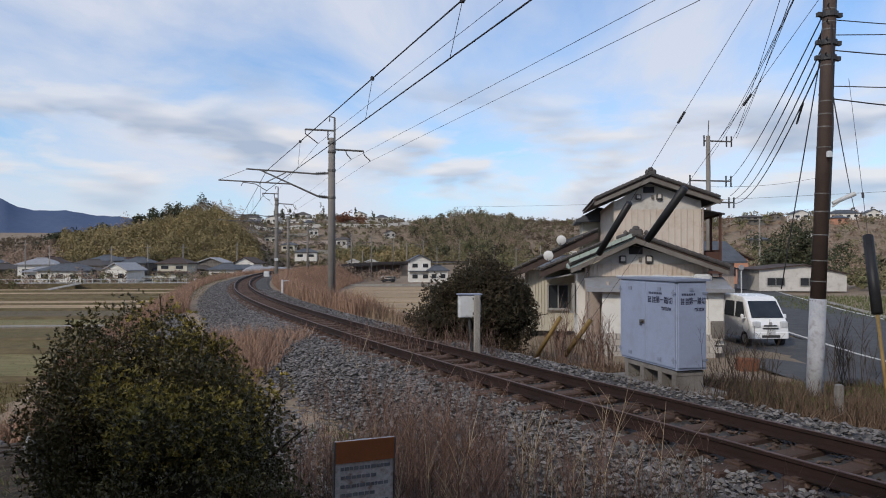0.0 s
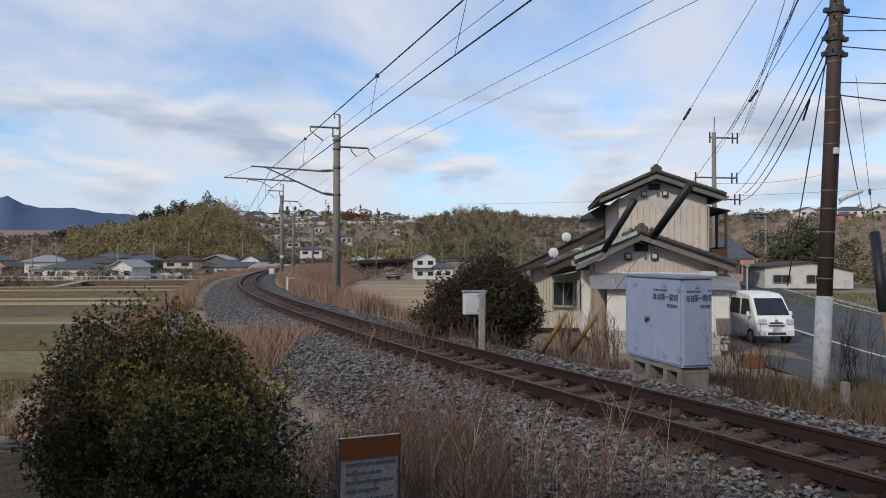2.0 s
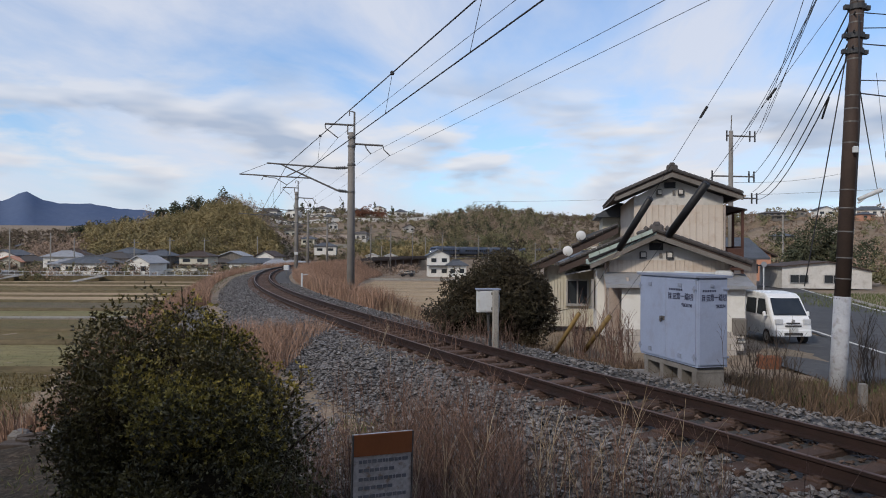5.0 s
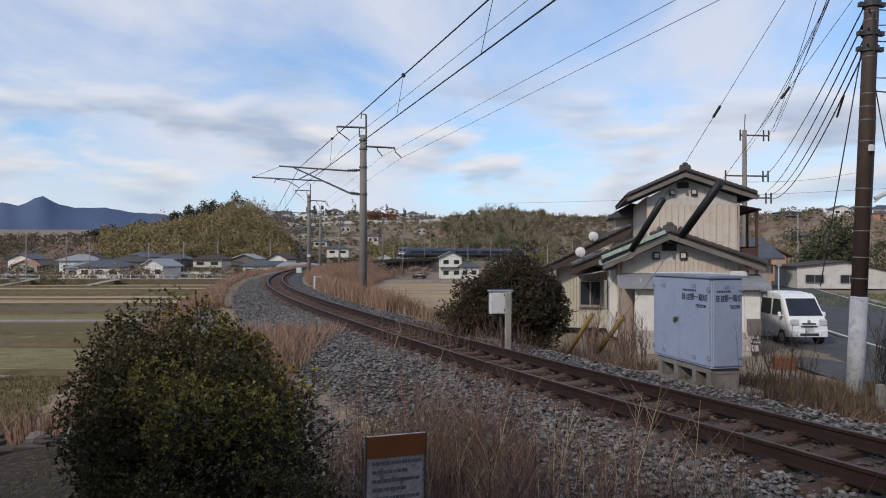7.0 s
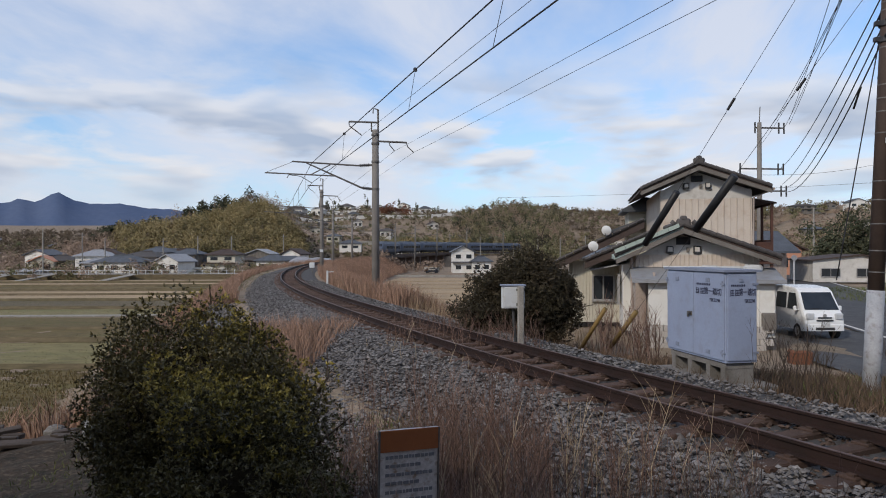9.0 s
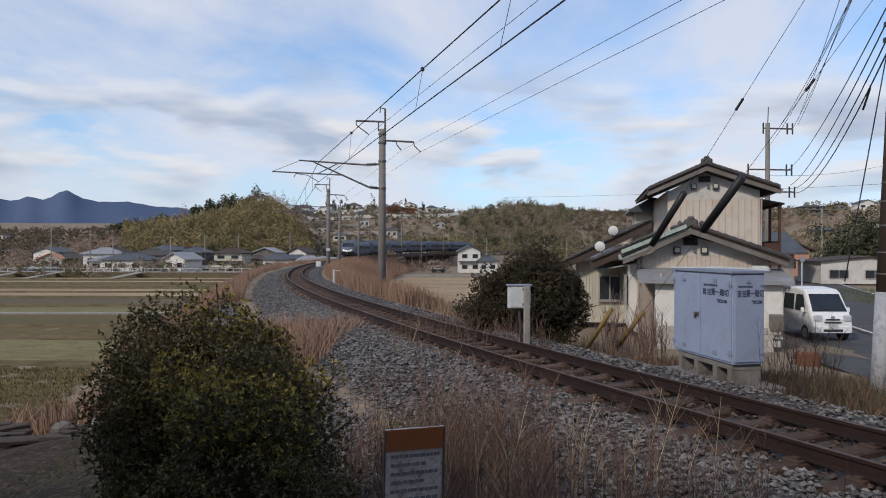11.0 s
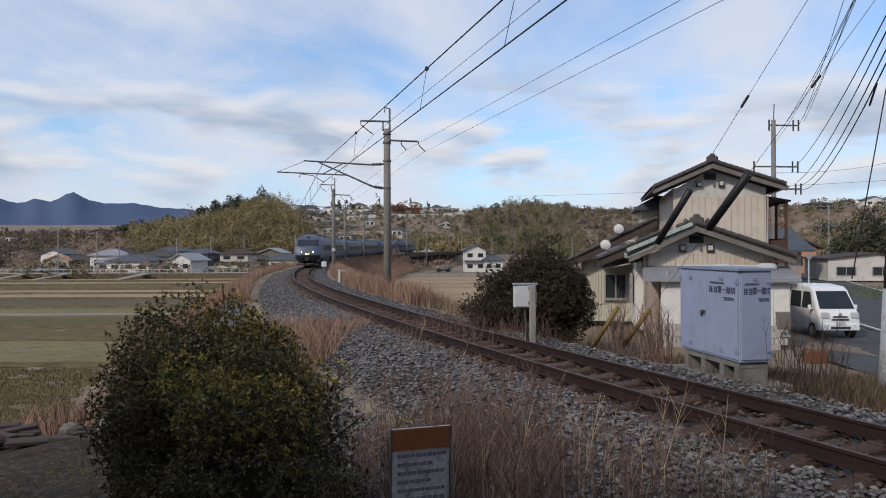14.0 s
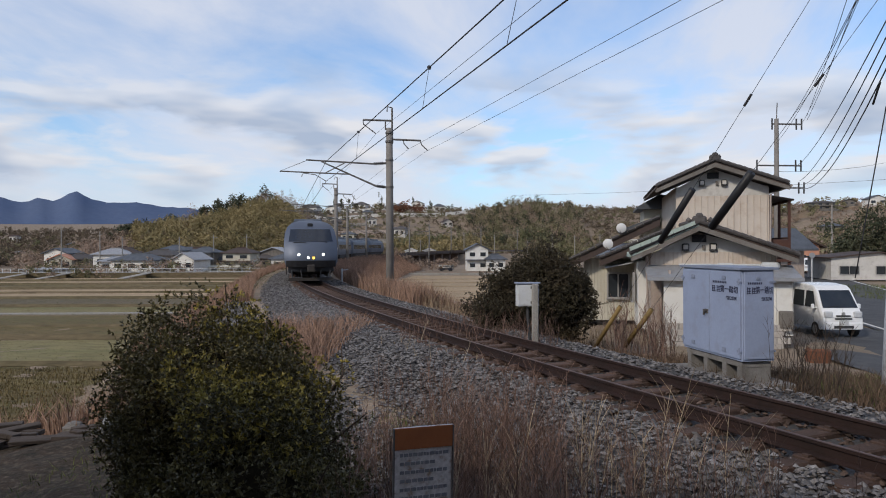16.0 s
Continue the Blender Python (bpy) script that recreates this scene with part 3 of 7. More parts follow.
# ---- catenary masts and wires ----
MASTS = [(24.3, 3.56), (59.5, 2.92), (92.5, 2.95), (123.0, 3.0), (155.0, 3.0), (181.0, 3.0), (204.0, 3.0), (227.0, 3.0), (255.0, 3.0), (285.0, 3.0)]
MAST_GROUP = "catenary masts along the line"


def build_mast(detail=True):
    """Concrete mast at the origin; the track lies on its -x side."""
    e = thing("catenary_mast", "grey concrete catenary mast with steel brackets beside the track", "mast", group=MAST_GROUP)
    part("pole", Mesh().tube([(0, 0, -1.2), (0, 0, 4.0), (0, 0, 8.0)], [0.205, 0.19, 0.165], 16), M_POLE, e, smooth=True)
    for z in (4.95, 6.35, 7.3, 7.75):
        part("clamp_band", Mesh().tube([(0, 0, z - 0.05), (0, 0, z + 0.05)], 0.21, 14), M_STEEL, e)
    part("mast_extension", Mesh().tube([(0.14, 0, 7.2), (0.14, 0, 9.05)], 0.05, 8).tube([(0.14, 0, 9.05), (-0.1, 0, 9.1), (-0.12, 0, 8.85)], 0.035, 6), M_STEEL, e)
    top = Mesh().tube([(0.14, 0, 8.38), (-1.35, 0, 8.42)], 0.05, 8).tube([(-0.2, 0, 7.9), (-0.2, 0, 8.4)], 0.04, 6).tube([(-1.35, 0, 8.42), (-1.33, 0, 8.2), (-0.7, 0, 7.72)], 0.03, 6)
    part("feeder_bracket", top, M_STEEL, e)
    right = Mesh().tube([(0.1, 0, 7.42), (1.62, 0, 7.36)], 0.05, 8).tube([(0.7, 0, 7.4), (0.75, 0, 7.2), (0.98, 0, 6.93)], 0.03, 6).tube([(1.6, 0, 7.36), (1.65, 0, 7.15), (1.96, 0, 6.86)], 0.03, 6)
    part("side_bracket", right, M_STEEL, e)
    part("top_tube", Mesh().tube([(-0.1, 0, 6.2), (-0.9, 0, 6.16), (-4.25, 0, 6.36)], [0.06, 0.045, 0.04], 8), M_STEEL, e)
    part("cantilever", Mesh().tube([(-0.1, 0, 4.95), (-0.7, 0, 5.02), (-3.5, 0, 6.28)], [0.06, 0.05, 0.035], 8), M_STEEL, e)
    part("registration_tube", Mesh().tube([(-5.6, 0, 5.78), (-2.0, 0, 5.62)], 0.035, 8).tube([(-2.3, 0, 6.2), (-3.3, 0, 5.68)], 0.03, 6).tube([(-5.6, 0, 5.78), (-4.2, 0, 6.34)], 0.012, 5), M_STEEL, e)
    part("steady_arm", Mesh().tube([(-4.5, 0, 5.5), (-4.4, 0, 5.68), (-3.8, 0, 5.6), (-3.25, 0, 5.27)], 0.022, 6), M_STEEL, e)
    ins = Mesh()
    for a, b in (((-0.3, 0, 6.19), (-0.8, 0, 6.16)), ((-0.25, 0, 4.97), (-0.65, 0, 5.01))):
        a, b = Vector(a), Vector(b)
        for k in range(5):
            c = a + (b - a) * (k + 0.5) / 5
            d = (b - a).normalized() * 0.02
            ins.tube([c - d, c + d], 0.09, 10)
    part("insulator", ins, M_DARKPLASTIC, e, "ribbed insulators")
    return e


def mast_pose(s, off):
    x, y, th = line_at(s, off)
    return pose(x, y, 0 if s < 30 else line_z(s), 0, 0, math.degrees(th) * (0.35 if s < 30 else 0.8))


mast = build_mast()
mast.matrix_basis = mast_pose(*MASTS[0])
for s, off in MASTS[1:]:
    second = copy_thing(mast, mast_pose(s, off))
    if s == MASTS[1][0]:
        part("number_plate", Mesh().box((0, -0.22, 1.9), (0.34, 0.02, 0.26)), M_JBOX, second, "small white plate")

low_mast = thing("wooden_post", "short grey trackside post by the viaduct", "post")
part("post", Mesh().tube([(0, 0, -4.4), (0, 0, 2.6)], 0.11, 8), M_POLE, low_mast)
low_mast.matrix_basis = pose(*line_at(192, 6)[:2], 0)


def wire(name, pts, r, label, sag=0.0):
    """One hanging wire through its supports."""
    pts = [Vector(p) for p in pts]
    line = []
    for a, b in zip(pts[:-1], pts[1:]):
        k = 14 if sag else 6
        for i in range(k):
            t = i / k
            p = a.lerp(b, t)
            p.z -= sag * 4 * t * (1 - t)
            line.append(p)
    line.append(pts[-1])
    return solo(name, Mesh().tube(line, r, 5), M_WIRE, label, "wire", group="overhead line wires", smooth=True)


def mast_points(dx, z):
    out = []
    for s, off in MASTS:
        p = mast_pose(s, off) @ Vector((dx, 0, z))
        out.append(p)
    return out


def extend(first, through, back=45):
    """Point behind the eye on the straight line from first over through."""
    d = Vector(through) - Vector(first)
    d.z = 0
    return Vector(first) + d * ((first[1] + back) / (first[1] - through[1]))


def build_wires():
    mess, cont = mast_points(-3.25, 6.27), mast_points(-3.25, 5.26)
    for pts, near, z, r, name, label in (
            (mess, (0.35, 11.8), 6.27, 0.016, "messenger_wire", "dark messenger wire above the track"),
            (cont, (1.18, 9.1), 5.26, 0.014, "contact_wire", "dark contact wire above the track"),
            (mast_points(-0.7, 7.7), (1.39, 15.6), 7.7, 0.008, "feeder_wire", "thin feeder wire on the masts"),
            (mast_points(0.98, 6.92), (4.2, 13.5), 6.92, 0.007, "feeder_wire", "thin feeder wire on the side brackets"),
            (mast_points(1.96, 6.85), (4.98, 13.4), 6.85, 0.007, "feeder_wire", "thin feeder wire on the side brackets")):
        a = pts[0]
        b = extend((a.x, a.y, z), (near[0], near[1], z))
        b.z = z
        wire(name, [b] + pts, r, label)
    d = Mesh()
    a, b = mess[0], extend(tuple(mess[0]), (0.35, 11.8, 6.27))
    c, e = cont[0], extend(tuple(cont[0]), (1.18, 9.1, 5.26))
    for t in (0.11, 0.225, 0.29, 0.335, 0.39):
        d.tube([a.lerp(b, t), c.lerp(e, t)], 0.006, 4)
        d.tube([a.lerp(b, t) - Vector((0.0, 0.05, 0)), a.lerp(b, t) + Vector((0, 0.05, 0))], 0.05, 6)
    for (p, q), (u, v) in zip(zip(mess[:4], mess[1:5]), zip(cont[:4], cont[1:5])):
        for t in (0.15, 0.4, 0.65, 0.9):
            d.tube([p.lerp(q, t), u.lerp(v, t)], 0.008, 4)
    solo("dropper_wires", d, M_WIRE, "thin dropper wires between messenger and contact wire", "wire", kind="stuff")


build_wires()


# ---- viaduct ----
def build_viaduct():
    v = thing("viaduct", "dark stained concrete railway viaduct on short piers", "bridge")
    part("deck", sweep([(-2.6, -0.25), (2.7, -0.25), (2.7, -0.95), (2.3, -1.05), (-2.3, -1.05), (-2.6, -0.95)], 164, 242, 2.0, closed=True), M_VIADUCT, v)
    part("parapet", sweep([(2.7, -0.25), (2.7, 0.12), (2.85, 0.12), (2.85, -0.6), (2.7, -0.6)], 164, 242, 2.0, closed=True), M_VIADUCT, v)
    pier = Mesh().box((0, 0, -3.3), (4.6, 1.3, 4.6), ch=0.1).data("pier", M_VIADUCT)
    for s in (172, 180, 188, 196, 204, 212, 220, 228, 236):
        x, y, th = line_at(s)
        part("pier", pier, None, v, m=pose(x, y, line_z(s) - 0.05, 0, 0, math.degrees(th)))
    ab = Mesh().box((0, 0, -2.6), (5.4, 3.0, 3.9))
    for s in (165, 241):
        x, y, th = line_at(s)
        part("abutment", ab, M_VIADUCT, v, m=pose(x, y, line_z(s) - 0.05, 0, 0, math.degrees(th)))


build_viaduct()

# ---- train ----
CAR_STEP, CAR_HALF = 21.6, 10.55
SECTION = [(-1.36, 0.95), (-1.44, 1.25), (-1.475, 1.75), (-1.465, 2.3), (-1.40, 2.85), (-1.28, 3.18), (-1.02, 3.42), (-0.6, 3.57), (0, 3.62),
           (0.6, 3.57), (1.02, 3.42), (1.28, 3.18), (1.40, 2.85), (1.465, 2.3), (1.475, 1.75), (1.44, 1.25), (1.36, 0.95)]


def nose_y(x, z):
    """Front of the leading car: upright below, raked back above, rounded at the sides."""
    y = float(np.interp(z, [0.9, 1.3, 1.75, 2.25, 3.05, 3.4, 3.62], [10.5, 10.6, 10.52, 10.25, 9.5, 8.9, 7.9]))
    return y - 0.42 * abs(x / 1.475) ** 3.2


def car_body(lead):
    m = Mesh()
    ys = [-CAR_HALF, -5, 0, 5, 7.5] + ([8.2, 8.8, 9.3, 9.7, 10.0, 10.3, 10.6] if lead else [CAR_HALF])
    n = len(SECTION)
    for y in ys:
        for x, z in SECTION:
            m.v.append((x, min(y, nose_y(x, z)) if lead else y, z))
    for i in range(len(ys) - 1):
        for k in range(n - 1):
            m.f.append((i * n + k, (i + 1) * n + k, (i + 1) * n + k + 1, i * n + k + 1))
            m.mi.append(1 if 5 <= k <= 10 else 0)
    m.f.append(tuple(range(n)))
    m.mi.append(0)
    if lead:
        cols = np.linspace(-1, 1, 13)
        rows = []
        for x, z in SECTION[8::-1]:
            rows.append([(abs(x) * c, nose_y(abs(x) * c, z), z) for c in cols])
        m.add([p for row in rows for p in row], [(j * 13 + k, j * 13 + k + 1, (j + 1) * 13 + k + 1, (j + 1) * 13 + k) for j in range(len(rows) - 1) for k in range(12)])
    else:
        m.f.append(tuple(range((len(ys) - 1) * n + n - 1, (len(ys) - 1) * n - 1, -1)))
        m.mi.append(0)
    return m


def nose_patch(x0, x1, z0, z1, lift, taper=0.0):
    m = Mesh()
    nx, nz = 10, 6
    g = [[None] * (nx + 1) for _ in range(nz + 1)]
    for j in range(nz + 1):
        z = z0 + (z1 - z0) * j / nz
        k = 1 - taper * j / nz
        for i in range(nx + 1):
            x = (x0 + (x1 - x0) * i / nx) * k
            g[j][i] = (x, nose_y(x, z) + lift, z + lift * 0.4)
    w = nx + 1
    m.add([p for row in g for p in row], [(j * w + i, j * w + i + 1, (j + 1) * w + i + 1, (j + 1) * w + i) for j in range(nz) for i in range(nx)])
    return m


def build_car(lead):
    label = "gunmetal blue express train car with raked glazed nose" if lead else "gunmetal blue express train car with dark windows"
    car = thing("train_car", label, "train", group="cars of the express train")
    part("body", car_body(lead), [M_TRAIN, M_TRAINROOF], car, "gunmetal metallic body shell", smooth=True)
    front = 8.4 if lead else 9.6
    pane = Mesh().box((0, 0, 0), (0.03, 1.25, 0.72), ch=0).data("window_pane", M_TRAINGLASS)
    for side in (-1, 1):
        y = -8.6
        while y < front - 1.6:
            part("window_pane", pane, None, car, m=pose(side * 1.468, y, 2.12, 0, side * 0.5, 0))
            y += 1.55
        for y in ((-9.7, front - 0.9) if not lead else (-9.7,)):
            d = Mesh().box((side * 1.462, y, 1.98), (0.035, 0.85, 1.9), ch=0)
            part("door", d, M_TRAINROOF, car, "grey passenger door")
        part("skirt", Mesh().box((side * 1.33, 0, 0.66), (0.05, 12.0, 0.62)), M_UNDER, car, "dark equipment skirt")
        part("light_stripe", Mesh().box((side * 1.42, -0.6, 2.93), (0.03, 17.5, 0.05)), M_STEEL, car, "thin silver stripe")
    part("underframe", Mesh().box((0, -0.1, 0.78), (2.4, 19.6, 0.4)).box((0, 0, 0.5), (2.1, 9.0, 0.4)), M_UNDER, car)
    roof = Mesh()
    for y, l in ((-6, 3.0), (-1, 3.4), (4, 3.0)):
        roof.box((0, y, 3.66), (1.7, l, 0.24), ch=0.06)
    part("air_conditioner", roof, M_TRAINROOF, car, "flat grey rooftop unit")
    for y in (-7.0, 7.0):
        b = part("bogie", Mesh().box((0, y, 0.55), (2.1, 2.6, 0.22)).box((0.98, y, 0.5), (0.12, 3.0, 0.3), ch=0.03).box((-0.98, y, 0.5), (0.12, 3.0, 0.3), ch=0.03), M_UNDER, car, "dark bogie frame")
        for dy in (-1.05, 1.05):
            for sx in (-1, 1):
                part("wheel", Mesh().tube([(sx * 0.51, y + dy, 0.43), (sx * 0.63, y + dy, 0.43)], 0.43, 18), M_UNDER, b)
    if lead:
        part("windscreen", nose_patch(-1.22, 1.22, 2.34, 3.04, 0.015, 0.10), M_TRAINGLASS, car, "wide dark windscreen", smooth=True)
        part("wiper", Mesh().tube([(-0.9, nose_y(0.9, 2.32) + 0.04, 2.30), (-0.1, nose_y(0.1, 2.42) + 0.05, 2.36)], 0.02, 5).tube([(0.25, nose_y(0.25, 2.32) + 0.05, 2.28), (0.95, nose_y(0.95, 2.3) + 0.05, 2.30)], 0.02, 5), M_BLACK, car)
        part("destination_lamp", Mesh().box((0, nose_y(0, 3.25) + 0.02, 3.25), (0.3, 0.12, 0.28), ch=0.04), M_BLACK, car, "dark lamp housing")
        for x, z, mm, r in ((0.66, 1.62, M_HEADLIGHT, 0.058), (-0.66, 1.62, M_HEADLIGHT, 0.058), (0.15, 1.44, M_HEADLIGHT, 0.058), (-0.14, 1.43, M_AMBER, 0.066)):
            y = nose_y(x, z)
            part("headlight", Mesh().tube([(x, y - 0.05, z), (x, y + 0.035, z)], r, 12), mm, car, "lit amber lamp" if mm is M_AMBER else "lit white headlight")
        part("lower_apron", nose_patch(-1.36, 1.36, 0.92, 1.28, 0.012), M_BLACK, car, "black lower apron")
        sk = Mesh()
        sk.box((0, 9.95, 0.82), (2.5, 0.6, 0.3), ch=0.05)
        part("front_valance", sk, M_BLACK, car)
        for sx in (-1, 1):
            part("step_frame", Mesh().tube([(sx * 0.55, 10.28, 0.75), (sx * 0.5, 10.28, 0.34), (sx * 1.02, 10.28, 0.34), (sx * 1.06, 10.28, 0.75)], 0.045, 6), [M_DARKPLASTIC], car, "dark grey step frame")
        part("snow_plough", Mesh().prism([(-1.25, 0.16), (1.25, 0.16), (1.2, 0.32), (-1.2, 0.32)], 9.9, 10.3), M_UNDER, car, "dark rail guard")
        part("coupler", Mesh().tube([(0, 9.9, 0.88), (0, 10.75, 0.88)], 0.1, 8).box((0, 10.75, 0.88), (0.42, 0.3, 0.38), ch=0.05), M_UNDER, car, "black coupler")
    return car


lead_car = build_car(True)
mid_car = build_car(False)
cars = [lead_car, mid_car] + [copy_thing(mid_car, Matrix.Identity(4)) for _ in range(3)]
tail_car = copy_thing(lead_car, Matrix.Identity(4))
tail_car["label"] = "gunmetal blue express train rear car with raked nose"
cars.append(tail_car)


# ---- lettering ----
def lettering(text, size, m, parent):
    """Flat letters in the built-in font as one mesh part."""
    cu = bpy.data.curves.new("lettering", "FONT")
    cu.body, cu.size, cu.extrude, cu.offset, cu.align_x, cu.align_y = text, size, 0.001, 0.002, "CENTER", "CENTER"
    tmp = bpy.data.objects.new("lettering", cu)
    scene.collection.objects.link(tmp)
    me = bpy.data.meshes.new_from_object(tmp.evaluated_get(bpy.context.evaluated_depsgraph_get()))
    bpy.data.objects.remove(tmp)
    bpy.data.curves.remove(cu)
    me.materials.clear()
    me.materials.append(M_INK)
    ob = new("lettering", me)
    ob.parent, ob.matrix_basis = parent, m
    return ob


# ---- crossing relay cabinet ----
def build_cabinet():
    w, d, h = 1.78, 0.56, 1.46
    # local: x along the wide door side, y into the depth, origin at the near corner's foot
    ang = math.degrees(math.atan2(0.967, -0.256)) - 180
    e = thing("relay_cabinet", "pale blue-grey steel crossing relay cabinet on a concrete plinth", "cabinet", pose(3.79, 11.3, 0.02, 0, 0, ang))
    # x runs from -w (far end) to 0 (near corner), y from 0 to d
    part("body", Mesh().box((-w / 2, d / 2, h / 2), (w, d, h), ch=0.012), M_CABINET, e)
    roof = Mesh().prism([(-w - 0.06, h - 0.012), (0.05, h - 0.012), (0.05, h + 0.025), (-w / 2, h + 0.035), (-w - 0.06, h + 0.025)], -0.05, d + 0.05)
    part("roof", roof, M_CABROOF, e, "thin overhanging roof sheet")
    for x0, x1 in ((-w + 0.02, -w / 2 - 0.006), (-w / 2 + 0.006, -0.02)):
        part("door", Mesh().box(((x0 + x1) / 2, -0.012, h / 2), (x1 - x0, 0.03, h - 0.08), ch=0.006), M_CABINET, e)
    part("side_panel", Mesh().box((0.010, d / 2, h / 2), (0.028, d - 0.05, h - 0.08), ch=0.006), M_CABINET, e)
    for x in (-w + 0.03, -0.04):
        for z in (0.16, h - 0.2):
            part("hinge", Mesh().tube([(x, -0.035, z - 0.05), (x, -0.035, z + 0.05)], 0.014, 8).box((x, -0.03, z), (0.11, 0.012, 0.03)), M_CABROOF, e)
    for z in (0.16, h - 0.2):
        part("hinge", Mesh().box((0.03, d - 0.05, z), (0.02, 0.1, 0.03)), M_CABROOF, e)
    part("handle", Mesh().box((-w / 2 - 0.08, -0.035, 0.72), (0.10, 0.02, 0.07), ch=0.006).tube([(-w / 2 - 0.07, -0.035, 0.73), (-w / 2 - 0.07, -0.085, 0.73)], 0.026, 10).box((-w / 2 - 0.12, -0.06, 0.70), (0.02, 0.03, 0.1)), M_STEEL, e, "small steel lever handle")
    for x, z in ((-w + 0.38, 0.14), (-w + 0.38, h - 0.16), (-0.45, h - 0.14), (-0.45, 0.14)):
        part("vent", Mesh().box((x, -0.036, z), (0.10, 0.02, 0.05), ch=0.008).box((x, -0.036, z - 0.035), (0.12, 0.006, 0.012)), M_CABROOF, e, "small louvre cap")
    part("vent", Mesh().box((0.034, d * 0.45, h - 0.14), (0.02, 0.07, 0.05), ch=0.006), M_CABROOF, e)
    # lettering on both faces; what cannot be read is set as bars
    for m in (pose(-0.44, -0.032, h - 0.34, 90, 0, 0), pose(0.027, d * 0.52, h - 0.34, 90, 0, 90)):
        k = 1.0 if m.translation.x < -0.1 else 0.62
        sc = Matrix.Diagonal((k, 1, 1, 1))
        lettering("第一踏切", 0.125, m @ sc @ Matrix.Translation((0.13, 0, 0)), e)
        lettering("92K327M", 0.075, m @ sc @ Matrix.Translation((0.19, -0.135, 0)), e)
        for i in (0, 1):
            glyph = Mesh()
            for dz in (-0.04, -0.013, 0.014, 0.041):
                glyph.box((0, dz, 0), (0.1, 0.013, 0.002))
            glyph.box((0.02, 0, 0), (0.014, 0.1, 0.002)).box((-0.04, 0, 0), (0.014, 0.11, 0.002))
            part("print", glyph, M_INK, e, "dark printed sign", m=m @ sc @ Matrix.Translation((-0.31 + i * 0.14, 0, 0)))
        for i in range(8):
            part("print", Mesh().box((0, 0, 0), (0.036, 0.034, 0.002)), M_INK, e, m=m @ sc @ Matrix.Translation((-0.32 + i * 0.052, 0.115, 0)))
    base = Mesh().box((-w / 2, d / 2, -0.06), (w - 0.1, d - 0.06, 0.08))
    for x in (-w + 0.15, -w * 0.62, -w * 0.3, -0.12):
        base.box((x, d / 2, -0.22), (0.12, d - 0.05, 0.30))
    part("plinth", base, M_PLINTH, e, "stained concrete plinth blocks")
    part("slab", Mesh().box((-w / 2, d / 2, -0.41), (w + 0.4, d + 0.5, 0.14), ch=0.02), M_PLINTH, e, "rough concrete slab")


build_cabinet()


def build_junction_box():
    e = thing("junction_box", "light grey junction box on a concrete post beside the track", "box", pose(0.62, 14.9, 0, 0, 0, 8))
    part("post", Mesh().box((0.11, 0, 0.0), (0.13, 0.12, 2.1), ch=0.015), M_CONCRETE, e, "square concrete post")
    part("case", Mesh().box((-0.03, 0.16, 0.82), (0.48, 0.22, 0.48), ch=0.03), M_JBOX, e)
    part("lid", Mesh().box((-0.03, 0.05, 0.82), (0.45, 0.03, 0.44), ch=0.02), M_JBOX, e)
    part("cap", Mesh().box((-0.03, 0.16, 1.07), (0.53, 0.27, 0.03), ch=0.01), M_CABROOF, e)
    part("bracket", Mesh().box((0.11, 0.045, 0.98), (0.18, 0.03, 0.05)), M_STEEL, e)
    part("bracket", Mesh().box((0.11, 0.045, 0.66), (0.18, 0.03, 0.05)), M_STEEL, e)
    part("conduit", Mesh().tube([(-0.03, 0.16, 0.6), (-0.02, 0.13, 0.3), (0.04, 0.1, -0.4)], 0.03, 8), M_DARKPLASTIC, e)


build_junction_box()

# ---- house ----
HOUSE = pose(6.95, 23.0, -1.2, 0, 0, -8)   # x right along the gable, y into the depth


def gable_roof(x0, xr, x1, z0, zr, z1, y0, y1, t=0.10):
    """Two pitched slabs over the ridge at xr, from y0 to y1; eaves at x0 (height z0) and x1 (height z1)."""
    return Mesh().prism([(x0, z0), (xr, zr), (xr, zr - t), (x0, z0 - t)], y0, y1), Mesh().prism([(xr, zr), (x1, z1), (x1, z1 - t), (xr, zr - t)], y0, y1)


def corrugated(x0, x1, y, z0, z1, pitch=0.16, depth=0.02):
    """Standing-seam wall sheet facing -y, one folded piece."""
    pts = []
    x = x0
    while x < x1 - 0.01:
        e = min(x + pitch, x1)
        pts += [(x, y), (e - 0.03, y), (e - 0.022, y - depth), (e - 0.008, y - depth)]
        x = e
    pts.append((x1, y))
    m = Mesh()
    n = len(pts)
    m.add([(a, b, z0) for a, b in pts] + [(a, b, z1) for a, b in pts] + [(x0, y + 0.03, z0), (x1, y + 0.03, z0), (x0, y + 0.03, z1), (x1, y + 0.03, z1)],
          [(i, i + 1, n + i + 1, n + i) for i in range(n - 1)] + [(2 * n + 1, 2 * n, 2 * n + 2, 2 * n + 3)])
    return m


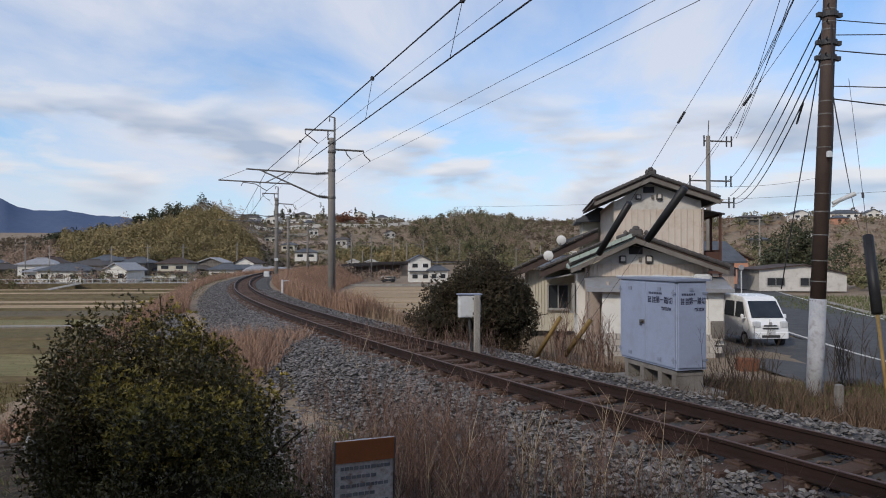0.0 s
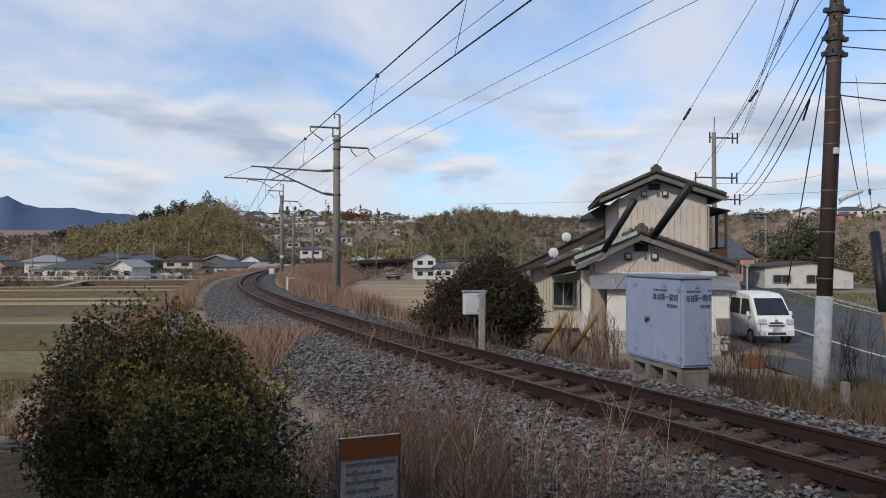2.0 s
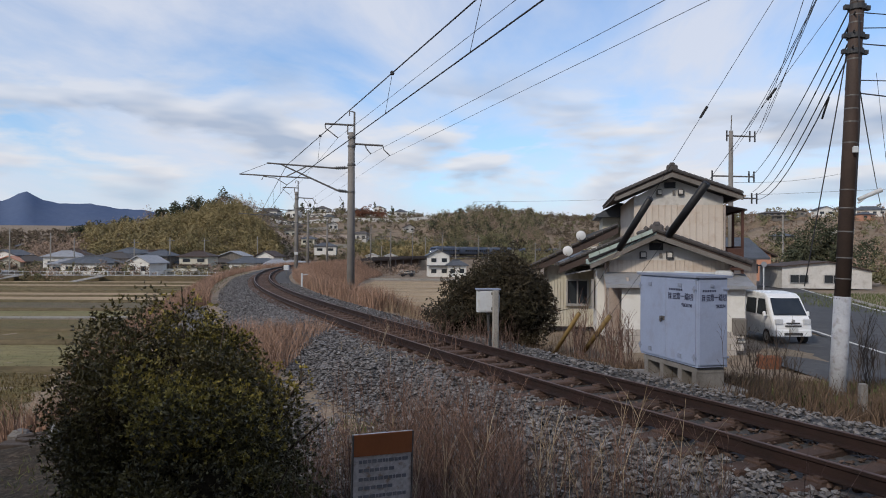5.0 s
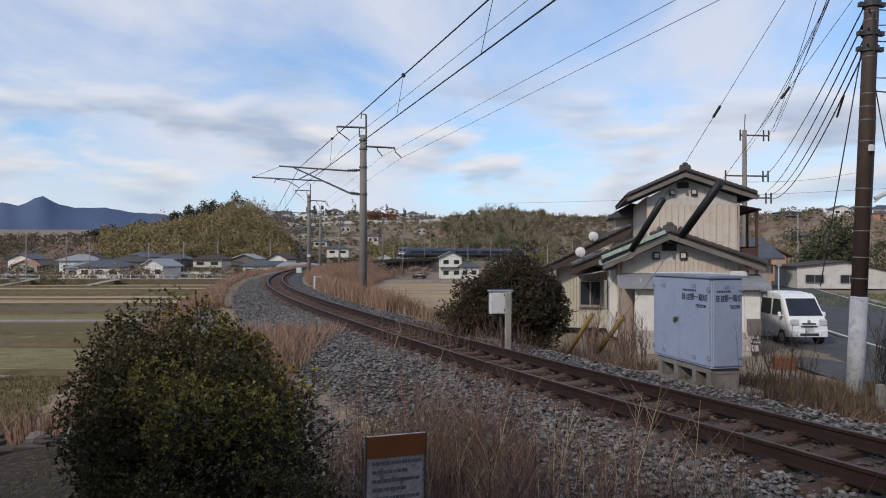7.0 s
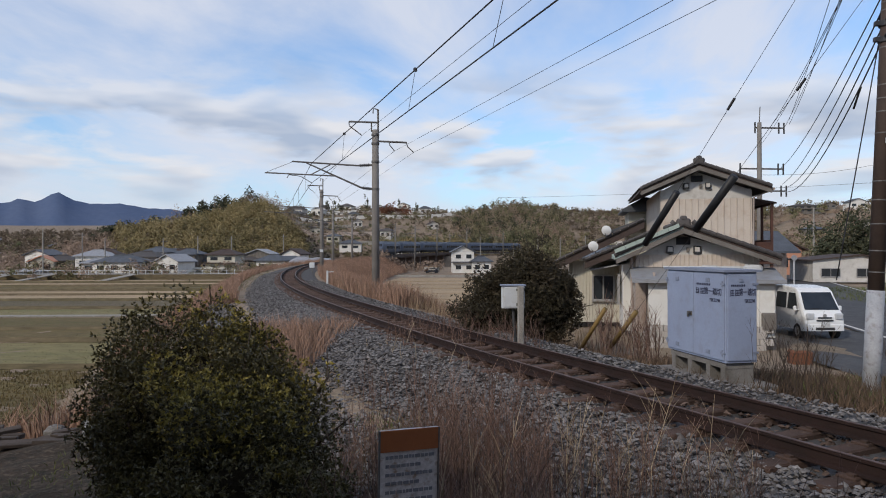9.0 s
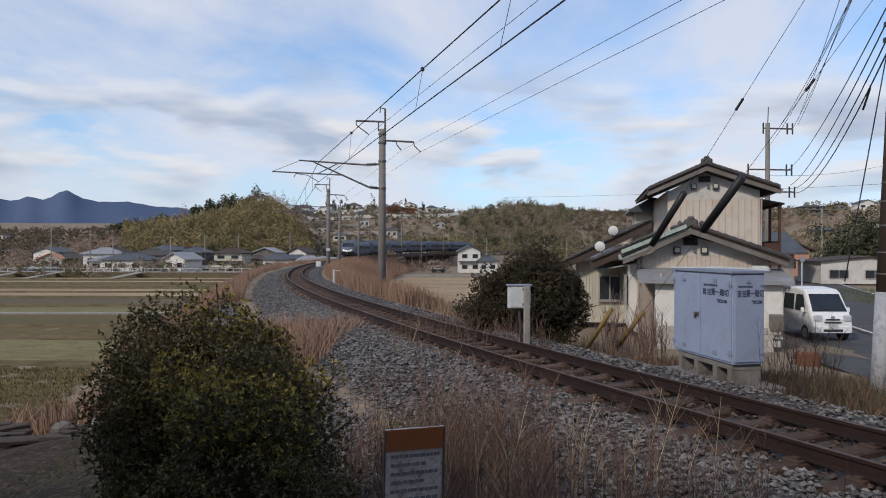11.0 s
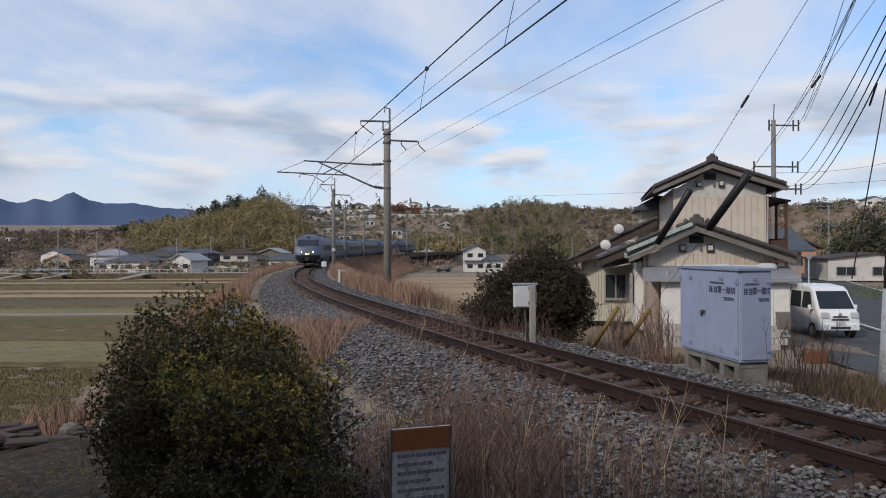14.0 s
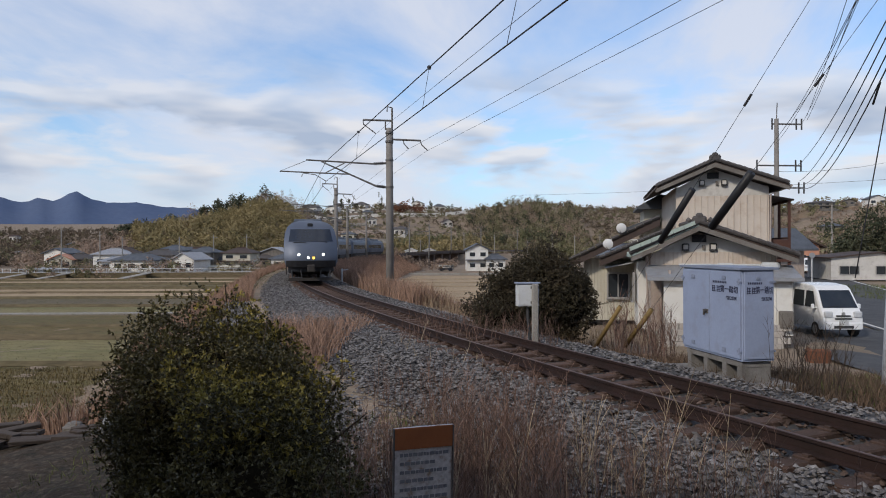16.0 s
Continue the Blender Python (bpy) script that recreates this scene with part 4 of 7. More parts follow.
def window_unit(parent, x, y, z, w, h, name="window", label="aluminium sash window", sill=True, side=0):
    """Framed sash facing -y (side 0) or -x (side 1)."""
    m = pose(x, y, z, 0, 0, -90 if side else 0)
    f = Mesh()
    for a, b, c, d in ((0, h / 2, w, 0.06), (0, -h / 2, w, 0.06), (-w / 2, 0, 0.06, h), (w / 2, 0, 0.06, h), (0, 0, 0.05, h)):
        f.box((a, -0.03, b), (c, 0.08, d))
    ob = part(name, f, M_ALU, parent, label, m=m)
    for k in (-1, 1):
        part("pane", Mesh().box((k * w / 4, -0.01, 0), (w / 2 - 0.06, 0.02, h - 0.05)), M_GLASSDARK, ob)
    if sill:
        part("sill", Mesh().box((0, -0.07, -h / 2 - 0.04), (w + 0.1, 0.12, 0.04)), M_ALU, ob)
    return ob


def roof_tiles(parent, x0, z0, x1, z1, y0, y1, pitch=0.28):
    """Rows of rounded pan tiles laid down the slope as rolls."""
    m = Mesh()
    d = Vector((x1 - x0, 0, z1 - z0))
    n = d.cross(Vector((0, 1, 0))).normalized()
    if n.z < 0:
        n = -n
    rows = int(d.length / 0.26)
    y = y0
    while y < y1 - 0.05:
        for k in range(rows):
            a = Vector((x0, y + pitch / 2, z0)) + d * (k / rows) + n * 0.012
            b = Vector((x0, y + pitch / 2, z0)) + d * ((k + 1.08) / rows) + n * (0.03 if d.z < 0 else -0.004)
            w = pitch * 0.47
            m.face([a + Vector((0, -w, 0)), a + n * 0.05 + Vector((0, -w * 0.3, 0)), b + n * 0.05 + Vector((0, -w * 0.3, 0)), b + Vector((0, -w, 0))])
            m.face([a + n * 0.05 + Vector((0, -w * 0.3, 0)), a + Vector((0, w, 0)), b + Vector((0, w, 0)), b + n * 0.05 + Vector((0, -w * 0.3, 0))])
        y += pitch
    return part("roof_tiles", m, M_TILE, parent, "dark glazed pan tiles", kind="stuff")


def vent_lamps(parent, x, y, z, s=1.0):
    """Louvre under the peak with two square vents and a small fitting."""
    part("louvre", Mesh().box((x, y - 0.02, z + 0.18), (0.44 * s, 0.05, 0.24 * s)), M_BLACK, parent, "dark attic louvre")
    for k in (-1, 1):
        o = part("vent_hood", Mesh().box((x + k * 0.42 * s, y - 0.05, z - 0.10), (0.22 * s, 0.14, 0.24 * s), ch=0.03), M_DARKPLASTIC, parent, "square vent hood")
        part("vent_face", Mesh().box((x + k * 0.42 * s, y - 0.125, z - 0.09), (0.15 * s, 0.02, 0.15 * s), ch=0.004), M_PLASTER, o)
    part("fitting", Mesh().box((x + 0.14, y - 0.03, z - 0.11), (0.08, 0.05, 0.16)), M_BARGE, parent)


def dish(parent, x, y, z, r=0.185):
    m = Mesh()
    prev = None
    for i in range(5):
        rr = r * i / 4
        ring = [(rr * math.cos(a), 0.25 * rr * rr / r - 0.06, rr * math.sin(a)) for a in (k * math.pi / 10 for k in range(20))]
        if prev:
            for k in range(20):
                m.face([prev[k], prev[(k + 1) % 20], ring[(k + 1) % 20], ring[k]])
                m.face([tuple(np.add(p, (0, 0.015, 0))) for p in (ring[k], ring[(k + 1) % 20], prev[(k + 1) % 20], prev[k])])
        prev = ring
    o = part("satellite_dish", m, M_DISH, parent, "round white satellite dish", smooth=True, m=pose(x, y, z, 12, 0, -12))
    part("arm", Mesh().tube([(0, 0.02, 0), (0.02, 0.25, -0.1), (0.02, 0.25, -0.55)], 0.02, 6).tube([(0, 0, -0.25), (0, -0.3, -0.05)], 0.012, 5), M_STEEL, o)


def build_house():
    h = thing("house", "weathered two-storey house with cream metal walls and dark tiled gables", "house", HOUSE)
    # front block
    part("wall", Mesh().prism([(-2.05, 0.4), (1.75, 0.4), (1.75, 2.8), (-0.6, 3.5), (-2.05, 2.8)], 0.0, 0.14), M_PLASTER, h, "grey plaster gable wall")
    part("wall", Mesh().box((-1.98, 2.6, 1.6), (0.14, 4.9, 2.5)), M_RUSTWALL, h, "stained side wall")
    part("wall", Mesh().box((1.68, 2.6, 1.6), (0.14, 4.9, 2.5)), M_RUSTWALL, h, "stained side wall")
    part("cladding", corrugated(-2.05, 1.75, -0.03, 2.45, 2.86, 0.14), M_CREAM, h, "cream metal cladding strip")
    part("foundation", Mesh().box((-0.15, 2.5, 0.2), (3.95, 5.1, 0.4)), M_CONCRETE, h)
    # eaves z above base: ridge 3.8 at x = -0.62
    l, r = gable_roof(-2.75, -0.62, 2.28, 2.80, 3.80, 2.75, -0.55, 5.2)
    part("roof_slope", l, M_ROOFGREEN, h, "pale green painted roof sheets")
    part("roof_slope", r, M_ROOFBROWN, h)
    roof_tiles(h, -0.62, 3.80, 2.28, 2.75, -0.55, 5.0)
    seams = Mesh()
    for k in range(9):
        a, b = Vector((-0.64, -0.5 + k * 0.62, 3.81)), Vector((-2.75, -0.5 + k * 0.62, 2.82))
        seams.tube([a, b], 0.025, 5)
    part("roof_seam", seams, M_ROOFGREEN, h)
    barge = Mesh()
    for a, b in (((-0.62, 3.70), (-2.7, 2.70)), ((-0.62, 3.70), (2.25, 2.65))):
        barge.prism([(a[0], a[1]), (b[0], b[1]), (b[0], b[1] - 0.14), (a[0], a[1] - 0.16)], -0.6, -0.55)
    part("bargeboard", barge, M_BARGE, h, "weathered grey bargeboards")
    for i in range(6):
        t0, t1 = i / 6, (i + 0.96) / 6
        p0, p1 = (-0.78 - 2.0 * t0, 3.80 - 1.0 * t0 * 0.83), (-0.78 - 2.0 * t1, 3.80 - 1.0 * t1 * 0.83)
        part("verge_flashing", Mesh().prism([(p0[0], p0[1] + 0.05), (p1[0], p1[1] + 0.05), (p1[0] + 0.03, p1[1] - 0.07), (p0[0] + 0.03, p0[1] - 0.07)], -0.70, -0.66), M_ROOFGREEN, h, "pale green verge sheet")
    part("soffit", Mesh().prism([(-2.7, 2.66), (-0.62, 3.64), (2.25, 2.61), (2.25, 2.57), (-0.62, 3.58), (-2.7, 2.60)], -0.5, 0.0), M_ROOFBROWN, h)
    ed = Mesh()
    for a, b in (((-0.62, 3.83), (-2.78, 2.83)), ((-0.62, 3.83), (2.31, 2.78))):
        n = 12
        for i in range(n):
            t0, t1 = i / n, (i + 0.93) / n
            ed.tube([(a[0] + (b[0] - a[0]) * t0, -0.57, a[1] + (b[1] - a[1]) * t0 + 0.02), (a[0] + (b[0] - a[0]) * t1, -0.57, a[1] + (b[1] - a[1]) * t1)], 0.075, 7)
    part("verge_tile", ed, M_TILE, h, "dark verge tiles")
    XF = -0.62
    rg = Mesh().tube([(XF, -0.5, 3.87), (XF, 5.1, 3.87)], 0.1, 8).box((XF, -0.55, 3.92), (0.44, 0.18, 0.18), ch=0.06).box((XF, -0.56, 4.04), (0.22, 0.16, 0.12), ch=0.05).tube([(XF - 0.36, -0.55, 3.83), (XF - 0.28, -0.55, 3.92)], 0.08, 8).tube([(XF + 0.28, -0.55, 3.92), (XF + 0.38, -0.55, 3.83)], 0.08, 8)
    part("ridge", rg, M_TILE, h, "dark ridge with end tile")
    vent_lamps(h, -0.56, 0.0, 3.12)
    # lean-to awning in front with white panels below
    part("awning", Mesh().prism([(0, 2.44), (-1.35, 2.08), (-1.35, 2.04), (0, 2.39)], -2.25, 2.2, m=pose(0, 0, 0, 0, 0, 90) @ Matrix.Diagonal((1, -1, 1, 1))), M_AWNING, h, "grey sheet-metal lean-to roof")
    part("awning_edge", Mesh().box((-0.02, -1.37, 2.05), (4.46, 0.05, 0.11)), M_AWNING, h)
    part("awning_patch", Mesh().box((-0.45, -0.95, 2.22), (0.75, 0.5, 0.02), m=pose(0, 0, 0, 0, 0, 0)), M_BLACK, h, "dark patch of roofing", )
    part("roof_rubble", Mesh().box((0.2, -0.25, 2.44), (0.5, 0.25, 0.14), ch=0.05).box((1.5, -0.3, 2.45), (0.55, 0.3, 0.18), ch=0.07).tube([(-1.2, -0.2, 2.46), (1.7, -0.2, 2.44)], 0.04, 6), M_JBOX, h, "pale sandbags and a pipe")
    part("panel", corrugated(-1.75, -0.2, -1.1, 0.35, 2.0, 0.8), M_WHITEWALL, h, "white outer panel")
    part("panel", corrugated(-0.2, 1.95, -1.1, 0.35, 2.0, 0.85), M_WHITEWALL, h, "white outer panel")
    part("panel", Mesh().box((1.95, -0.55, 1.2), (0.05, 1.05, 1.7)), M_WHITEWALL, h)
    blk = Mesh().box((0, 0, 0), (0.38, 0.12, 0.18), ch=0.008).data("block", M_BLOCK)
    for row in range(4):
        for k in range(9):
            part("block", blk, None, h, m=pose(-1.72 + k * 0.4 + (0.2 if row % 2 else 0), -1.2, 0.02 + row * 0.19, 0, 0, 0))
    part("meter_box", Mesh().box((1.75, -1.2, 0.85), (0.4, 0.2, 0.5), ch=0.03), M_BARGE, h, "grey meter box")
    part("meter_box", Mesh().box((-0.1, -1.28, 0.62), (0.16, 0.12, 0.2), ch=0.02), M_DARKPLASTIC, h, "small dark meter")
    part("downpipe", Mesh().tube([(-2.2, -0.2, 2.75), (-2.2, -0.15, 2.5), (-2.15, -0.1, 0.2)], 0.04, 8), M_RUSTWALL, h, "rusty downpipe")
    part("door", Mesh().box((-1.9, -0.05, 1.35), (0.34, 0.06, 2.1)).box((-1.55, -0.5, 1.3), (0.06, 0.9, 2.0)), M_RUSTWALL, h, "stained side door")
    # left wing with catslide roof
    part("wing_wall", corrugated(-4.25, -2.05, 4.0, 0.2, 2.6, 0.12), M_CREAMWALL, h, "pale yellow metal wall")
    part("wing_wall", Mesh().box((-4.25, 6.5, 1.35), (0.12, 5.0, 2.4)), M_CREAMWALL, h)
    part("wing_wall", Mesh().prism([(-2.4, 0.2), (-1.98, 0.2), (-1.98, 2.6), (-2.4, 2.5)], 1.2, 4.0), M_WHITEWALL, h, "white wall by the entrance")
    window_unit(h, -3.0, 3.96, 1.55, 0.8, 0.95, label="dark sash window")
    window_unit(h, -4.33, 5.2, 1.5, 1.2, 1.3, side=1)
    window_unit(h, -2.46, 2.6, 1.6, 0.9, 1.0, side=1)
    part("porch_roof", Mesh().prism([(-3.5, 2.3), (-2.2, 2.55), (-2.2, 2.5), (-3.5, 2.25)], 2.4, 4.1), M_AWNING, h, "small metal porch roof")
    for (x0, z0, x1, z1, y0, y1, mm) in ((-5.0, 2.45, -1.5, 4.15, 3.4, 9.5, M_ROOFBROWN), (-3.7, 2.62, -1.4, 3.62, 2.2, 3.6, M_ROOFBROWN)):
        part("wing_roof", Mesh().prism([(x0, z0), (x1, z1), (x1, z1 - 0.12), (x0, z0 - 0.12)], y0, y1), mm, h, "brown metal catslide roof")
        part("wing_bargeboard", Mesh().prism([(x0, z0 - 0.1), (x1, z1 - 0.1), (x1, z1 - 0.32), (x0, z0 - 0.3)], y0 - 0.05, y0), M_ROOFBROWN, h)
        ve = Mesh()
        for i in range(12):
            t0, t1 = i / 12, (i + 0.93) / 12
            ve.tube([(x0 + (x1 - x0) * t0, y0 - 0.03, z0 + (z1 - z0) * t0 + 0.05), (x0 + (x1 - x0) * t1, y0 - 0.03, z0 + (z1 - z0) * t1 + 0.03)], 0.07, 6)
        part("verge_tile", ve, M_TILE, h)
    dish(h, -2.9, 3.2, 3.75)
    dish(h, -3.4, 2.0, 3.15)
    # upper storey
    X0, X1, XR, Y0, Y1 = -0.80, 2.55, 0.55, 4.6, 11.0
    part("upper_wall", Mesh().prism([(X0, 2.4), (X1, 2.4), (X1, 5.28), (XR, 6.02), (X0, 5.28)], Y0, Y0 + 0.14), M_PLASTER, h, "grey plaster gable wall")
    part("cladding", corrugated(X0, X1, Y0 - 0.03, 2.6, 4.98, 0.235, 0.03), M_CREAM, h, "cream standing-seam cladding")
    part("upper_wall", Mesh().box((X0 + 0.07, (Y0 + Y1) / 2 + 0.1, 3.9), (0.14, Y1 - Y0, 2.9)), M_CREAM, h)
    part("upper_wall", Mesh().box((X1 - 0.07, (Y0 + Y1) / 2 + 0.1, 3.9), (0.14, Y1 - Y0, 2.9)), M_RUSTWALL, h, "rust-red side wall")
    l, r = gable_roof(X0 - 0.80, XR, X1 + 0.6, 5.35, 6.28, 5.36, Y0 - 0.55, Y1 + 0.4)
    part("upper_roof_slope", l, M_ROOFBROWN, h)
    part("upper_roof_slope", r, M_ROOFBROWN, h)
    roof_tiles(h, XR, 6.28, X0 - 0.80, 5.35, Y0 - 0.5, Y1 + 0.3)
    roof_tiles(h, XR, 6.28, X1 + 0.6, 5.36, Y0 - 0.5, Y1 + 0.3)
    barge = Mesh()
    ed = Mesh()
    for b in ((X0 - 0.78, 5.25), (X1 + 0.58, 5.26)):
        barge.prism([(XR, 6.19), (b[0], b[1]), (b[0], b[1] - 0.14), (XR, 6.03)], Y0 - 0.6, Y0 - 0.55)
        for i in range(13):
            t0, t1 = i / 13, (i + 0.93) / 13
            ed.tube([(XR + (b[0] - XR) * t0, Y0 - 0.57, 6.32 + (b[1] + 0.13 - 6.32) * t0 + 0.02), (XR + (b[0] - XR) * t1, Y0 - 0.57, 6.32 + (b[1] + 0.13 - 6.32) * t1)], 0.075, 7)
    part("upper_bargeboard", barge, M_BARGE, h, "weathered grey bargeboards")
    part("upper_soffit", Mesh().prism([(X0 - 0.78, 5.22), (XR, 6.14), (X1 + 0.58, 5.23), (X1 + 0.58, 5.18), (XR, 6.06), (X0 - 0.78, 5.17)], Y0 - 0.5, Y0), M_BARGE, h)
    part("upper_verge_tile", ed, M_TILE, h, "dark verge tiles")
    part("upper_ridge", Mesh().tube([(XR, Y0 - 0.5, 6.36), (XR, Y1 + 0.3, 6.36)], 0.1, 8).box((XR, Y0 - 0.55, 6.40), (0.42, 0.18, 0.2), ch=0.06).box((XR, Y0 - 0.56, 6.52), (0.2, 0.16, 0.12), ch=0.04), M_TILE, h, "dark ridge with end tile")
    vent_lamps(h, XR, Y0 - 0.02, 5.58, 0.95)
    # side balcony in dark timber
    part("balcony_roof", Mesh().prism([(X1, 5.0), (X1 + 0.9, 4.82), (X1 + 0.9, 4.76), (X1, 4.93)], Y0 + 0.1, Y0 + 5.0), M_ROOFBROWN, h)
    for y in (Y0 + 0.2, Y0 + 1.7, Y0 + 3.2, Y0 + 4.8):
        part("balcony_post", Mesh().box((X1 + 0.75, y, 3.5), (0.09, 0.09, 2.6)), M_DARKWOOD, h)
    for z in (3.35, 3.0, 2.65, 4.75):
        part("balcony_rail", Mesh().box((X1 + 0.75, Y0 + 2.5, z), (0.06, 4.7, 0.07)), M_DARKWOOD, h)
    part("balcony_panel", Mesh().box((X1 + 0.38, Y0 + 0.2, 2.95), (0.75, 0.05, 0.7)), M_DARKWOOD, h, "dark red balcony panel")
    part("balcony_floor", Mesh().box((X1 + 0.4, Y0 + 2.5, 2.5), (0.85, 4.8, 0.1)), M_DARKWOOD, h)
    part("gutter", Mesh().tube([(X1 + 0.66, Y0 - 0.5, 5.28), (X1 + 0.66, Y1, 5.28)], 0.05, 6).tube([(X1 + 0.66, Y0 - 0.4, 5.26), (X1 + 0.05, Y0 - 0.05, 5.0), (X1 + 0.03, Y0 - 0.06, 2.6)], 0.035, 6), M_RUSTWALL, h, "rusty gutter and downpipe")
    # tiled annexe behind the left flank
    part("annexe_wall", Mesh().box((-0.5, 13.0, 3.0), (2.2, 3.0, 4.4)), M_CREAMWALL, h)
    part("annexe_roof", Mesh().prism([(-1.95, 4.95), (-0.9, 5.55), (0.9, 5.2), (0.9, 4.85), (-1.95, 4.85)], 10.9, 15.0), M_TILEBLUE, h, "blue-grey tiled roof")
    part("annexe_roof", Mesh().prism([(-2.75, 3.85), (-1.0, 4.5), (-1.0, 4.4), (-2.75, 3.75)], 10.5, 14.5), M_TILEBLUE, h)


build_house()


# ---- utility poles, stays and cables ----
def build_utility_pole():
    e = thing("utility_pole", "tall brown concrete utility pole with a grey wrapped foot", "pole", pose(7.2, 13.5, -0.6, 0, 2.7, 0))
    part("shaft", Mesh().tube([(0, 0, 1.5), (0, 0, 6.0), (0, 0, 11.5)], [0.14, 0.128, 0.105], 18), M_BROWNPOLE, e, smooth=True)
    part("foot_wrap", Mesh().tube([(0, 0, -0.6), (0, 0, 1.66)], [0.158, 0.148], 18), M_GREYWRAP, e, "grey scuffed protective wrap", smooth=True)
    for z in (0.3, 0.95, 1.62, 2.0, 2.4, 2.9, 3.35, 3.7, 4.6, 5.0, 5.25, 5.5, 6.2, 6.9, 7.05, 7.3):
        part("strap", Mesh().tube([(0, 0, z - 0.012), (0, 0, z + 0.012)], 0.153 - z * 0.0036, 16), M_STEEL, e)
    for z in (6.35, 6.65, 7.2, 7.6, 8.0):
        cl = Mesh()
        cl.tube([(0, 0, z - 0.05), (0, 0, z + 0.05)], 0.16, 14).box((0.18, 0, z), (0.12, 0.09, 0.08)).box((-0.18, 0, z), (0.12, 0.09, 0.08))
        part("cable_clamp", cl, M_DARKPLASTIC, e)
    part("lamp_arm", Mesh().tube([(0.15, -0.1, 3.52), (0.55, -0.15, 3.72)], [0.035, 0.045], 8).tube([(0.15, -0.1, 3.45), (0.3, -0.12, 3.58)], 0.02, 6), M_JBOX, e, "short pale bracket lamp")
    part("riser", Mesh().tube([(0.05, -0.19, 3.2), (0.06, -0.18, 5.0), (-0.05, -0.18, 7.0)], 0.015, 5), M_WIRE, e)
    part("cap_fitting", Mesh().box((0.0, -0.2, 4.45), (0.1, 0.08, 0.12), ch=0.02), M_JBOX, e, "small white fitting")
    f = thing("utility_pole", "far concrete utility pole with steel cross-arms behind the house", "pole", pose(17.2, 45, -1.4, 0, 0, 10))
    part("shaft", Mesh().tube([(0, 0, -0.5), (0, 0, 11.2)], [0.18, 0.13], 12), M_POLE, f, smooth=True)
    part("tip", Mesh().tube([(0, 0, 11.1), (0.05, 0, 12.2)], 0.03, 6), M_STEEL, f)
    for z, x0, x1 in ((10.9, -0.2, 1.75), (8.3, -1.2, 1.7), (6.9, -0.4, 1.9)):
        part("cross_arm", Mesh().box(((x0 + x1) / 2, 0.15, z), (x1 - x0, 0.09, 0.09)), M_STEEL, f)
        for x in (x1, x1 - 0.35, x0):
            part("insulator", Mesh().tube([(x, 0.15, z - 0.35), (x, 0.15, z + 0.35)], 0.05, 8), M_DARKPLASTIC, f)


build_utility_pole()


def cable(a, b, r, sag, label="dark overhead cable between the utility poles", name="overhead_cable"):
    return wire(name, [a, b], r, label, sag)


for (a, b, r, sag) in (((18.9, 44.7, 9.9), (5.2, 7.5, 9.8), 0.011, 0.35), ((18.9, 44.7, 9.6), (5.4, 7.5, 9.3), 0.011, 0.4), ((18.6, 44.7, 9.4), (6.0, 8.2, 9.6), 0.011, 0.4),
                       ((17.2, 45, 8.6), (7.3, 12.0, 8.9), 0.011, 0.5), ((17.2, 45, 8.3), (7.35, 12.6, 8.6), 0.010, 0.5), ((18.5, 45, 6.9), (7.42, 13.3, 6.75), 0.014, 0.45),
                       ((18.6, 45, 5.9), (7.40, 13.3, 6.45), 0.015, 0.55), ((18.7, 45, 5.7), (7.38, 13.3, 6.1), 0.015, 0.8), ((18.6, 45, 5.5), (7.36, 13.3, 5.8), 0.016, 1.0),
                       ((7.6, 13.5, 6.5), (22, 20, 8.6), 0.011, 0.2), ((7.6, 13.5, 6.2), (22, 17, 7.8), 0.011, 0.1), ((7.6, 13.5, 5.9), (20, 15, 7.2), 0.013, 0.5), ((7.6, 13.5, 5.2), (20, 15, 6.0), 0.011, 0.2),
                       ((7.6, 13.5, 4.95), (20, 15, 5.9), 0.014, 0.55), ((7.6, 13.5, 5.0), (24, 40, 3.5), 0.012, 0.3), ((1.0, 60, 6.3), (24, 30, 5.0), 0.008, 0.2), ((17.2, 45, 6.5), (33, 60, 9), 0.012, 0.3)):
    cable(a, b, r, sag)
sp = Mesh()
for a, b in (((9.9, 19.4, 5.62), (9.3, 17.9, 5.85)), ((7.75, 14.2, 6.35), (7.6, 13.8, 6.5)), ((7.9, 14.5, 5.9), (7.7, 14.0, 6.1)), ((8.1, 14.9, 5.35), (7.85, 14.3, 5.62))):
    sp.tube([a, b], 0.028, 8)
solo("cable_sleeves", sp, M_BLACK, "black splice sleeves on the overhead cables", "cable", kind="stuff")


def stay(base, top, t0, t1, r, t_yellow, label):
    """Stay wire with a black sleeve between t0 and t1 and a yellow guard at its foot."""
    a, b = Vector(base), Vector(top)
    e = thing("stay_wire", label, "stay wire")
    part("strand", Mesh().tube([a, b], 0.0045, 5), M_WIRE, e)
    part("sleeve", Mesh().tube([a.lerp(b, t0), a.lerp(b, t1)], r, 12), M_BLACK, e, "long black insulating sleeve", smooth=True)
    part("guard", Mesh().tube([a.lerp(b, 0.0), a.lerp(b, t_yellow)], r * (0.35 if t1 > 0.4 else 0.72), 10), M_YELLOW, e, "faded yellow plastic guard", smooth=True)
    part("insulator", Mesh().tube([a.lerp(b, t1 + 0.12), a.lerp(b, t1 + 0.135)], 0.022, 8), M_DARKPLASTIC, e)


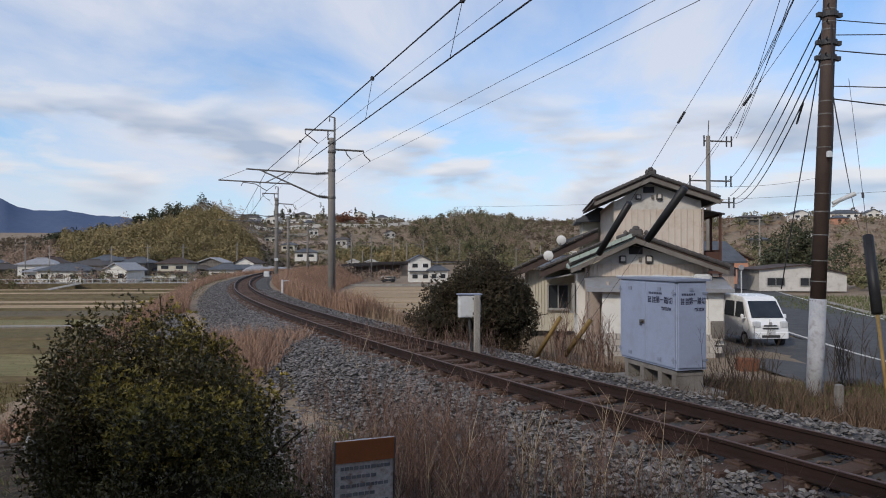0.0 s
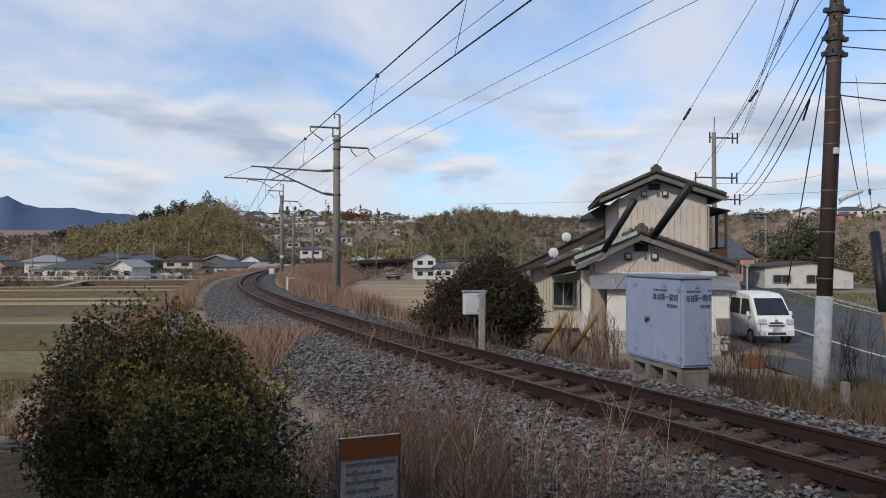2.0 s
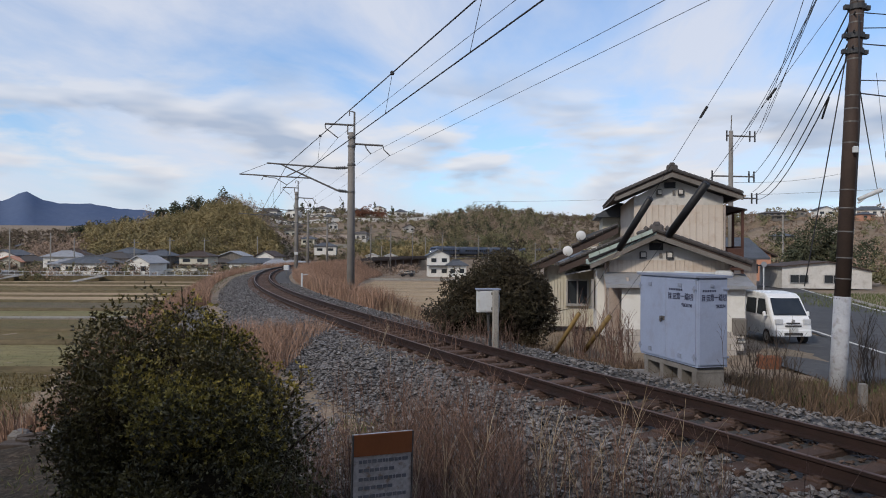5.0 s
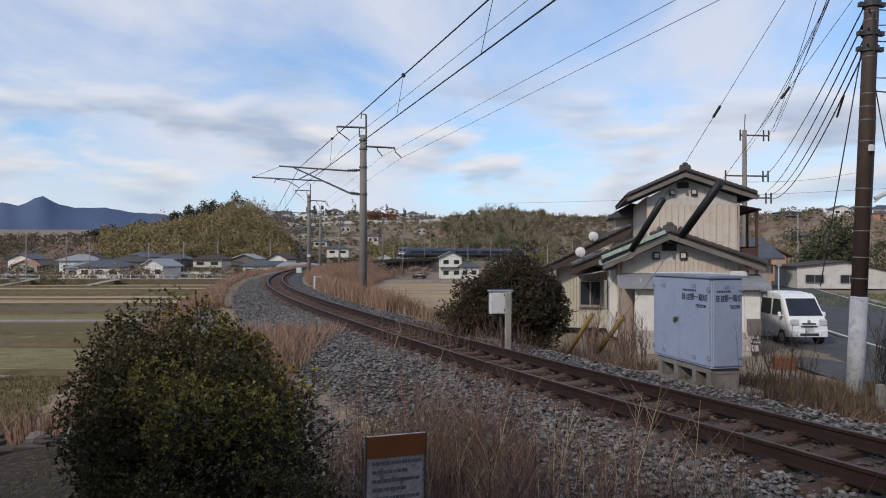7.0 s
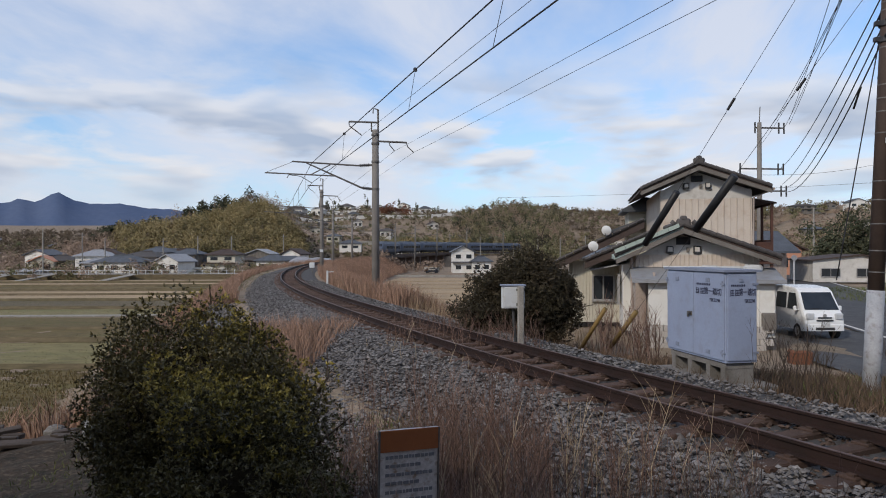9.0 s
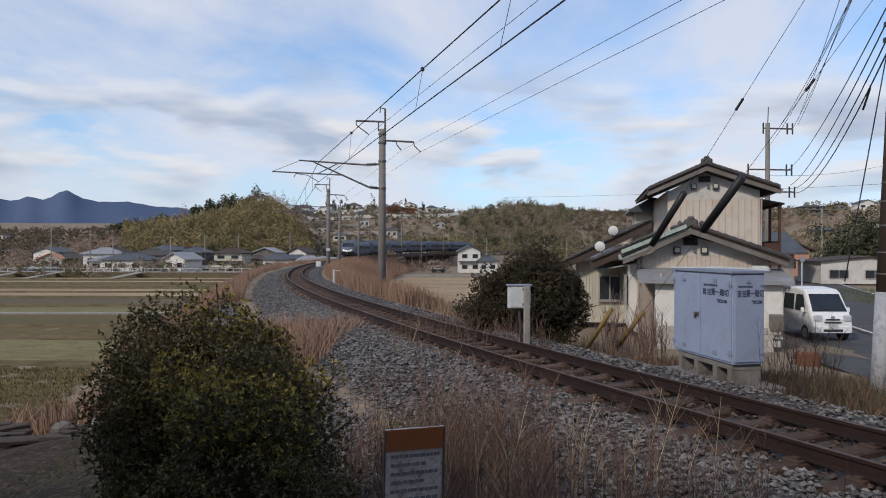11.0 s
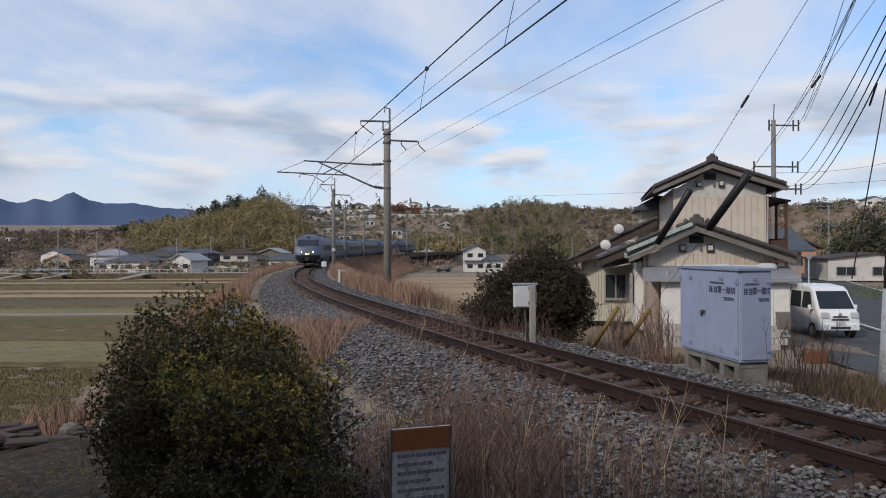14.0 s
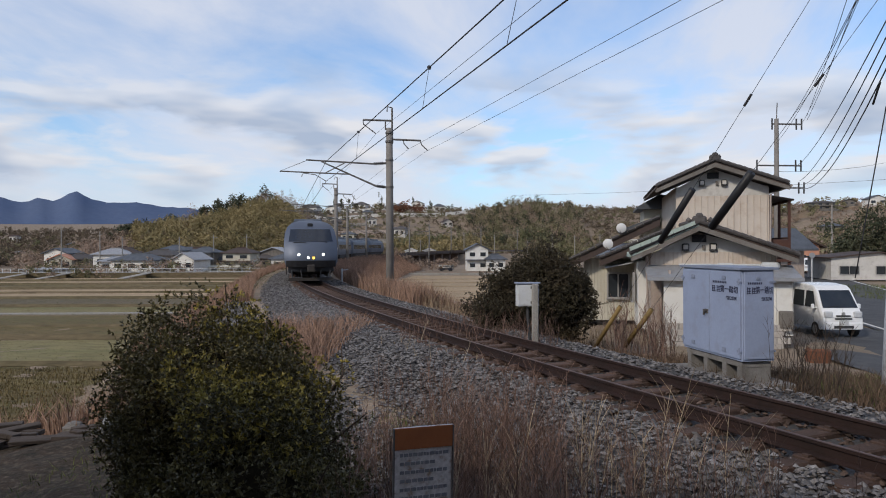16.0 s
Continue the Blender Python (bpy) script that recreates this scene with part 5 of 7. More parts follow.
STAY_LABEL = "stay wire with black sleeve and faded yellow foot guard"
stay((2.2, 16.5, -0.5), (6.54, 6.3, 10.3), 0.226, 0.315, 0.066, 0.095, STAY_LABEL)
stay((2.9, 16.5, -0.45), (7.72, 6.3, 10.2), 0.25, 0.34, 0.078, 0.085, STAY_LABEL)
stay((7.03, 11.0, -0.5), (7.85, 13.4, 5.32), 0.245, 0.47, 0.085, 0.24, STAY_LABEL)
wire("stay_strand", [(7.1, 14.6, 1.2), (7.5, 13.6, 6.3)], 0.012, "thin stay strand running down from the utility pole")


# ---- road, lot and van ----
def ribbon(pts, width, z, side0=-0.5, side1=0.5):
    m = Mesh()
    line = []
    for (x0, y0), (x1, y1) in zip(pts[:-1], pts[1:]):
        for k in range(8):
            line.append((x0 + (x1 - x0) * k / 8, y0 + (y1 - y0) * k / 8))
    line.append(pts[-1])
    rows = []
    for i, (x, y) in enumerate(line):
        a, b = line[max(i - 1, 0)], line[min(i + 1, len(line) - 1)]
        d = Vector((b[0] - a[0], b[1] - a[1])).normalized()
        n = Vector((d.y, -d.x))
        rows.append(((x + n.x * width * side0, y + n.y * width * side0, z), (x + n.x * width * side1, y + n.y * width * side1, z)))
    for a, b in zip(rows[:-1], rows[1:]):
        m.face([a[0], a[1], b[1], b[0]])
    return m


ROAD = [(17.2, 3), (17.3, 14), (18.0, 24), (19.6, 34), (22.6, 46), (27.5, 62), (47, 124), (60, 165)]
solo("road", ribbon(ROAD, 7.6, -1.50), M_ASPHALT, "grey worn asphalt road", "road", kind="structure")
solo("road_line", ribbon(ROAD, 7.6, -1.494, -0.47, -0.45), M_LINE, "white painted edge line", "road marking", kind="structure")
solo("road_line", ribbon(ROAD, 7.6, -1.494, 0.45, 0.475), M_LINE, "white painted edge line", "road marking", kind="structure")
solo("paved_lot", ribbon([(11.6, 20.5), (11.8, 26), (12.2, 42)], 6.0, -1.506), M_ASPHALT, "patched grey asphalt lot by the house", "pavement", kind="structure")


def near_lot():
    """Asphalt that runs out into the weeds before the parked van."""
    m = Mesh()
    gx, gy = np.meshgrid(np.linspace(8.7, 14.9, 22), np.linspace(16.6, 21.0, 16))
    gz = ground_z(gx, gy) + 0.06
    for j in range(15):
        for i in range(21):
            m.face([(gx[q], gy[q], gz[q]) for q in ((j, i), (j, i + 1), (j + 1, i + 1), (j + 1, i))])
    solo("paved_lot", m, M_ASPHALT, "cracked grey asphalt edge of the lot", "pavement", kind="structure", smooth=True)


near_lot()
kerb = Mesh()
for (x0, y0), (x1, y1) in zip([(22.0, 20), (22.6, 28), (24.6, 38)], [(22.6, 28), (24.6, 38), (31.6, 60)]):
    kerb.tube([(x0, y0, -1.52), (x1, y1, -1.52)], 0.14, 4)
solo("kerb", kerb, M_CONCRETE, "low concrete road kerb", "kerb", kind="structure")


def build_van():
    """Small one-box van, nose towards -y."""
    e = thing("van", "white compact one-box van parked beside the house", "van", pose(12.3, 28.0, -1.50, 0, 0, 3), "white vans")
    prof = [(-1.62, 0.30), (-1.68, 0.55), (-1.66, 0.82), (-1.50, 1.02), (-0.98, 1.74), (-0.75, 1.86), (0.2, 1.92), (1.45, 1.88), (1.62, 1.72), (1.68, 0.9), (1.66, 0.32)]
    m = Mesh()
    n = len(prof)
    secs = [(-0.735, 0.93), (-0.70, 0.985), (-0.55, 1.0), (0.55, 1.0), (0.70, 0.985), (0.735, 0.93)]
    for x, k in secs:
        for y, z in prof:
            tum = 1 - max(0, z - 0.95) * 0.13
            m.v.append((x * tum, y * (k if y < 0 else 0.5 + k / 2), 0.3 + (z - 0.3) * (0.97 if k < 0.95 else 1.0)))
    for i in range(len(secs) - 1):
        for k in range(n):
            q = (k + 1) % n
            m.f.append((i * n + k, i * n + q, (i + 1) * n + q, (i + 1) * n + k))
            m.mi.append(0)
    m.f += [tuple(range(n - 1, -1, -1)), tuple(range((len(secs) - 1) * n, len(secs) * n))]
    m.mi += [0, 0]
    part("body", m, M_VAN, e)
    w = Mesh()
    w.face([(-0.63, -1.475, 1.08), (0.63, -1.475, 1.08), (0.56, -1.02, 1.70), (-0.56, -1.02, 1.70)])
    part("windscreen", w, M_GLASSDARK, e, "dark windscreen")
    for sx in (-1, 1):
        for y0, y1 in ((-1.15, -0.35), (-0.25, 0.6), (0.7, 1.5)):
            g = Mesh()
            x0, x1 = sx * 0.742, sx * 0.672
            top0 = y0 + (0.28 if y0 < -1 else 0.05)
            g.face([(x0, y0, 1.06), (x0, y1, 1.06), (x1, y1, 1.66), (x1, top0, 1.66)])
            part("side_window", g, M_GLASSDARK, e)
        part("headlight", Mesh().box((sx * 0.53, -1.655, 0.86), (0.3, 0.10, 0.2), ch=0.03), M_LAMPGLASS, e, "clear headlight")
        part("mirror", Mesh().box((sx * 0.84, -1.15, 1.12), (0.12, 0.1, 0.17), ch=0.03).tube([(sx * 0.7, -1.2, 1.05), (sx * 0.84, -1.15, 1.08)], 0.02, 5), M_VAN, e)
        part("fog_lamp", Mesh().tube([(sx * 0.58, -1.70, 0.47), (sx * 0.58, -1.66, 0.47)], 0.06, 10), M_DARKPLASTIC, e)
        for y in (-1.12, 1.15):
            t = part("wheel", Mesh().tube([(sx * 0.57, y, 0.27), (sx * 0.74, y, 0.27)], 0.275, 18), M_RUBBER, e, "black tyre")
            part("rim", Mesh().tube([(sx * 0.742, y, 0.27), (sx * 0.75, y, 0.27)], 0.17, 12), M_ALU, t)
    part("grille", Mesh().box((0, -1.66, 0.80), (0.5, 0.08, 0.05)).box((0, -1.67, 0.70), (0.6, 0.08, 0.05)), M_DARKPLASTIC, e, "dark grille slots")
    part("bumper", Mesh().box((0, -1.655, 0.45), (1.42, 0.12, 0.26), ch=0.05), M_VAN, e)
    part("lower_intake", Mesh().box((0, -1.705, 0.40), (0.7, 0.04, 0.1)), M_DARKPLASTIC, e)
    part("plate", Mesh().box((0, -1.725, 0.56), (0.33, 0.015, 0.165)), M_JBOX, e, "blank plate")
    part("emblem", Mesh().tube([(0, -1.70, 0.88), (0, -1.67, 0.88)], 0.06, 10), M_ALU, e, "plain round badge")
    part("wiper", Mesh().tube([(-0.45, -1.47, 1.10), (0.1, -1.42, 1.16)], 0.012, 4), M_BLACK, e)

    return e


parked_van = build_van()
driving_van = copy_thing(parked_van, pose(60.0, 160.0, -1.5, 0, 0, -17.5))
driving_van["label"] = "white compact van driving down the asphalt road"


def build_low_building():
    e = thing("low_building", "pale grey rendered single-storey building with a shallow roof", "building", pose(36.2, 70, -1.45, 0, 0, -6))
    part("wall", Mesh().prism([(-4.2, 0), (4.2, 0), (4.2, 1.75), (0.2, 2.6), (-4.2, 2.2)], 0, 7), M_PLASTER, e)
    part("roof", Mesh().prism([(-4.5, 2.2), (0.2, 2.74), (4.5, 1.78), (4.5, 1.7), (0.2, 2.62), (-4.5, 2.1)], -0.3, 7.3), M_ROOFBROWN, e, "dark shallow roof")
    for x in (-2.6, 0.6):
        window_unit(e, x, -0.03, 0.95, 1.7, 0.8, label="white-framed sliding window", sill=False)
    f = thing("salmon_house", "salmon-coloured house with a brown tiled gable roof", "house", pose(37, 92, -1.5, 0, 0, -10))
    part("wall", Mesh().prism([(-3.2, 0), (3.2, 0), (3.2, 3.4), (0, 4.9), (-3.2, 3.4)], 0, 8), M_BRICKRED, f, "salmon rendered wall")
    part("roof", Mesh().prism([(-3.9, 3.3), (0, 5.2), (3.9, 3.3), (3.9, 3.1), (0, 5.0), (-3.9, 3.1)], -0.6, 8.4), M_ROOFBROWN, f, "brown tiled roof")
    part("porch_roof", Mesh().prism([(-3.6, 2.9), (-0.2, 3.3), (-0.2, 3.1), (-3.6, 2.7)], -2.2, 0), M_ROOFBROWN, f)
    part("porch_post", Mesh().tube([(-3.3, -2, 0), (-3.3, -2, 2.8)], 0.08, 6), M_JBOX, f)
    part("window", Mesh().box((0.9, -0.05, 1.6), (1.4, 0.06, 1.2)), M_GLASSDARK, f)
    t = thing("traffic_mirror", "round roadside mirror on a pale post", "mirror", pose(16.3, 38, -1.5, 0, 0, 0))
    part("post", Mesh().tube([(0, 0, 0), (0, 0, 2.95)], 0.035, 8), M_JBOX, t)
    part("mirror_face", Mesh().tube([(0, -0.06, 2.85), (0, 0, 2.85)], 0.15, 16), M_AWNING, t)
    s = thing("shed_roof", "long grey tiled outbuilding behind the house", "building", pose(24, 70, -1.5, 0, 0, 4))
    part("wall", Mesh().box((0, 4, 1.6), (12, 6, 3.2)), M_RUSTWALL, s)
    part("roof", Mesh().prism([(-0.6, 3.1), (4, 5.2), (8.6, 3.1), (8.6, 2.9), (4, 5.0), (-0.6, 2.9)], -6.6, 6.6, m=pose(0, 0, 0, 0, 0, 90) @ Matrix.Diagonal((1, 1, 1, 1))), M_TILEBLUE, s, "grey tiled roof")


build_low_building()


def build_clutter():
    p = thing("flower_pot", "orange terracotta planters beside the lot", "planter", pose(7.25, 16.6, -0.86))
    part("tub", Mesh().box((0, 0, 0.2), (0.46, 0.4, 0.32), ch=0.05), M_TERRACOTTA, p)
    part("soil", Mesh().box((0, 0, 0.35), (0.38, 0.32, 0.03)), M_EARTH, p)
    k = thing("marker_stone", "short weathered concrete boundary post in the weeds", "post", pose(6.02, 10.6, -0.75))
    part("post", Mesh().box((0, 0, 0.3), (0.11, 0.11, 0.75), ch=0.015), M_PLINTH, k)
    g = thing("marker_post", "small white trackside marker post", "post", pose(*line_at(36, 2.4)[:2], -0.4))
    part("post", Mesh().box((0, 0, 0.4), (0.12, 0.1, 0.9), ch=0.015), M_JBOX, g)
    part("brace", Mesh().tube([(0, 0, 0.75), (0.4, 0.1, 0.78)], 0.03, 5), M_JBOX, g)
    c = thing("cable_box", "small white box on a post beside the mast", "box", pose(*line_at(58.5, 2.0)[:2], -0.4))
    part("case", Mesh().box((0, 0, 0.75), (0.5, 0.3, 0.5), ch=0.03), M_JBOX, c)
    part("post", Mesh().box((0, 0, 0.2), (0.1, 0.1, 0.7)), M_STEEL, c)


build_clutter()


# ---- plants ----
def leaf_cloud(rng, centres, radii, n, size, droop=0.3, shell=0.55, sprig=1):
    """Many small folded leaves scattered through ellipsoid clumps, in sprigs that fan out from one tip; returns vertices and faces."""
    centres, radii = np.array(centres, float), np.array(radii, float)
    w = radii.prod(1) ** (2 / 3)
    k = max(n // sprig, 1)
    idx = rng.choice(len(centres), k, p=w / w.sum())
    d = rng.normal(size=(k, 3))
    d /= np.linalg.norm(d, axis=1)[:, None]
    rad = shell + (1 - shell) * rng.random(k) ** 0.6
    rad *= 1 + 0.08 * rng.normal(size=k)
    p = centres[idx] + d * radii[idx] * rad[:, None]
    p, d = np.repeat(p, sprig, 0), np.repeat(d, sprig, 0)
    n = len(p)
    s = size * rng.uniform(0.6, 1.35, n)
    if sprig > 1:
        a = d * 0.7 + np.array([0, 0, 0.3]) + rng.normal(size=(n, 3)) * 0.75
        a /= np.linalg.norm(a, axis=1)[:, None]
        b = np.cross(a, rng.normal(size=(n, 3)))
        b /= np.linalg.norm(b, axis=1)[:, None]
        nrm = np.cross(a, b)
        p = p + a * s[:, None]
    else:
        nrm = d + rng.normal(size=(n, 3)) * 0.75 + np.array([0, 0, 0.35])
        nrm /= np.linalg.norm(nrm, axis=1)[:, None]
        a = np.cross(nrm, rng.normal(size=(n, 3)))
        a /= np.linalg.norm(a, axis=1)[:, None]
        b = np.cross(nrm, a)
    L, W = (s * 1.0)[:, None], (s * 0.42)[:, None]
    v = np.stack([p - a * L, p + b * W - nrm * W * droop, p + a * L, p - b * W - nrm * W * droop], 1).reshape(-1, 3)
    i = np.arange(n) * 4
    f = np.concatenate([np.stack([i, i + 1, i + 2], 1), np.stack([i, i + 2, i + 3], 1)])
    return v, f


def cloud_mesh(name, v, f, material):
    me = bpy.data.meshes.new(name)
    me.from_pydata(v.tolist() if isinstance(v, np.ndarray) else v, [], f.tolist() if isinstance(f, np.ndarray) else f)
    me.materials.append(material)
    return me


def clumps(rng, n, base, size, flat=0.8, low=0.15):
    """Centres and radii of foliage clumps filling a boxy, uneven mound on base, with shoots that stand out of it."""
    c, r = [], []
    for i in range(n):
        d = rng.normal(size=3)
        d /= np.linalg.norm(d)
        lump = 1.0 + 0.22 * noise.noise(Vector(d * 1.7) + Vector((size[0], n, 0)))
        shoot = i % 6 == 0
        q = rng.uniform(0.05, 0.09) if shoot else rng.uniform(0.11, 0.2)
        k = (rng.uniform(0.94, 1.08) if shoot else min(rng.uniform(0.62, 0.95), (0.55 - q) / 0.5)) * lump * 0.96 / float((np.abs(d) ** 2.3).sum()) ** (1 / 2.3)
        p = np.array(base) + np.array([0, 0, size[2] * 0.5]) + d * np.array(size) * 0.5 * k
        p[2] = max(p[2], base[2] + size[2] * low)
        c.append(p)
        r.append((size[0] * q, size[1] * q, size[2] * q * flat))
    return c, r


def build_bush(name, label, base, lobes, n_clumps, leaves, leaf, material, seed, twigs, young=0):
    """Shrub of several overlapping lobes (x, y, width, depth, height), narrower at the foot."""
    rng = np.random.default_rng(seed)
    e = thing(name, label, "bush", pose(*base))
    c, r = [], []
    core = Mesh()
    rows, cols = 12, 20
    for x0, y0, w, d, h in lobes:
        cc, rr = clumps(rng, max(int(n_clumps * w * d * h / sum(q[2] * q[3] * q[4] for q in lobes)), 20), (0, 0, 0), (w, d, h))
        for p, q in zip(cc, rr):
            k = 0.58 + 0.42 * float(smoothstep(0.0, 0.55, p[2] / h)) if y0 < 0.3 else 0.35 + 0.65 * float(smoothstep(0.12, 0.68, p[2] / h))
            c.append(np.array((x0 + p[0] * k, y0 + p[1] * k, p[2])))
            r.append(q)
        # lumpy solid core of the lobe, coloured near-black for the shade between leaves
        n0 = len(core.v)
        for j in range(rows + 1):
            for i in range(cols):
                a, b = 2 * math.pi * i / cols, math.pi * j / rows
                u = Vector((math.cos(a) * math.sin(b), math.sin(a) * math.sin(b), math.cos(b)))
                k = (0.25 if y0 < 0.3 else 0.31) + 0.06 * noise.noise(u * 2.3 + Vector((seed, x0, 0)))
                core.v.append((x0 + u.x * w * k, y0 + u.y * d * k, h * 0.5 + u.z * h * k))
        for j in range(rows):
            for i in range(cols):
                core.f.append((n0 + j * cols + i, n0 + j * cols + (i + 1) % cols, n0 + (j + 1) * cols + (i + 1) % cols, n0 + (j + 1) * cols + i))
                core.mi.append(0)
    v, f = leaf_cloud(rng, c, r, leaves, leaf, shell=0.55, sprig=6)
    part("inner_growth", core, M_INNER, e, "near-black solid core painted as the shrub's inner shade", smooth=True)
    part("foliage", cloud_mesh("foliage", v, f, material), None, e)
    if young:
        top = max(q[4] for q in lobes)
        pick = [i for i in range(len(c)) if c[i][2] > 0.62 * top and c[i][0] > -0.45 and noise.noise(Vector(c[i]) * 1.3) > -0.1]
        v, f = leaf_cloud(rng, [c[i] + np.array((0, 0, 0.02)) for i in pick], [r[i] for i in pick], young, leaf, shell=0.85, sprig=6)
        part("young_foliage", cloud_mesh("young_foliage", v, f, M_LEAFYOUNG), None, e, "yellow-green young leaves")
    m = Mesh()
    span = max(q[2] for q in lobes)
    for k in range(twigs):
        t = Vector(c[int(rng.integers(len(c)))])
        d = Vector(rng.normal(size=3) * 0.25)
        foot = Vector((rng.uniform(-0.12, 0.12) * span, rng.uniform(-0.12, 0.12) * span, 0))
        mid = foot.lerp(t, 0.5) + d * 0.4
        tip = t + (t - Vector((0, 0, t.z * 0.5))).normalized() * span * 0.16 + d * 0.3
        m.tube([foot, mid, t, tip], [0.022, 0.015, 0.008, 0.003], 5)
    part("stemwork", m, M_BARK, e, "thin brown stems", kind="stuff")
    return e


build_bush("evergreen_bush", "dense dark green spreading shrub with yellowish tips on the bank", (-1.65, 4.2, -0.40),
           [(-0.48, 0.5, 1.46, 1.5, 1.92), (-0.02, 0.05, 1.35, 1.5, 1.70), (0.30, -0.5, 1.12, 1.15, 1.42), (-0.2, 0.8, 1.2, 1.1, 1.76), (0.34, 0.2, 0.9, 1.0, 1.48)], 480, 350000, 0.0122, M_LEAF, 11, 46, 15000)
build_bush("evergreen_bush", "dark brown-green spreading shrub beside the track", (0.75, 18.2, -0.75),
           [(0.35, 0.1, 2.5, 2.3, 2.72), (-0.75, -0.1, 1.9, 1.9, 2.05), (1.0, 0.1, 1.5, 1.8, 2.0)], 260, 120000, 0.030, M_LEAFDARK, 12, 90)


def stalk(m, rng, x, y, z, h, r, branches, lean=0.25, spread=0.5):
    """A dry stem with upright side twigs."""
    a = rng.uniform(0, 6.283)
    l = rng.uniform(0, lean) * h
    tip = Vector((x + math.cos(a) * l, y + math.sin(a) * l, z + h))
    foot = Vector((x, y, z))
    mid = foot.lerp(tip, 0.5) + Vector((rng.normal() * 0.03 * h, rng.normal() * 0.03 * h, 0))
    m.tube([foot, mid, tip], [r, r * 0.75, r * 0.35], 4, cap=False)
    for _ in range(branches):
        t = rng.uniform(0.3, 0.95)
        p = foot.lerp(mid, t * 2) if t < 0.5 else mid.lerp(tip, t * 2 - 1)
        b = rng.uniform(0, 6.283)
        q = h * rng.uniform(0.12, 0.34)
        e = p + Vector((math.cos(b) * q * spread, math.sin(b) * q * spread, q * 0.8))
        m.tube([p, p.lerp(e, 0.5) + Vector((0, 0, q * 0.08)), e], [r * 0.55, r * 0.4, r * 0.2], 3, cap=False)


def weeds(name, label, pts, h0, h1, r, branches, material, seed, lean=0.25, spread=0.5):
    rng = np.random.default_rng(seed)
    m = Mesh()
    zs = ground_z(np.array([q[0] for q in pts]), np.array([q[1] for q in pts]))
    for (x, y), z in zip(pts, zs):
        stalk(m, rng, x, y, float(z) - 0.05, rng.uniform(h0, h1), r * rng.uniform(0.7, 1.3), int(rng.integers(branches // 2, branches + 1)) if branches else 0, lean, spread)
    return solo(name, m, material, label, "weeds", kind="stuff")


def scatter(seed, n, fn):
    rng = np.random.default_rng(seed)
    return [fn(rng) for _ in range(n)]


def along(s0, s1, o0, o1):
    def fn(rng):
        x, y, _ = line_at(rng.uniform(s0, s1), rng.uniform(o0, o1))
        return x, y
    return fn


def yard_patch():
    """Damp dark earth on the bank round the timber pile."""
    m = Mesh()
    n = 26
    g = [[None] * (n + 1) for _ in range(n + 1)]
    xs, ys = np.linspace(-11, -2.3, n + 1), np.linspace(1.5, 8.3, n + 1)
    gx, gy = np.meshgrid(xs, ys)
    gz = ground_z(gx, gy) + 0.04 + 0.03 * np.sin(gx * 5 + np.sin(gy * 3)) * np.sin(gy * 4)
    for j in range(n):
        for i in range(n):
            m.face([(gx[q], gy[q], gz[q]) for q in ((j, i), (j, i + 1), (j + 1, i + 1), (j + 1, i))])
    solo("yard", m, M_DAMP, "damp dark earth with moss on the bank", "ground", kind="structure", smooth=True)


M_DAMP = mat("damp_earth", (0.042, 0.026, 0.0145), (0.011, 0.010, 0.005), 5, 0.95, bump=0.9, fine=25, spot=(0.13, 0.10, 0.075), spot_amount=0.5, grain=0.45)
yard_patch()

# reddish dead weeds between the camera and the ballast
def clear_of_track(pts, limit=-1.9):
    off, _ = line_offset(np.array([q[0] for q in pts]), np.array([q[1] for q in pts]))
    return [q for q, o in zip(pts, off) if o < limit]


WEEDS = "tall reddish-brown dead weeds on the ballast edge"
weeds("dead_weeds", WEEDS, clear_of_track(scatter(1, 380, lambda r: (r.uniform(-0.85, 0.6), r.uniform(3.0, 7.4)))), 0.5, 1.3, 0.0034, 14, M_WEED, 21, 0.2)
weeds("dead_weeds", WEEDS, clear_of_track(scatter(2, 260, lambda r: (r.uniform(0.2, 2.1), r.uniform(3.2, 6.6)))), 0.4, 1.15, 0.0033, 14, M_WEED, 22, 0.25)
weeds("dead_weeds", "thin reddish dead weeds on the ballast shoulder", clear_of_track(scatter(12, 150, lambda r: (r.uniform(-2.0, 1.6), r.uniform(6.5, 11.0))), -2.2), 0.3, 0.8, 0.0035, 12, M_WEED, 41, 0.25)
weeds("dead_weeds", "thin reddish dead weeds between the shrub and the ballast", clear_of_track(scatter(13, 330, lambda r: (r.uniform(-1.5, 0.1), r.uniform(4.6, 8.6))), -2.4), 0.35, 0.95, 0.0034, 12, M_WEED, 42, 0.25)
weeds("pale_dead_weeds", "thin pale dry stems in the ballast", scatter(3, 80, lambda r: (r.uniform(-0.6, 2.0), r.uniform(3.0, 6.4))), 0.6, 1.25, 0.0045, 12, M_PALEWEED, 23, 0.3)
weeds("pale_dead_weeds", "thin pale dry stems beside the rail", scatter(4, 16, along(-2, 4, -1.9, -0.9)), 0.35, 0.85, 0.006, 9, M_PALEWEED, 24, 0.35)
weeds("pale_dead_weeds", "arching straw-coloured stems beside the shrub", scatter(5, 60, lambda r: (r.uniform(-1.1, -0.4), r.uniform(2.6, 3.6))), 0.5, 1.0, 0.004, 5, M_PALEWEED, 25, 0.8)
weeds("bare_shrub", "leafless brown twiggy shrub in front of the house", scatter(6, 90, lambda r: (r.uniform(2.6, 3.9), r.uniform(15.6, 17.2))), 0.7, 1.5, 0.008, 12, M_WEED, 26, 0.35)
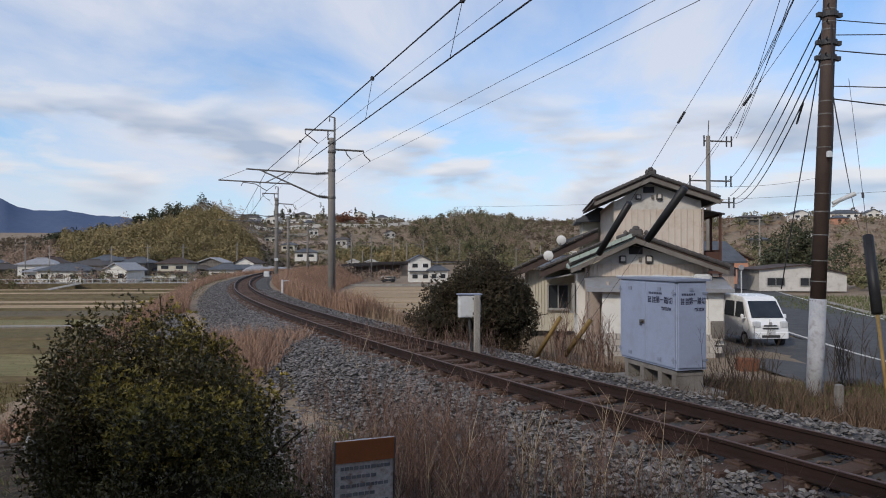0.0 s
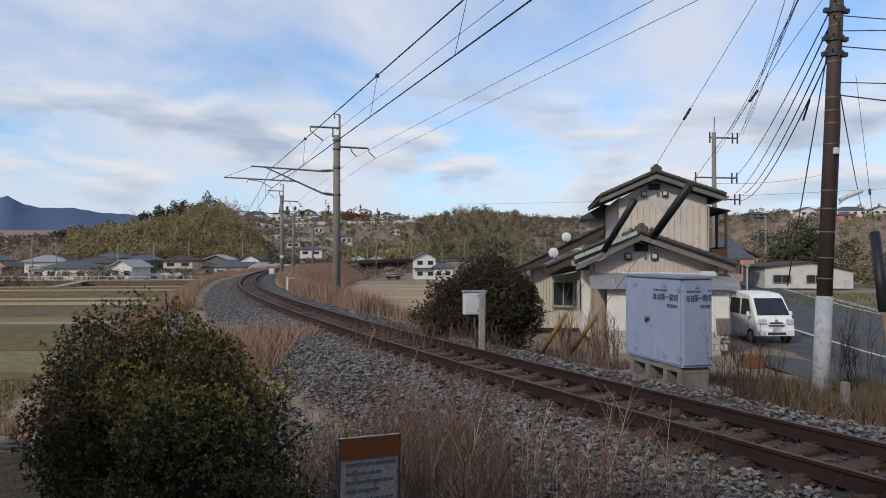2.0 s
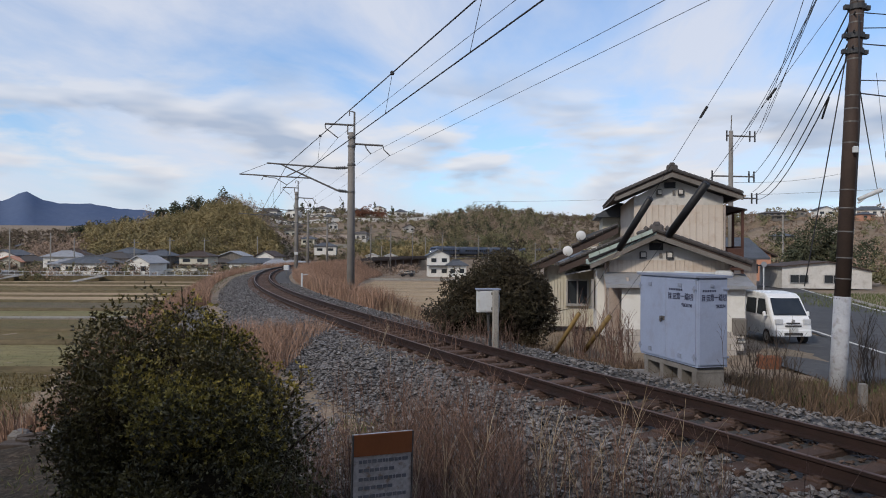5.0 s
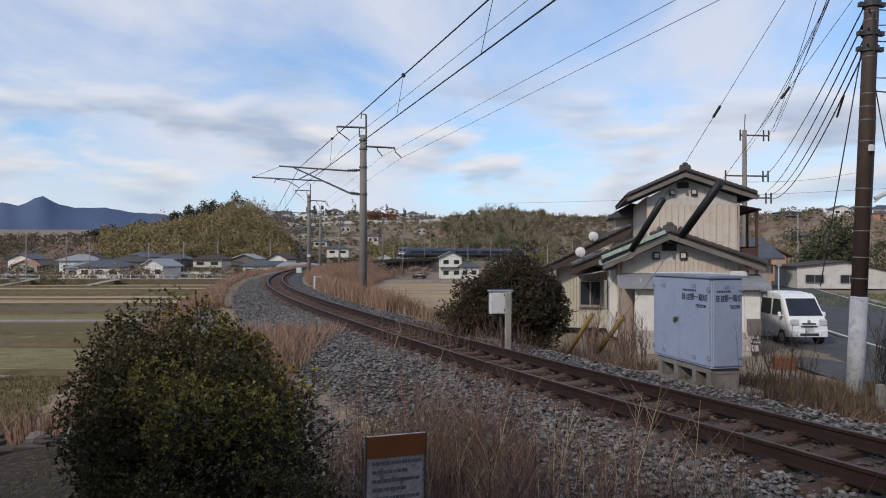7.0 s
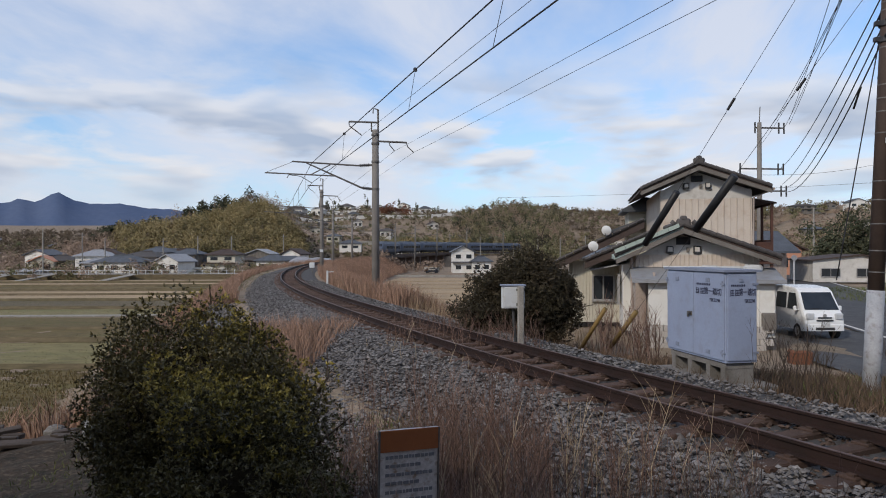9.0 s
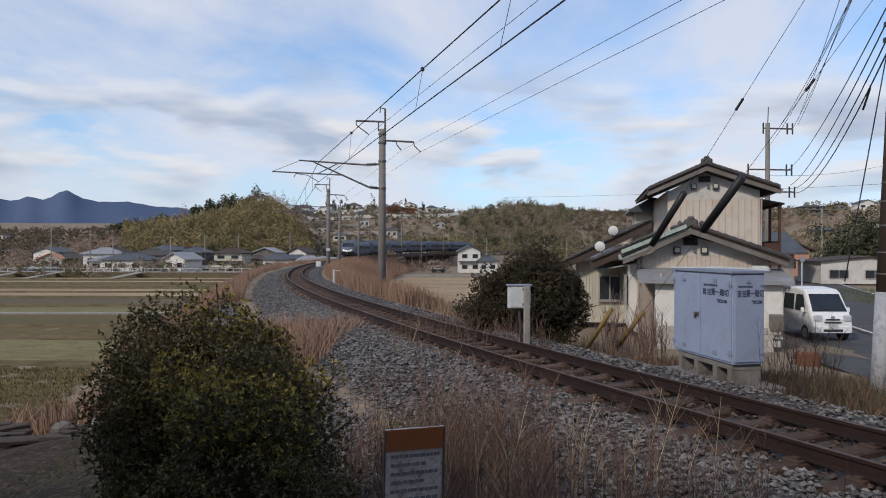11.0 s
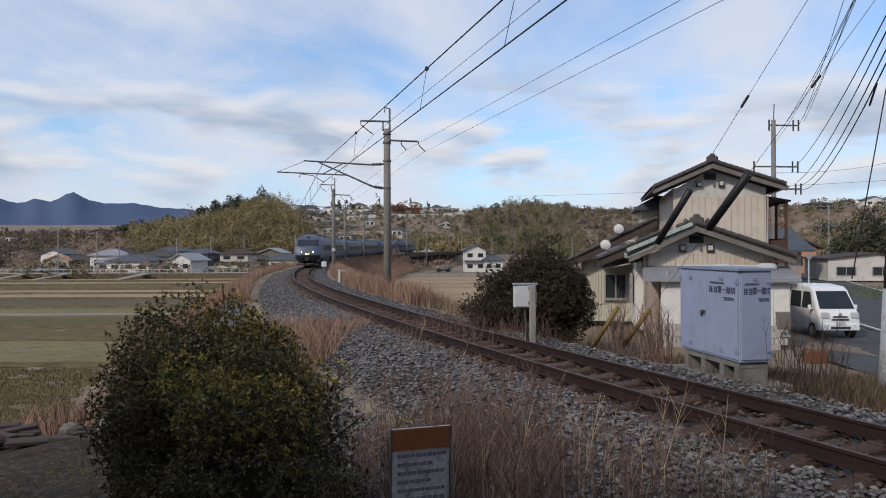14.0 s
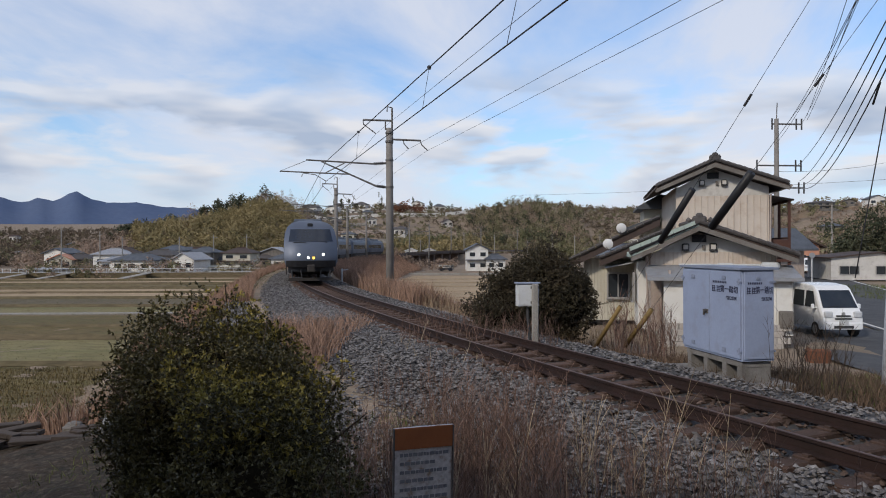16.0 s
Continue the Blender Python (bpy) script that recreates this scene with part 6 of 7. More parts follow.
weeds("bare_shrub", "leafless dark twigs beside the relay cabinet", scatter(7, 34, lambda r: (r.uniform(4.1, 5.1), r.uniform(10.4, 11.1))), 0.7, 1.35, 0.007, 10, M_BARK, 27, 0.35)
weeds("dead_weeds", "tangled brown weeds along the far side of the track", scatter(8, 560, lambda r: (r.uniform(4.6, 9.5), r.uniform(9.4, 13.6))), 0.15, 0.6, 0.0045, 7, M_BROWNGRASS, 28, 0.4)
weeds("dead_weeds", "tangled brown weeds along the far side of the track", scatter(9, 420, lambda r: (r.uniform(-2.2, 1.2), r.uniform(14.6, 19.0))), 0.3, 0.95, 0.006, 6, M_WEED, 29, 0.4)
weeds("bare_shrub", "leafless twiggy shrub beside the lot", scatter(10, 26, lambda r: (r.uniform(8.6, 9.6), r.uniform(15.2, 16.2))), 1.0, 1.9, 0.009, 12, M_BARK, 30, 0.35)


def blades(name, label, n, seed, fn, h0, h1, width, material, bend=0.35):
    """Grass as single bent blades."""
    rng = np.random.default_rng(seed)
    x, y = fn(rng, n)
    z = ground_z(x, y) - 0.04
    h = rng.uniform(h0, h1, n)
    a = rng.uniform(0, 6.283, n)
    w = width * rng.uniform(0.6, 1.4, n)
    bx, by = rng.normal(size=n) * h * bend, rng.normal(size=n) * h * bend
    cx, cy = np.cos(a) * w, np.sin(a) * w
    v = np.stack([np.stack([x - cx, y - cy, z], -1), np.stack([x + cx, y + cy, z], -1), np.stack([x + bx * 0.35 + cx * 0.7, y + by * 0.35 + cy * 0.7, z + h * 0.6], -1),
                  np.stack([x + bx * 0.35 - cx * 0.7, y + by * 0.35 - cy * 0.7, z + h * 0.6], -1), np.stack([x + bx, y + by, z + h], -1)], 1).reshape(-1, 3)
    i = np.arange(n)[:, None] * 5
    f = np.concatenate([i + np.array([[0, 1, 2]]), i + np.array([[0, 2, 3]]), i + np.array([[3, 2, 4]])])
    me = cloud_mesh(name, v, f, material)
    return tagged(new(name, me), label, "grass", kind="stuff")


def band(s0, s1, o0, o1, power=1.0):
    def fn(rng, n):
        s = s0 + (s1 - s0) * rng.random(n) ** power
        o = rng.uniform(o0, o1, n)
        th = np.interp(s, S_LINE, LINE_TH)
        return np.interp(s, S_LINE, LINE_X) + np.cos(th) * o, np.interp(s, S_LINE, LINE_Y) + np.sin(th) * o
    return fn


def patch(x0, x1, y0, y1):
    return lambda rng, n: (rng.uniform(x0, x1, n), rng.uniform(y0, y1, n))


blades("dry_grass", "tall russet dry grass on the inner embankment", 110000, 31, band(16, 165, 2.6, 9.5, 1.3), 0.35, 1.2, 0.010, M_DRYGRASS, 0.25)
blades("dry_grass", "tall russet dry grass on the outer embankment", 72000, 32, band(22, 130, -9.0, -3.3, 1.3), 0.25, 1.0, 0.010, M_DRYGRASS, 0.25)
blades("dry_grass", "low brown grass beside the ballast shoulder", 9000, 48, band(8, 23, -9.0, -4.3), 0.06, 0.28, 0.006, M_BROWNGRASS)
blades("straw_grass", "pale straw-coloured reeds beside the track", 7000, 33, band(6, 40, 2.7, 7.0), 0.2, 0.75, 0.008, M_STRAWGRASS, 0.25)
blades("dry_grass", "dry brown grass round the house plot", 14000, 34, patch(3.5, 11.0, 9.2, 16.5), 0.12, 0.42, 0.010, M_BROWNGRASS)
blades("green_grass", "short green grass in the weeds", 11000, 35, patch(5.2, 10.0, 11.0, 16.5), 0.08, 0.3, 0.012, M_GREENGRASS)
blades("dry_grass", "short brown grass in front of the house", 7000, 36, patch(0.5, 6.5, 13.4, 20.0), 0.05, 0.2, 0.008, M_BROWNGRASS)
blades("green_grass", "short green grass beside the shrub", 6000, 37, patch(-4.6, -0.8, 2.2, 9.8), 0.05, 0.16, 0.007, M_GREENGRASS)
blades("dry_grass", "dry brown grass down the bank", 30000, 38, patch(-14.0, -3.5, 8.9, 19.0), 0.2, 0.75, 0.008, M_DRYGRASS)
blades("dry_grass", "thin dry grass at the ballast edge", 4000, 39, patch(-1.6, 0.2, 2.4, 8.5), 0.1, 0.4, 0.004, M_BROWNGRASS)
def field_tufts(rng, n):
    y = 21 + 60 * rng.random(n) ** 1.6
    x = -60 * rng.random(n) - 6 - y * 0.12
    c, d = math.cos(radians(4.7)), math.sin(radians(4.7))
    return x * c - y * d, x * d + y * c


blades("cut_straw", "short olive-brown tufts over the fields", 42000, 43, field_tufts, 0.05, 0.16, 0.016, M_OLIVESTRAW, 0.6)
blades("green_grass", "short green tufts over the fields", 38000, 44, field_tufts, 0.05, 0.15, 0.016, M_GREENGRASS, 0.6)
blades("leaf_litter", "brown leaf litter and dead stems on the bank", 9000, 45, patch(-9.5, -2.4, 2.5, 8.3), 0.01, 0.06, 0.012, M_BROWNGRASS, 2.0)
blades("green_grass", "thin moss and grass tufts on the damp bank", 5000, 47, patch(-9.5, -2.4, 4.0, 8.3), 0.02, 0.07, 0.008, M_GREENGRASS, 0.8)
blades("green_grass", "green grass at the foot of the shrub", 4000, 46, patch(-1.4, -0.35, 2.3, 4.0), 0.1, 0.4, 0.005, M_GREENGRASS, 0.4)
blades("green_grass", "green grass verge across the road", 14000, 40, patch(23.2, 40, 26, 62), 0.1, 0.35, 0.02, M_GREENGRASS)


# ---- fields ----
FIELD = pose(0, 0, 0, 0, 0, 4.7)


def field_sheet(y0, y1, x0, x1, z, material, label, n=24, wob=0.5, seed=0):
    """One field strip with a slightly uneven edge."""
    rng = random.Random(seed)
    m = Mesh()
    xs = [x0 + (x1 - x0) * i / n for i in range(n + 1)]
    e0 = [y0 + rng.uniform(0, wob) for _ in xs]
    e1 = [y1 - rng.uniform(0, wob) for _ in xs]
    for i in range(n):
        m.face([(xs[i], e0[i], z), (xs[i + 1], e0[i + 1], z), (xs[i + 1], e1[i + 1], z), (xs[i], e1[i], z)])
    return solo("field", m, material, label, "field", kind="structure", m=FIELD)


for i, (y0, y1, material, label) in enumerate((
        (20.0, 34.5, M_STUBBLE, "olive-brown stubble field"), (35.0, 44.5, M_GREENFIELD, "pale green winter field"), (45.2, 61.0, M_STUBBLE, "dry stubble field"),
        (63.2, 69.5, M_GREENFIELD, "dull green field strip"), (70.0, 81.0, M_DARKFIELD, "dark ploughed field strip"), (81.8, 100.0, M_STRAW, "pale straw field strip"),
        (101.5, 112.0, M_STUBBLE, "dry stubble field"), (113.0, 138.0, M_STRAW, "pale straw field strip"))):
    field_sheet(y0, y1, -190, -6 - y0 * 0.08, -3.97, material, label, seed=i)
bunds = Mesh()
rngb = random.Random(4)
for y, r in ((34.8, 0.26), (44.9, 0.34), (52.0, 0.2), (69.8, 0.3), (81.4, 0.3), (91.0, 0.3), (100.7, 0.4), (112.5, 0.4), (125.0, 0.4)):
    bunds.tube([(-190 + k * 6, y + rngb.uniform(-0.25, 0.25), -3.98) for k in range(31)], r, 5)
solo("field_bund", bunds, M_DARKFIELD, "low dark earth bund between fields", "bund", kind="structure", m=FIELD)
solo("field_path", Mesh().box((-98, 62.1, -3.93), (180, 0.9, 0.1)), M_CONCRETE, "pale concrete farm path", "path", kind="structure", m=FIELD)
solo("retaining_wall", Mesh().box((-110, 139.2, -3.5), (160, 0.6, 1.1)), M_DARKFIELD, "low dark retaining wall below the village", "wall", kind="structure", m=FIELD)
solo("village_road", Mesh().box((-110, 143, -3.0), (160, 7, 0.1)), M_CONCRETE, "pale concrete village road", "road", kind="structure", m=FIELD)
for k, x in enumerate((-78, -62, -86)):
    ramp = Mesh().prism([(-1.2, 0), (1.2, 0), (1.2, 0.1), (-1.2, 0.1)], 0, 6.0, m=pose(x, 133.4, -3.95, 9, 0, -35))
    tagged(solo("field_ramp", ramp, M_CONCRETE, "pale concrete ramp down to the fields", "ramp", m=FIELD), kind="structure")
fence = Mesh()
for k in range(90):
    fence.box((-170 + k * 1.6, 139.3, -2.5), (0.08, 0.08, 0.9))
fence.box((-100, 139.3, -2.15), (150, 0.05, 0.06))
solo("guard_fence", fence, M_JBOX, "low pale guard fence along the village road", "fence", kind="structure", m=FIELD)


def stubble_rows():
    """Cut straw in planted rows on the nearest field."""
    rng = np.random.default_rng(51)
    n = 26000
    row = rng.integers(0, 46, n)
    t = rng.random(n)
    x = -38 + 30 * t
    y = 21 + row * 0.30 + rng.normal(size=n) * 0.03
    c, s = math.cos(radians(4.7 + 9)), math.sin(radians(4.7 + 9))
    px, py = x * c - y * s * 0.2, x * s * 0.3 + y * c
    h = rng.uniform(0.05, 0.16, n)
    w = 0.02
    a = rng.uniform(0, 6.28, n)
    z = np.full(n, -3.97)
    v = np.stack([np.stack([px - np.cos(a) * w, py - np.sin(a) * w, z], -1), np.stack([px + np.cos(a) * w, py + np.sin(a) * w, z], -1), np.stack([px + rng.normal(size=n) * 0.04, py, z + h], -1)], 1).reshape(-1, 3)
    f = np.arange(n * 3).reshape(-1, 3)
    tagged(new("rice_stubble", cloud_mesh("rice_stubble", v, f, M_OLIVESTRAW)), "rows of cut straw stubble on the field", "stubble", kind="stuff")


stubble_rows()
inner = Mesh()
for i in range(12):
    inner.box((-7.5 + 0.25 * i, 78 + i * 5.6, -3.99), (26, 5.0, 0.06 + 0.05 * (i % 2)))
solo("field", inner, M_STRAW, "straw-covered field inside the bend of the line", "field", kind="structure")
solo("lower_road", Mesh().box((-4, 152, -4.02), (44, 5, 0.12)).box((-4, 149, -3.9), (44, 0.4, 0.5)), M_CONCRETE, "pale lane under the viaduct", "road", kind="structure")


# ---- village and hill houses ----
def far_house(x, y, z, w, d, hw, hr, yaw, wall, roof, hip, floors, label, group):
    w, d = w * 0.84, d * 0.85
    if group == V:
        hw, hr = hw * 0.82, hr * 0.85
    elif group == P:
        w, hw, hr = w * 0.85, hw * 0.85, hr * 0.85
    e = thing("house", label, "house", pose(x, y, z, 0, 0, yaw), group)
    part("wall", Mesh().box((0, 0, hw / 2 - 0.4), (w, d, hw + 0.8)), wall, e)
    o = 0.55
    rm = Mesh()
    if hip:
        k = min(d / 2 + o, w * 0.42)
        v = [(-w / 2 - o, -d / 2 - o, hw), (w / 2 + o, -d / 2 - o, hw), (w / 2 + o, d / 2 + o, hw), (-w / 2 - o, d / 2 + o, hw), (-w / 2 - o + k, 0, hw + hr), (w / 2 + o - k, 0, hw + hr)]
        rm.add(v, [(0, 1, 5, 4), (1, 2, 5), (2, 3, 4, 5), (3, 0, 4), (3, 2, 1, 0)])
        rm.add([(p[0], p[1], p[2] - 0.18) for p in v[:4]] + v[:4], [(0, 1, 5, 4), (1, 2, 6, 5), (2, 3, 7, 6), (3, 0, 4, 7), (3, 2, 1, 0)])
        rm.box((0, 0, hw + hr + 0.06), (max(w + 2 * o - 2 * k, 0.4), 0.3, 0.22))
    else:
        rm.prism([(-w / 2 - o, hw - 0.12), (0, hw + hr), (w / 2 + o, hw - 0.12), (w / 2 + o, hw - 0.32), (0, hw + hr - 0.2), (-w / 2 - o, hw - 0.32)], -d / 2 - o, d / 2 + o)
        part("gable", Mesh().prism([(-w / 2, hw - 0.1), (w / 2, hw - 0.1), (0, hw + hr - 0.25)], -d / 2, d / 2), wall, e)
    part("roof", rm, roof, e)
    for fl in range(floors):
        zc = hw * (fl + 0.52) / floors
        n = max(2, int(w / 3.2))
        for i in range(n):
            xx = -w / 2 + w * (i + 0.5) / n
            part("window", Mesh().box((xx, -d / 2 - 0.03, zc), (w / n * 0.5, 0.08, hw / floors * 0.36)), M_GLASSDARK, e)
        if fl and floors > 1:
            part("eave", Mesh().prism([(-w / 2 - 0.5, 0), (w / 2 + 0.5, 0), (w / 2 + 0.3, 0.25), (-w / 2 - 0.3, 0.25)], -d / 2 - 0.9, -d / 2, m=pose(0, 0, hw * fl / floors - 0.1)), roof, e)
    return e


V = "village houses at the foot of the hill"
for row in ((-79.5, 148.0, 12.5, 3.1, 1.7, 1, M_WHITEWALL, M_TILEBLUE, 1), (-93.5, 162, 9.5, 4.6, 1.6, 1, M_WHITEWALL, M_AWNING, 1), (-80.5, 160, 11, 4.3, 1.5, 1, M_RUSTWALL, M_TILE, 1),
            (-80.5, 167, 8.0, 5.6, 1.5, 1, M_WHITEWALL, M_TILEBLUE, 2), (-67.5, 147.5, 6.2, 3.4, 1.7, 0, M_WHITEWALL, M_AWNING, 1), (-71.0, 163, 6.5, 5.0, 1.5, 1, M_BARGE, M_TILEBLUE, 2),
            (-61.5, 161, 8.0, 4.9, 1.4, 1, M_CREAMWALL, M_ROOFBROWN, 2)):
    x, y, w, hw, hr, hip, wall, roof, floors = row
    far_house(x, y, -3.2, w, 7.0, hw, hr, random.Random(int(x)).uniform(-14, 12), wall, roof, hip, floors, "village house with pale walls and a tiled roof", V)
for row in ((-49.0, 158, 7.5, 3.2, 1.6, 1, M_WHITEWALL, M_TILEBLUE, 1), (-49.0, 176, 6.0, 5.0, 1.6, 0, M_WHITEWALL, M_ROOFBROWN, 2), (-106, 162, 6.5, 3.2, 1.5, 0, M_CREAMWALL, M_BRICKRED, 1),
            (-98, 143, 9.0, 0.9, 0.3, 1, M_WHITEWALL, M_AWNING, 1), (-63, 152, 12.0, 1.2, 0.2, 1, M_CREAMWALL, M_CREAMWALL, 1), (-74.5, 150, 5.0, 2.6, 1.0, 0, M_RUSTWALL, M_TILE, 1), (-86, 150, 7.0, 2.8, 1.2, 1, M_WHITEWALL, M_AWNING, 1), (-45.5, 186, 9.0, 3.0, 0.5, 1, M_BRICKRED, M_AWNING, 1)):
    x, y, w, hw, hr, hip, wall, roof, floors = row
    far_house(x, y, -3.2, w, 6.0, hw, hr, random.Random(int(x)).uniform(-14, 12), wall, roof, hip, floors, "low village house with pale walls and a tiled roof", V)
far_house(-6.0, 175, -4.0, 6.2, 6.0, 6.6, 1.7, 8, M_WHITEWALL, M_TILEBLUE, 0, 2, "white two-storey house with a grey tiled roof by the viaduct", V)
far_house(-1.4, 173, -4.0, 5.4, 5.0, 3.6, 1.4, 8, M_WHITEWALL, M_TILEBLUE, 1, 1, "low white annexe with a tiled roof by the viaduct", V)
for x, y in ((-31.8, 246), (-25.5, 248)):
    far_house(x, y, -0.9, 4.6, 4.5, 2.2, 1.0, 5, M_WHITEWALL, M_JBOX, 0, 1, "small white shed with a pale roof behind the viaduct", V)
far_house(-59, 300, 1.5, 11, 7, 3.8, 1.8, 6, M_WHITEWALL, M_TILEBLUE, 1, 1, "house with a grey hipped roof below the plateau", V)
far_house(14.5, 58, -1.6, 5.2, 6.0, 2.6, 1.2, 6, M_WHITEWALL, M_JBOX, 0, 1, "white shed with a rounded pale roof behind the house", V)
far_house(20, 105, -1.8, 12, 7, 3.0, 1.9, 4, M_BARGE, M_TILEBLUE, 1, 1, "grey tiled farmhouse behind the house plot", V)

P = "houses on the plateau skyline"
for row in ((-128.7, 462, 12, 4.0, 1.8, 1, M_BARGE, M_TILE, 1), (-112, 477, 9, 6.0, 1.8, 1, M_WHITEWALL, M_TILE, 2), (-95, 470, 13, 5.0, 2.2, 1, M_WHITEWALL, M_TILE, 2), (-84.5, 483, 9, 6.0, 0.4, 1, M_WHITEWALL, M_WHITEWALL, 2),
            (-73.6, 484, 6, 5.0, 1.5, 0, M_WHITEWALL, M_TILE, 2), (-55.5, 467, 10, 6.0, 2.0, 0, M_WHITEWALL, M_TILE, 2), (-41.5, 468, 11, 4.6, 1.9, 1, M_WHITEWALL, M_TILEBLUE, 1), (49.7, 517, 6.6, 9.0, 1.6, 0, M_WHITEWALL, M_WHITEWALL, 3)):
    x, y, w, hw, hr, hip, wall, roof, floors = row
    far_house(x, y, ground_at(x, y), w, 8.0, hw, hr, random.Random(int(y)).uniform(-15, 15), wall, roof, hip, floors, "white hillside house with a dark roof", P)
for row in ((72, 515, 9, 3.4, 1.9, 0, M_WHITEWALL, M_TILEBLUE, 1), (-104, 427, 10, 4.4, 1.4, 0, M_WHITEWALL, M_JBOX, 1), (-112, 405, 8, 3.0, 1.0, 1, M_BARGE, M_TILEBLUE, 1), (173.6, 393, 20, 4.6, 1.0, 1, M_BARGE, M_TILE, 2),
            (189, 397, 8, 3.0, 1.4, 0, M_BARGE, M_ROOFBROWN, 1), (196, 383, 13, 4.2, 2.2, 0, M_WHITEWALL, M_TILEBLUE, 1), (214.7, 373, 20, 3.6, 2.2, 1, M_WHITEWALL, M_TILEBLUE, 1), (231, 375, 10, 3.6, 2.0, 0, M_WHITEWALL, M_TILEBLUE, 1)):
    x, y, w, hw, hr, hip, wall, roof, floors = row
    far_house(x, y, ground_at(x, y), w, 8.0, hw, hr, random.Random(int(y)).uniform(-15, 15), wall, roof, hip, floors, "pale hillside house with a tiled roof", P)
for row in ((-66, 452, 9, 3.6, 1.2, 1, M_BARGE, M_TILEBLUE, 1), (-120, 440, 11, 3.4, 1.4, 1, M_WHITEWALL, M_TILE, 1), (-30, 474, 8, 3.4, 1.4, 0, M_WHITEWALL, M_TILEBLUE, 1), (96, 508, 10, 3.4, 1.5, 0, M_WHITEWALL, M_TILE, 1), (120, 500, 9, 3.4, 1.4, 1, M_BARGE, M_TILE, 1), (205, 360, 11, 3.2, 1.5, 1, M_BRICKRED, M_TILEBLUE, 1), (150, 330, 12, 3.0, 1.6, 1, M_BARGE, M_TILEBLUE, 1), (178, 330, 10, 3.0, 1.6, 1, M_WHITEWALL, M_ROOFBROWN, 1), (-75, 340, 9, 3.6, 1.4, 1, M_CREAMWALL, M_TILEBLUE, 1)):
    x, y, w, hw, hr, hip, wall, roof, floors = row
    far_house(x, y, ground_at(x, y), w, 7.0, hw, hr, random.Random(int(y)).uniform(-15, 15), wall, roof, hip, floors, "small hillside house with a tiled roof", P)
for i in range(16):
    rv = random.Random(100 + i)
    x, y = -108 + i * 4.3 + rv.uniform(-1.5, 1.5), 152 + rv.uniform(0, 30) + (i % 3) * 6
    far_house(x, y, -3.2, rv.uniform(6, 9), 6.0, rv.choice((2.8, 3.2, 5.0)), rv.uniform(1.2, 1.8), rv.uniform(-30, 30), rv.choice((M_WHITEWALL, M_BARGE, M_WHITEWALL, M_PLASTER)), rv.choice((M_TILEBLUE, M_TILE, M_AWNING, M_ROOFBROWN)), i % 2, 1, "village house with pale walls and a tiled roof", V)
for i in range(8):
    rv = random.Random(300 + i)
    b, r = radians(rv.uniform(-15.5, -4)), rv.uniform(320, 440)
    x, y = r * math.sin(b), r * math.cos(b)
    far_house(x, y, ground_at(x, y), rv.uniform(6, 9), 6.0, rv.choice((2.6, 3.0, 4.6)), rv.uniform(1.3, 1.9), rv.uniform(-30, 30), rv.choice((M_WHITEWALL, M_BARGE, M_CREAMWALL, M_PLASTER)), rv.choice((M_TILEBLUE, M_TILE, M_AWNING, M_ROOFBROWN)), i % 2, 1, "small hillside house with a tiled roof", P)
for i in range(11):
    rv = random.Random(500 + i)
    b, r = radians(rv.uniform(-38, -27)), rv.uniform(300, 640)
    x, y = r * math.sin(b), r * math.cos(b)
    far_house(x, y, ground_at(x, y), rv.uniform(7, 10), 6.0, rv.choice((2.8, 3.2, 4.6)), rv.uniform(1.2, 1.7), rv.uniform(-30, 30), rv.choice((M_WHITEWALL, M_BARGE, M_PLASTER)), rv.choice((M_TILEBLUE, M_AWNING, M_ROOFBROWN)), i % 2, 1, "small pale house on the far slope", P)
temple = far_house(-158, 316, ground_at(-158, 316) + 3, 12, 8, 2.6, 3.2, -10, M_BARGE, M_AWNING, 1, 1, "large grey tiled roof among trees on the hill", P)


def hill_strip(b0, b1, r, h, width, material, label):
    """A wall or road band that follows the hillside at one distance."""
    m = Mesh()
    n = 24
    rows = []
    for i in range(n + 1):
        b = radians(b0 + (b1 - b0) * i / n)
        rr = r if isinstance(r, (int, float)) else r[0] + (r[1] - r[0]) * i / n
        x, y = rr * math.sin(b), rr * math.cos(b)
        z = ground_at(x, y)
        rows.append(((x, y, z - 1), (x, y, z + h), (x * (1 + width / rr), y * (1 + width / rr), z + h)))
    for a, c in zip(rows[:-1], rows[1:]):
        m.face([a[0], c[0], c[1], a[1]])
        m.face([a[1], c[1], c[2], a[2]])
    return solo("terrace_wall", m, material, label, "wall", kind="structure")


hill_strip(-15.5, -6.0, (405, 420), 2.0, 6, M_WHITEWALL, "pale concrete road wall across the hillside")
hill_strip(-6.0, -2.0, (420, 436), 2.0, 6, M_WHITEWALL, "pale concrete road wall across the hillside")
hill_strip(-14.0, -10.5, 440, 2.2, 5, M_WHITEWALL, "white terrace wall on the hillside")
hill_strip(-15.0, -9.0, 362, 2.2, 4, M_RUSTWALL, "brown terrace wall on the hillside")
hill_strip(3.5, 12.0, 470, 2.0, 5, M_CONCRETE, "pale terrace wall on the hillside")
hill_strip(-15.5, -11, 385, 1.8, 5, M_CONCRETE, "grey terrace wall on the hillside")
hill_strip(-13, -8, 340, 1.8, 5, M_CONCRETE, "grey terrace wall on the hillside")
hill_strip(-9.5, -4.5, 452, 1.8, 5, M_PLASTER, "grey terrace wall on the hillside")
hill_strip(22.0, 30.0, 300, 1.8, 5, M_CONCRETE, "grey retaining wall on the slope")
hill_strip(8.5, 16.0, 330, 3.5, 8, M_PLASTER, "grey retaining wall on the slope")


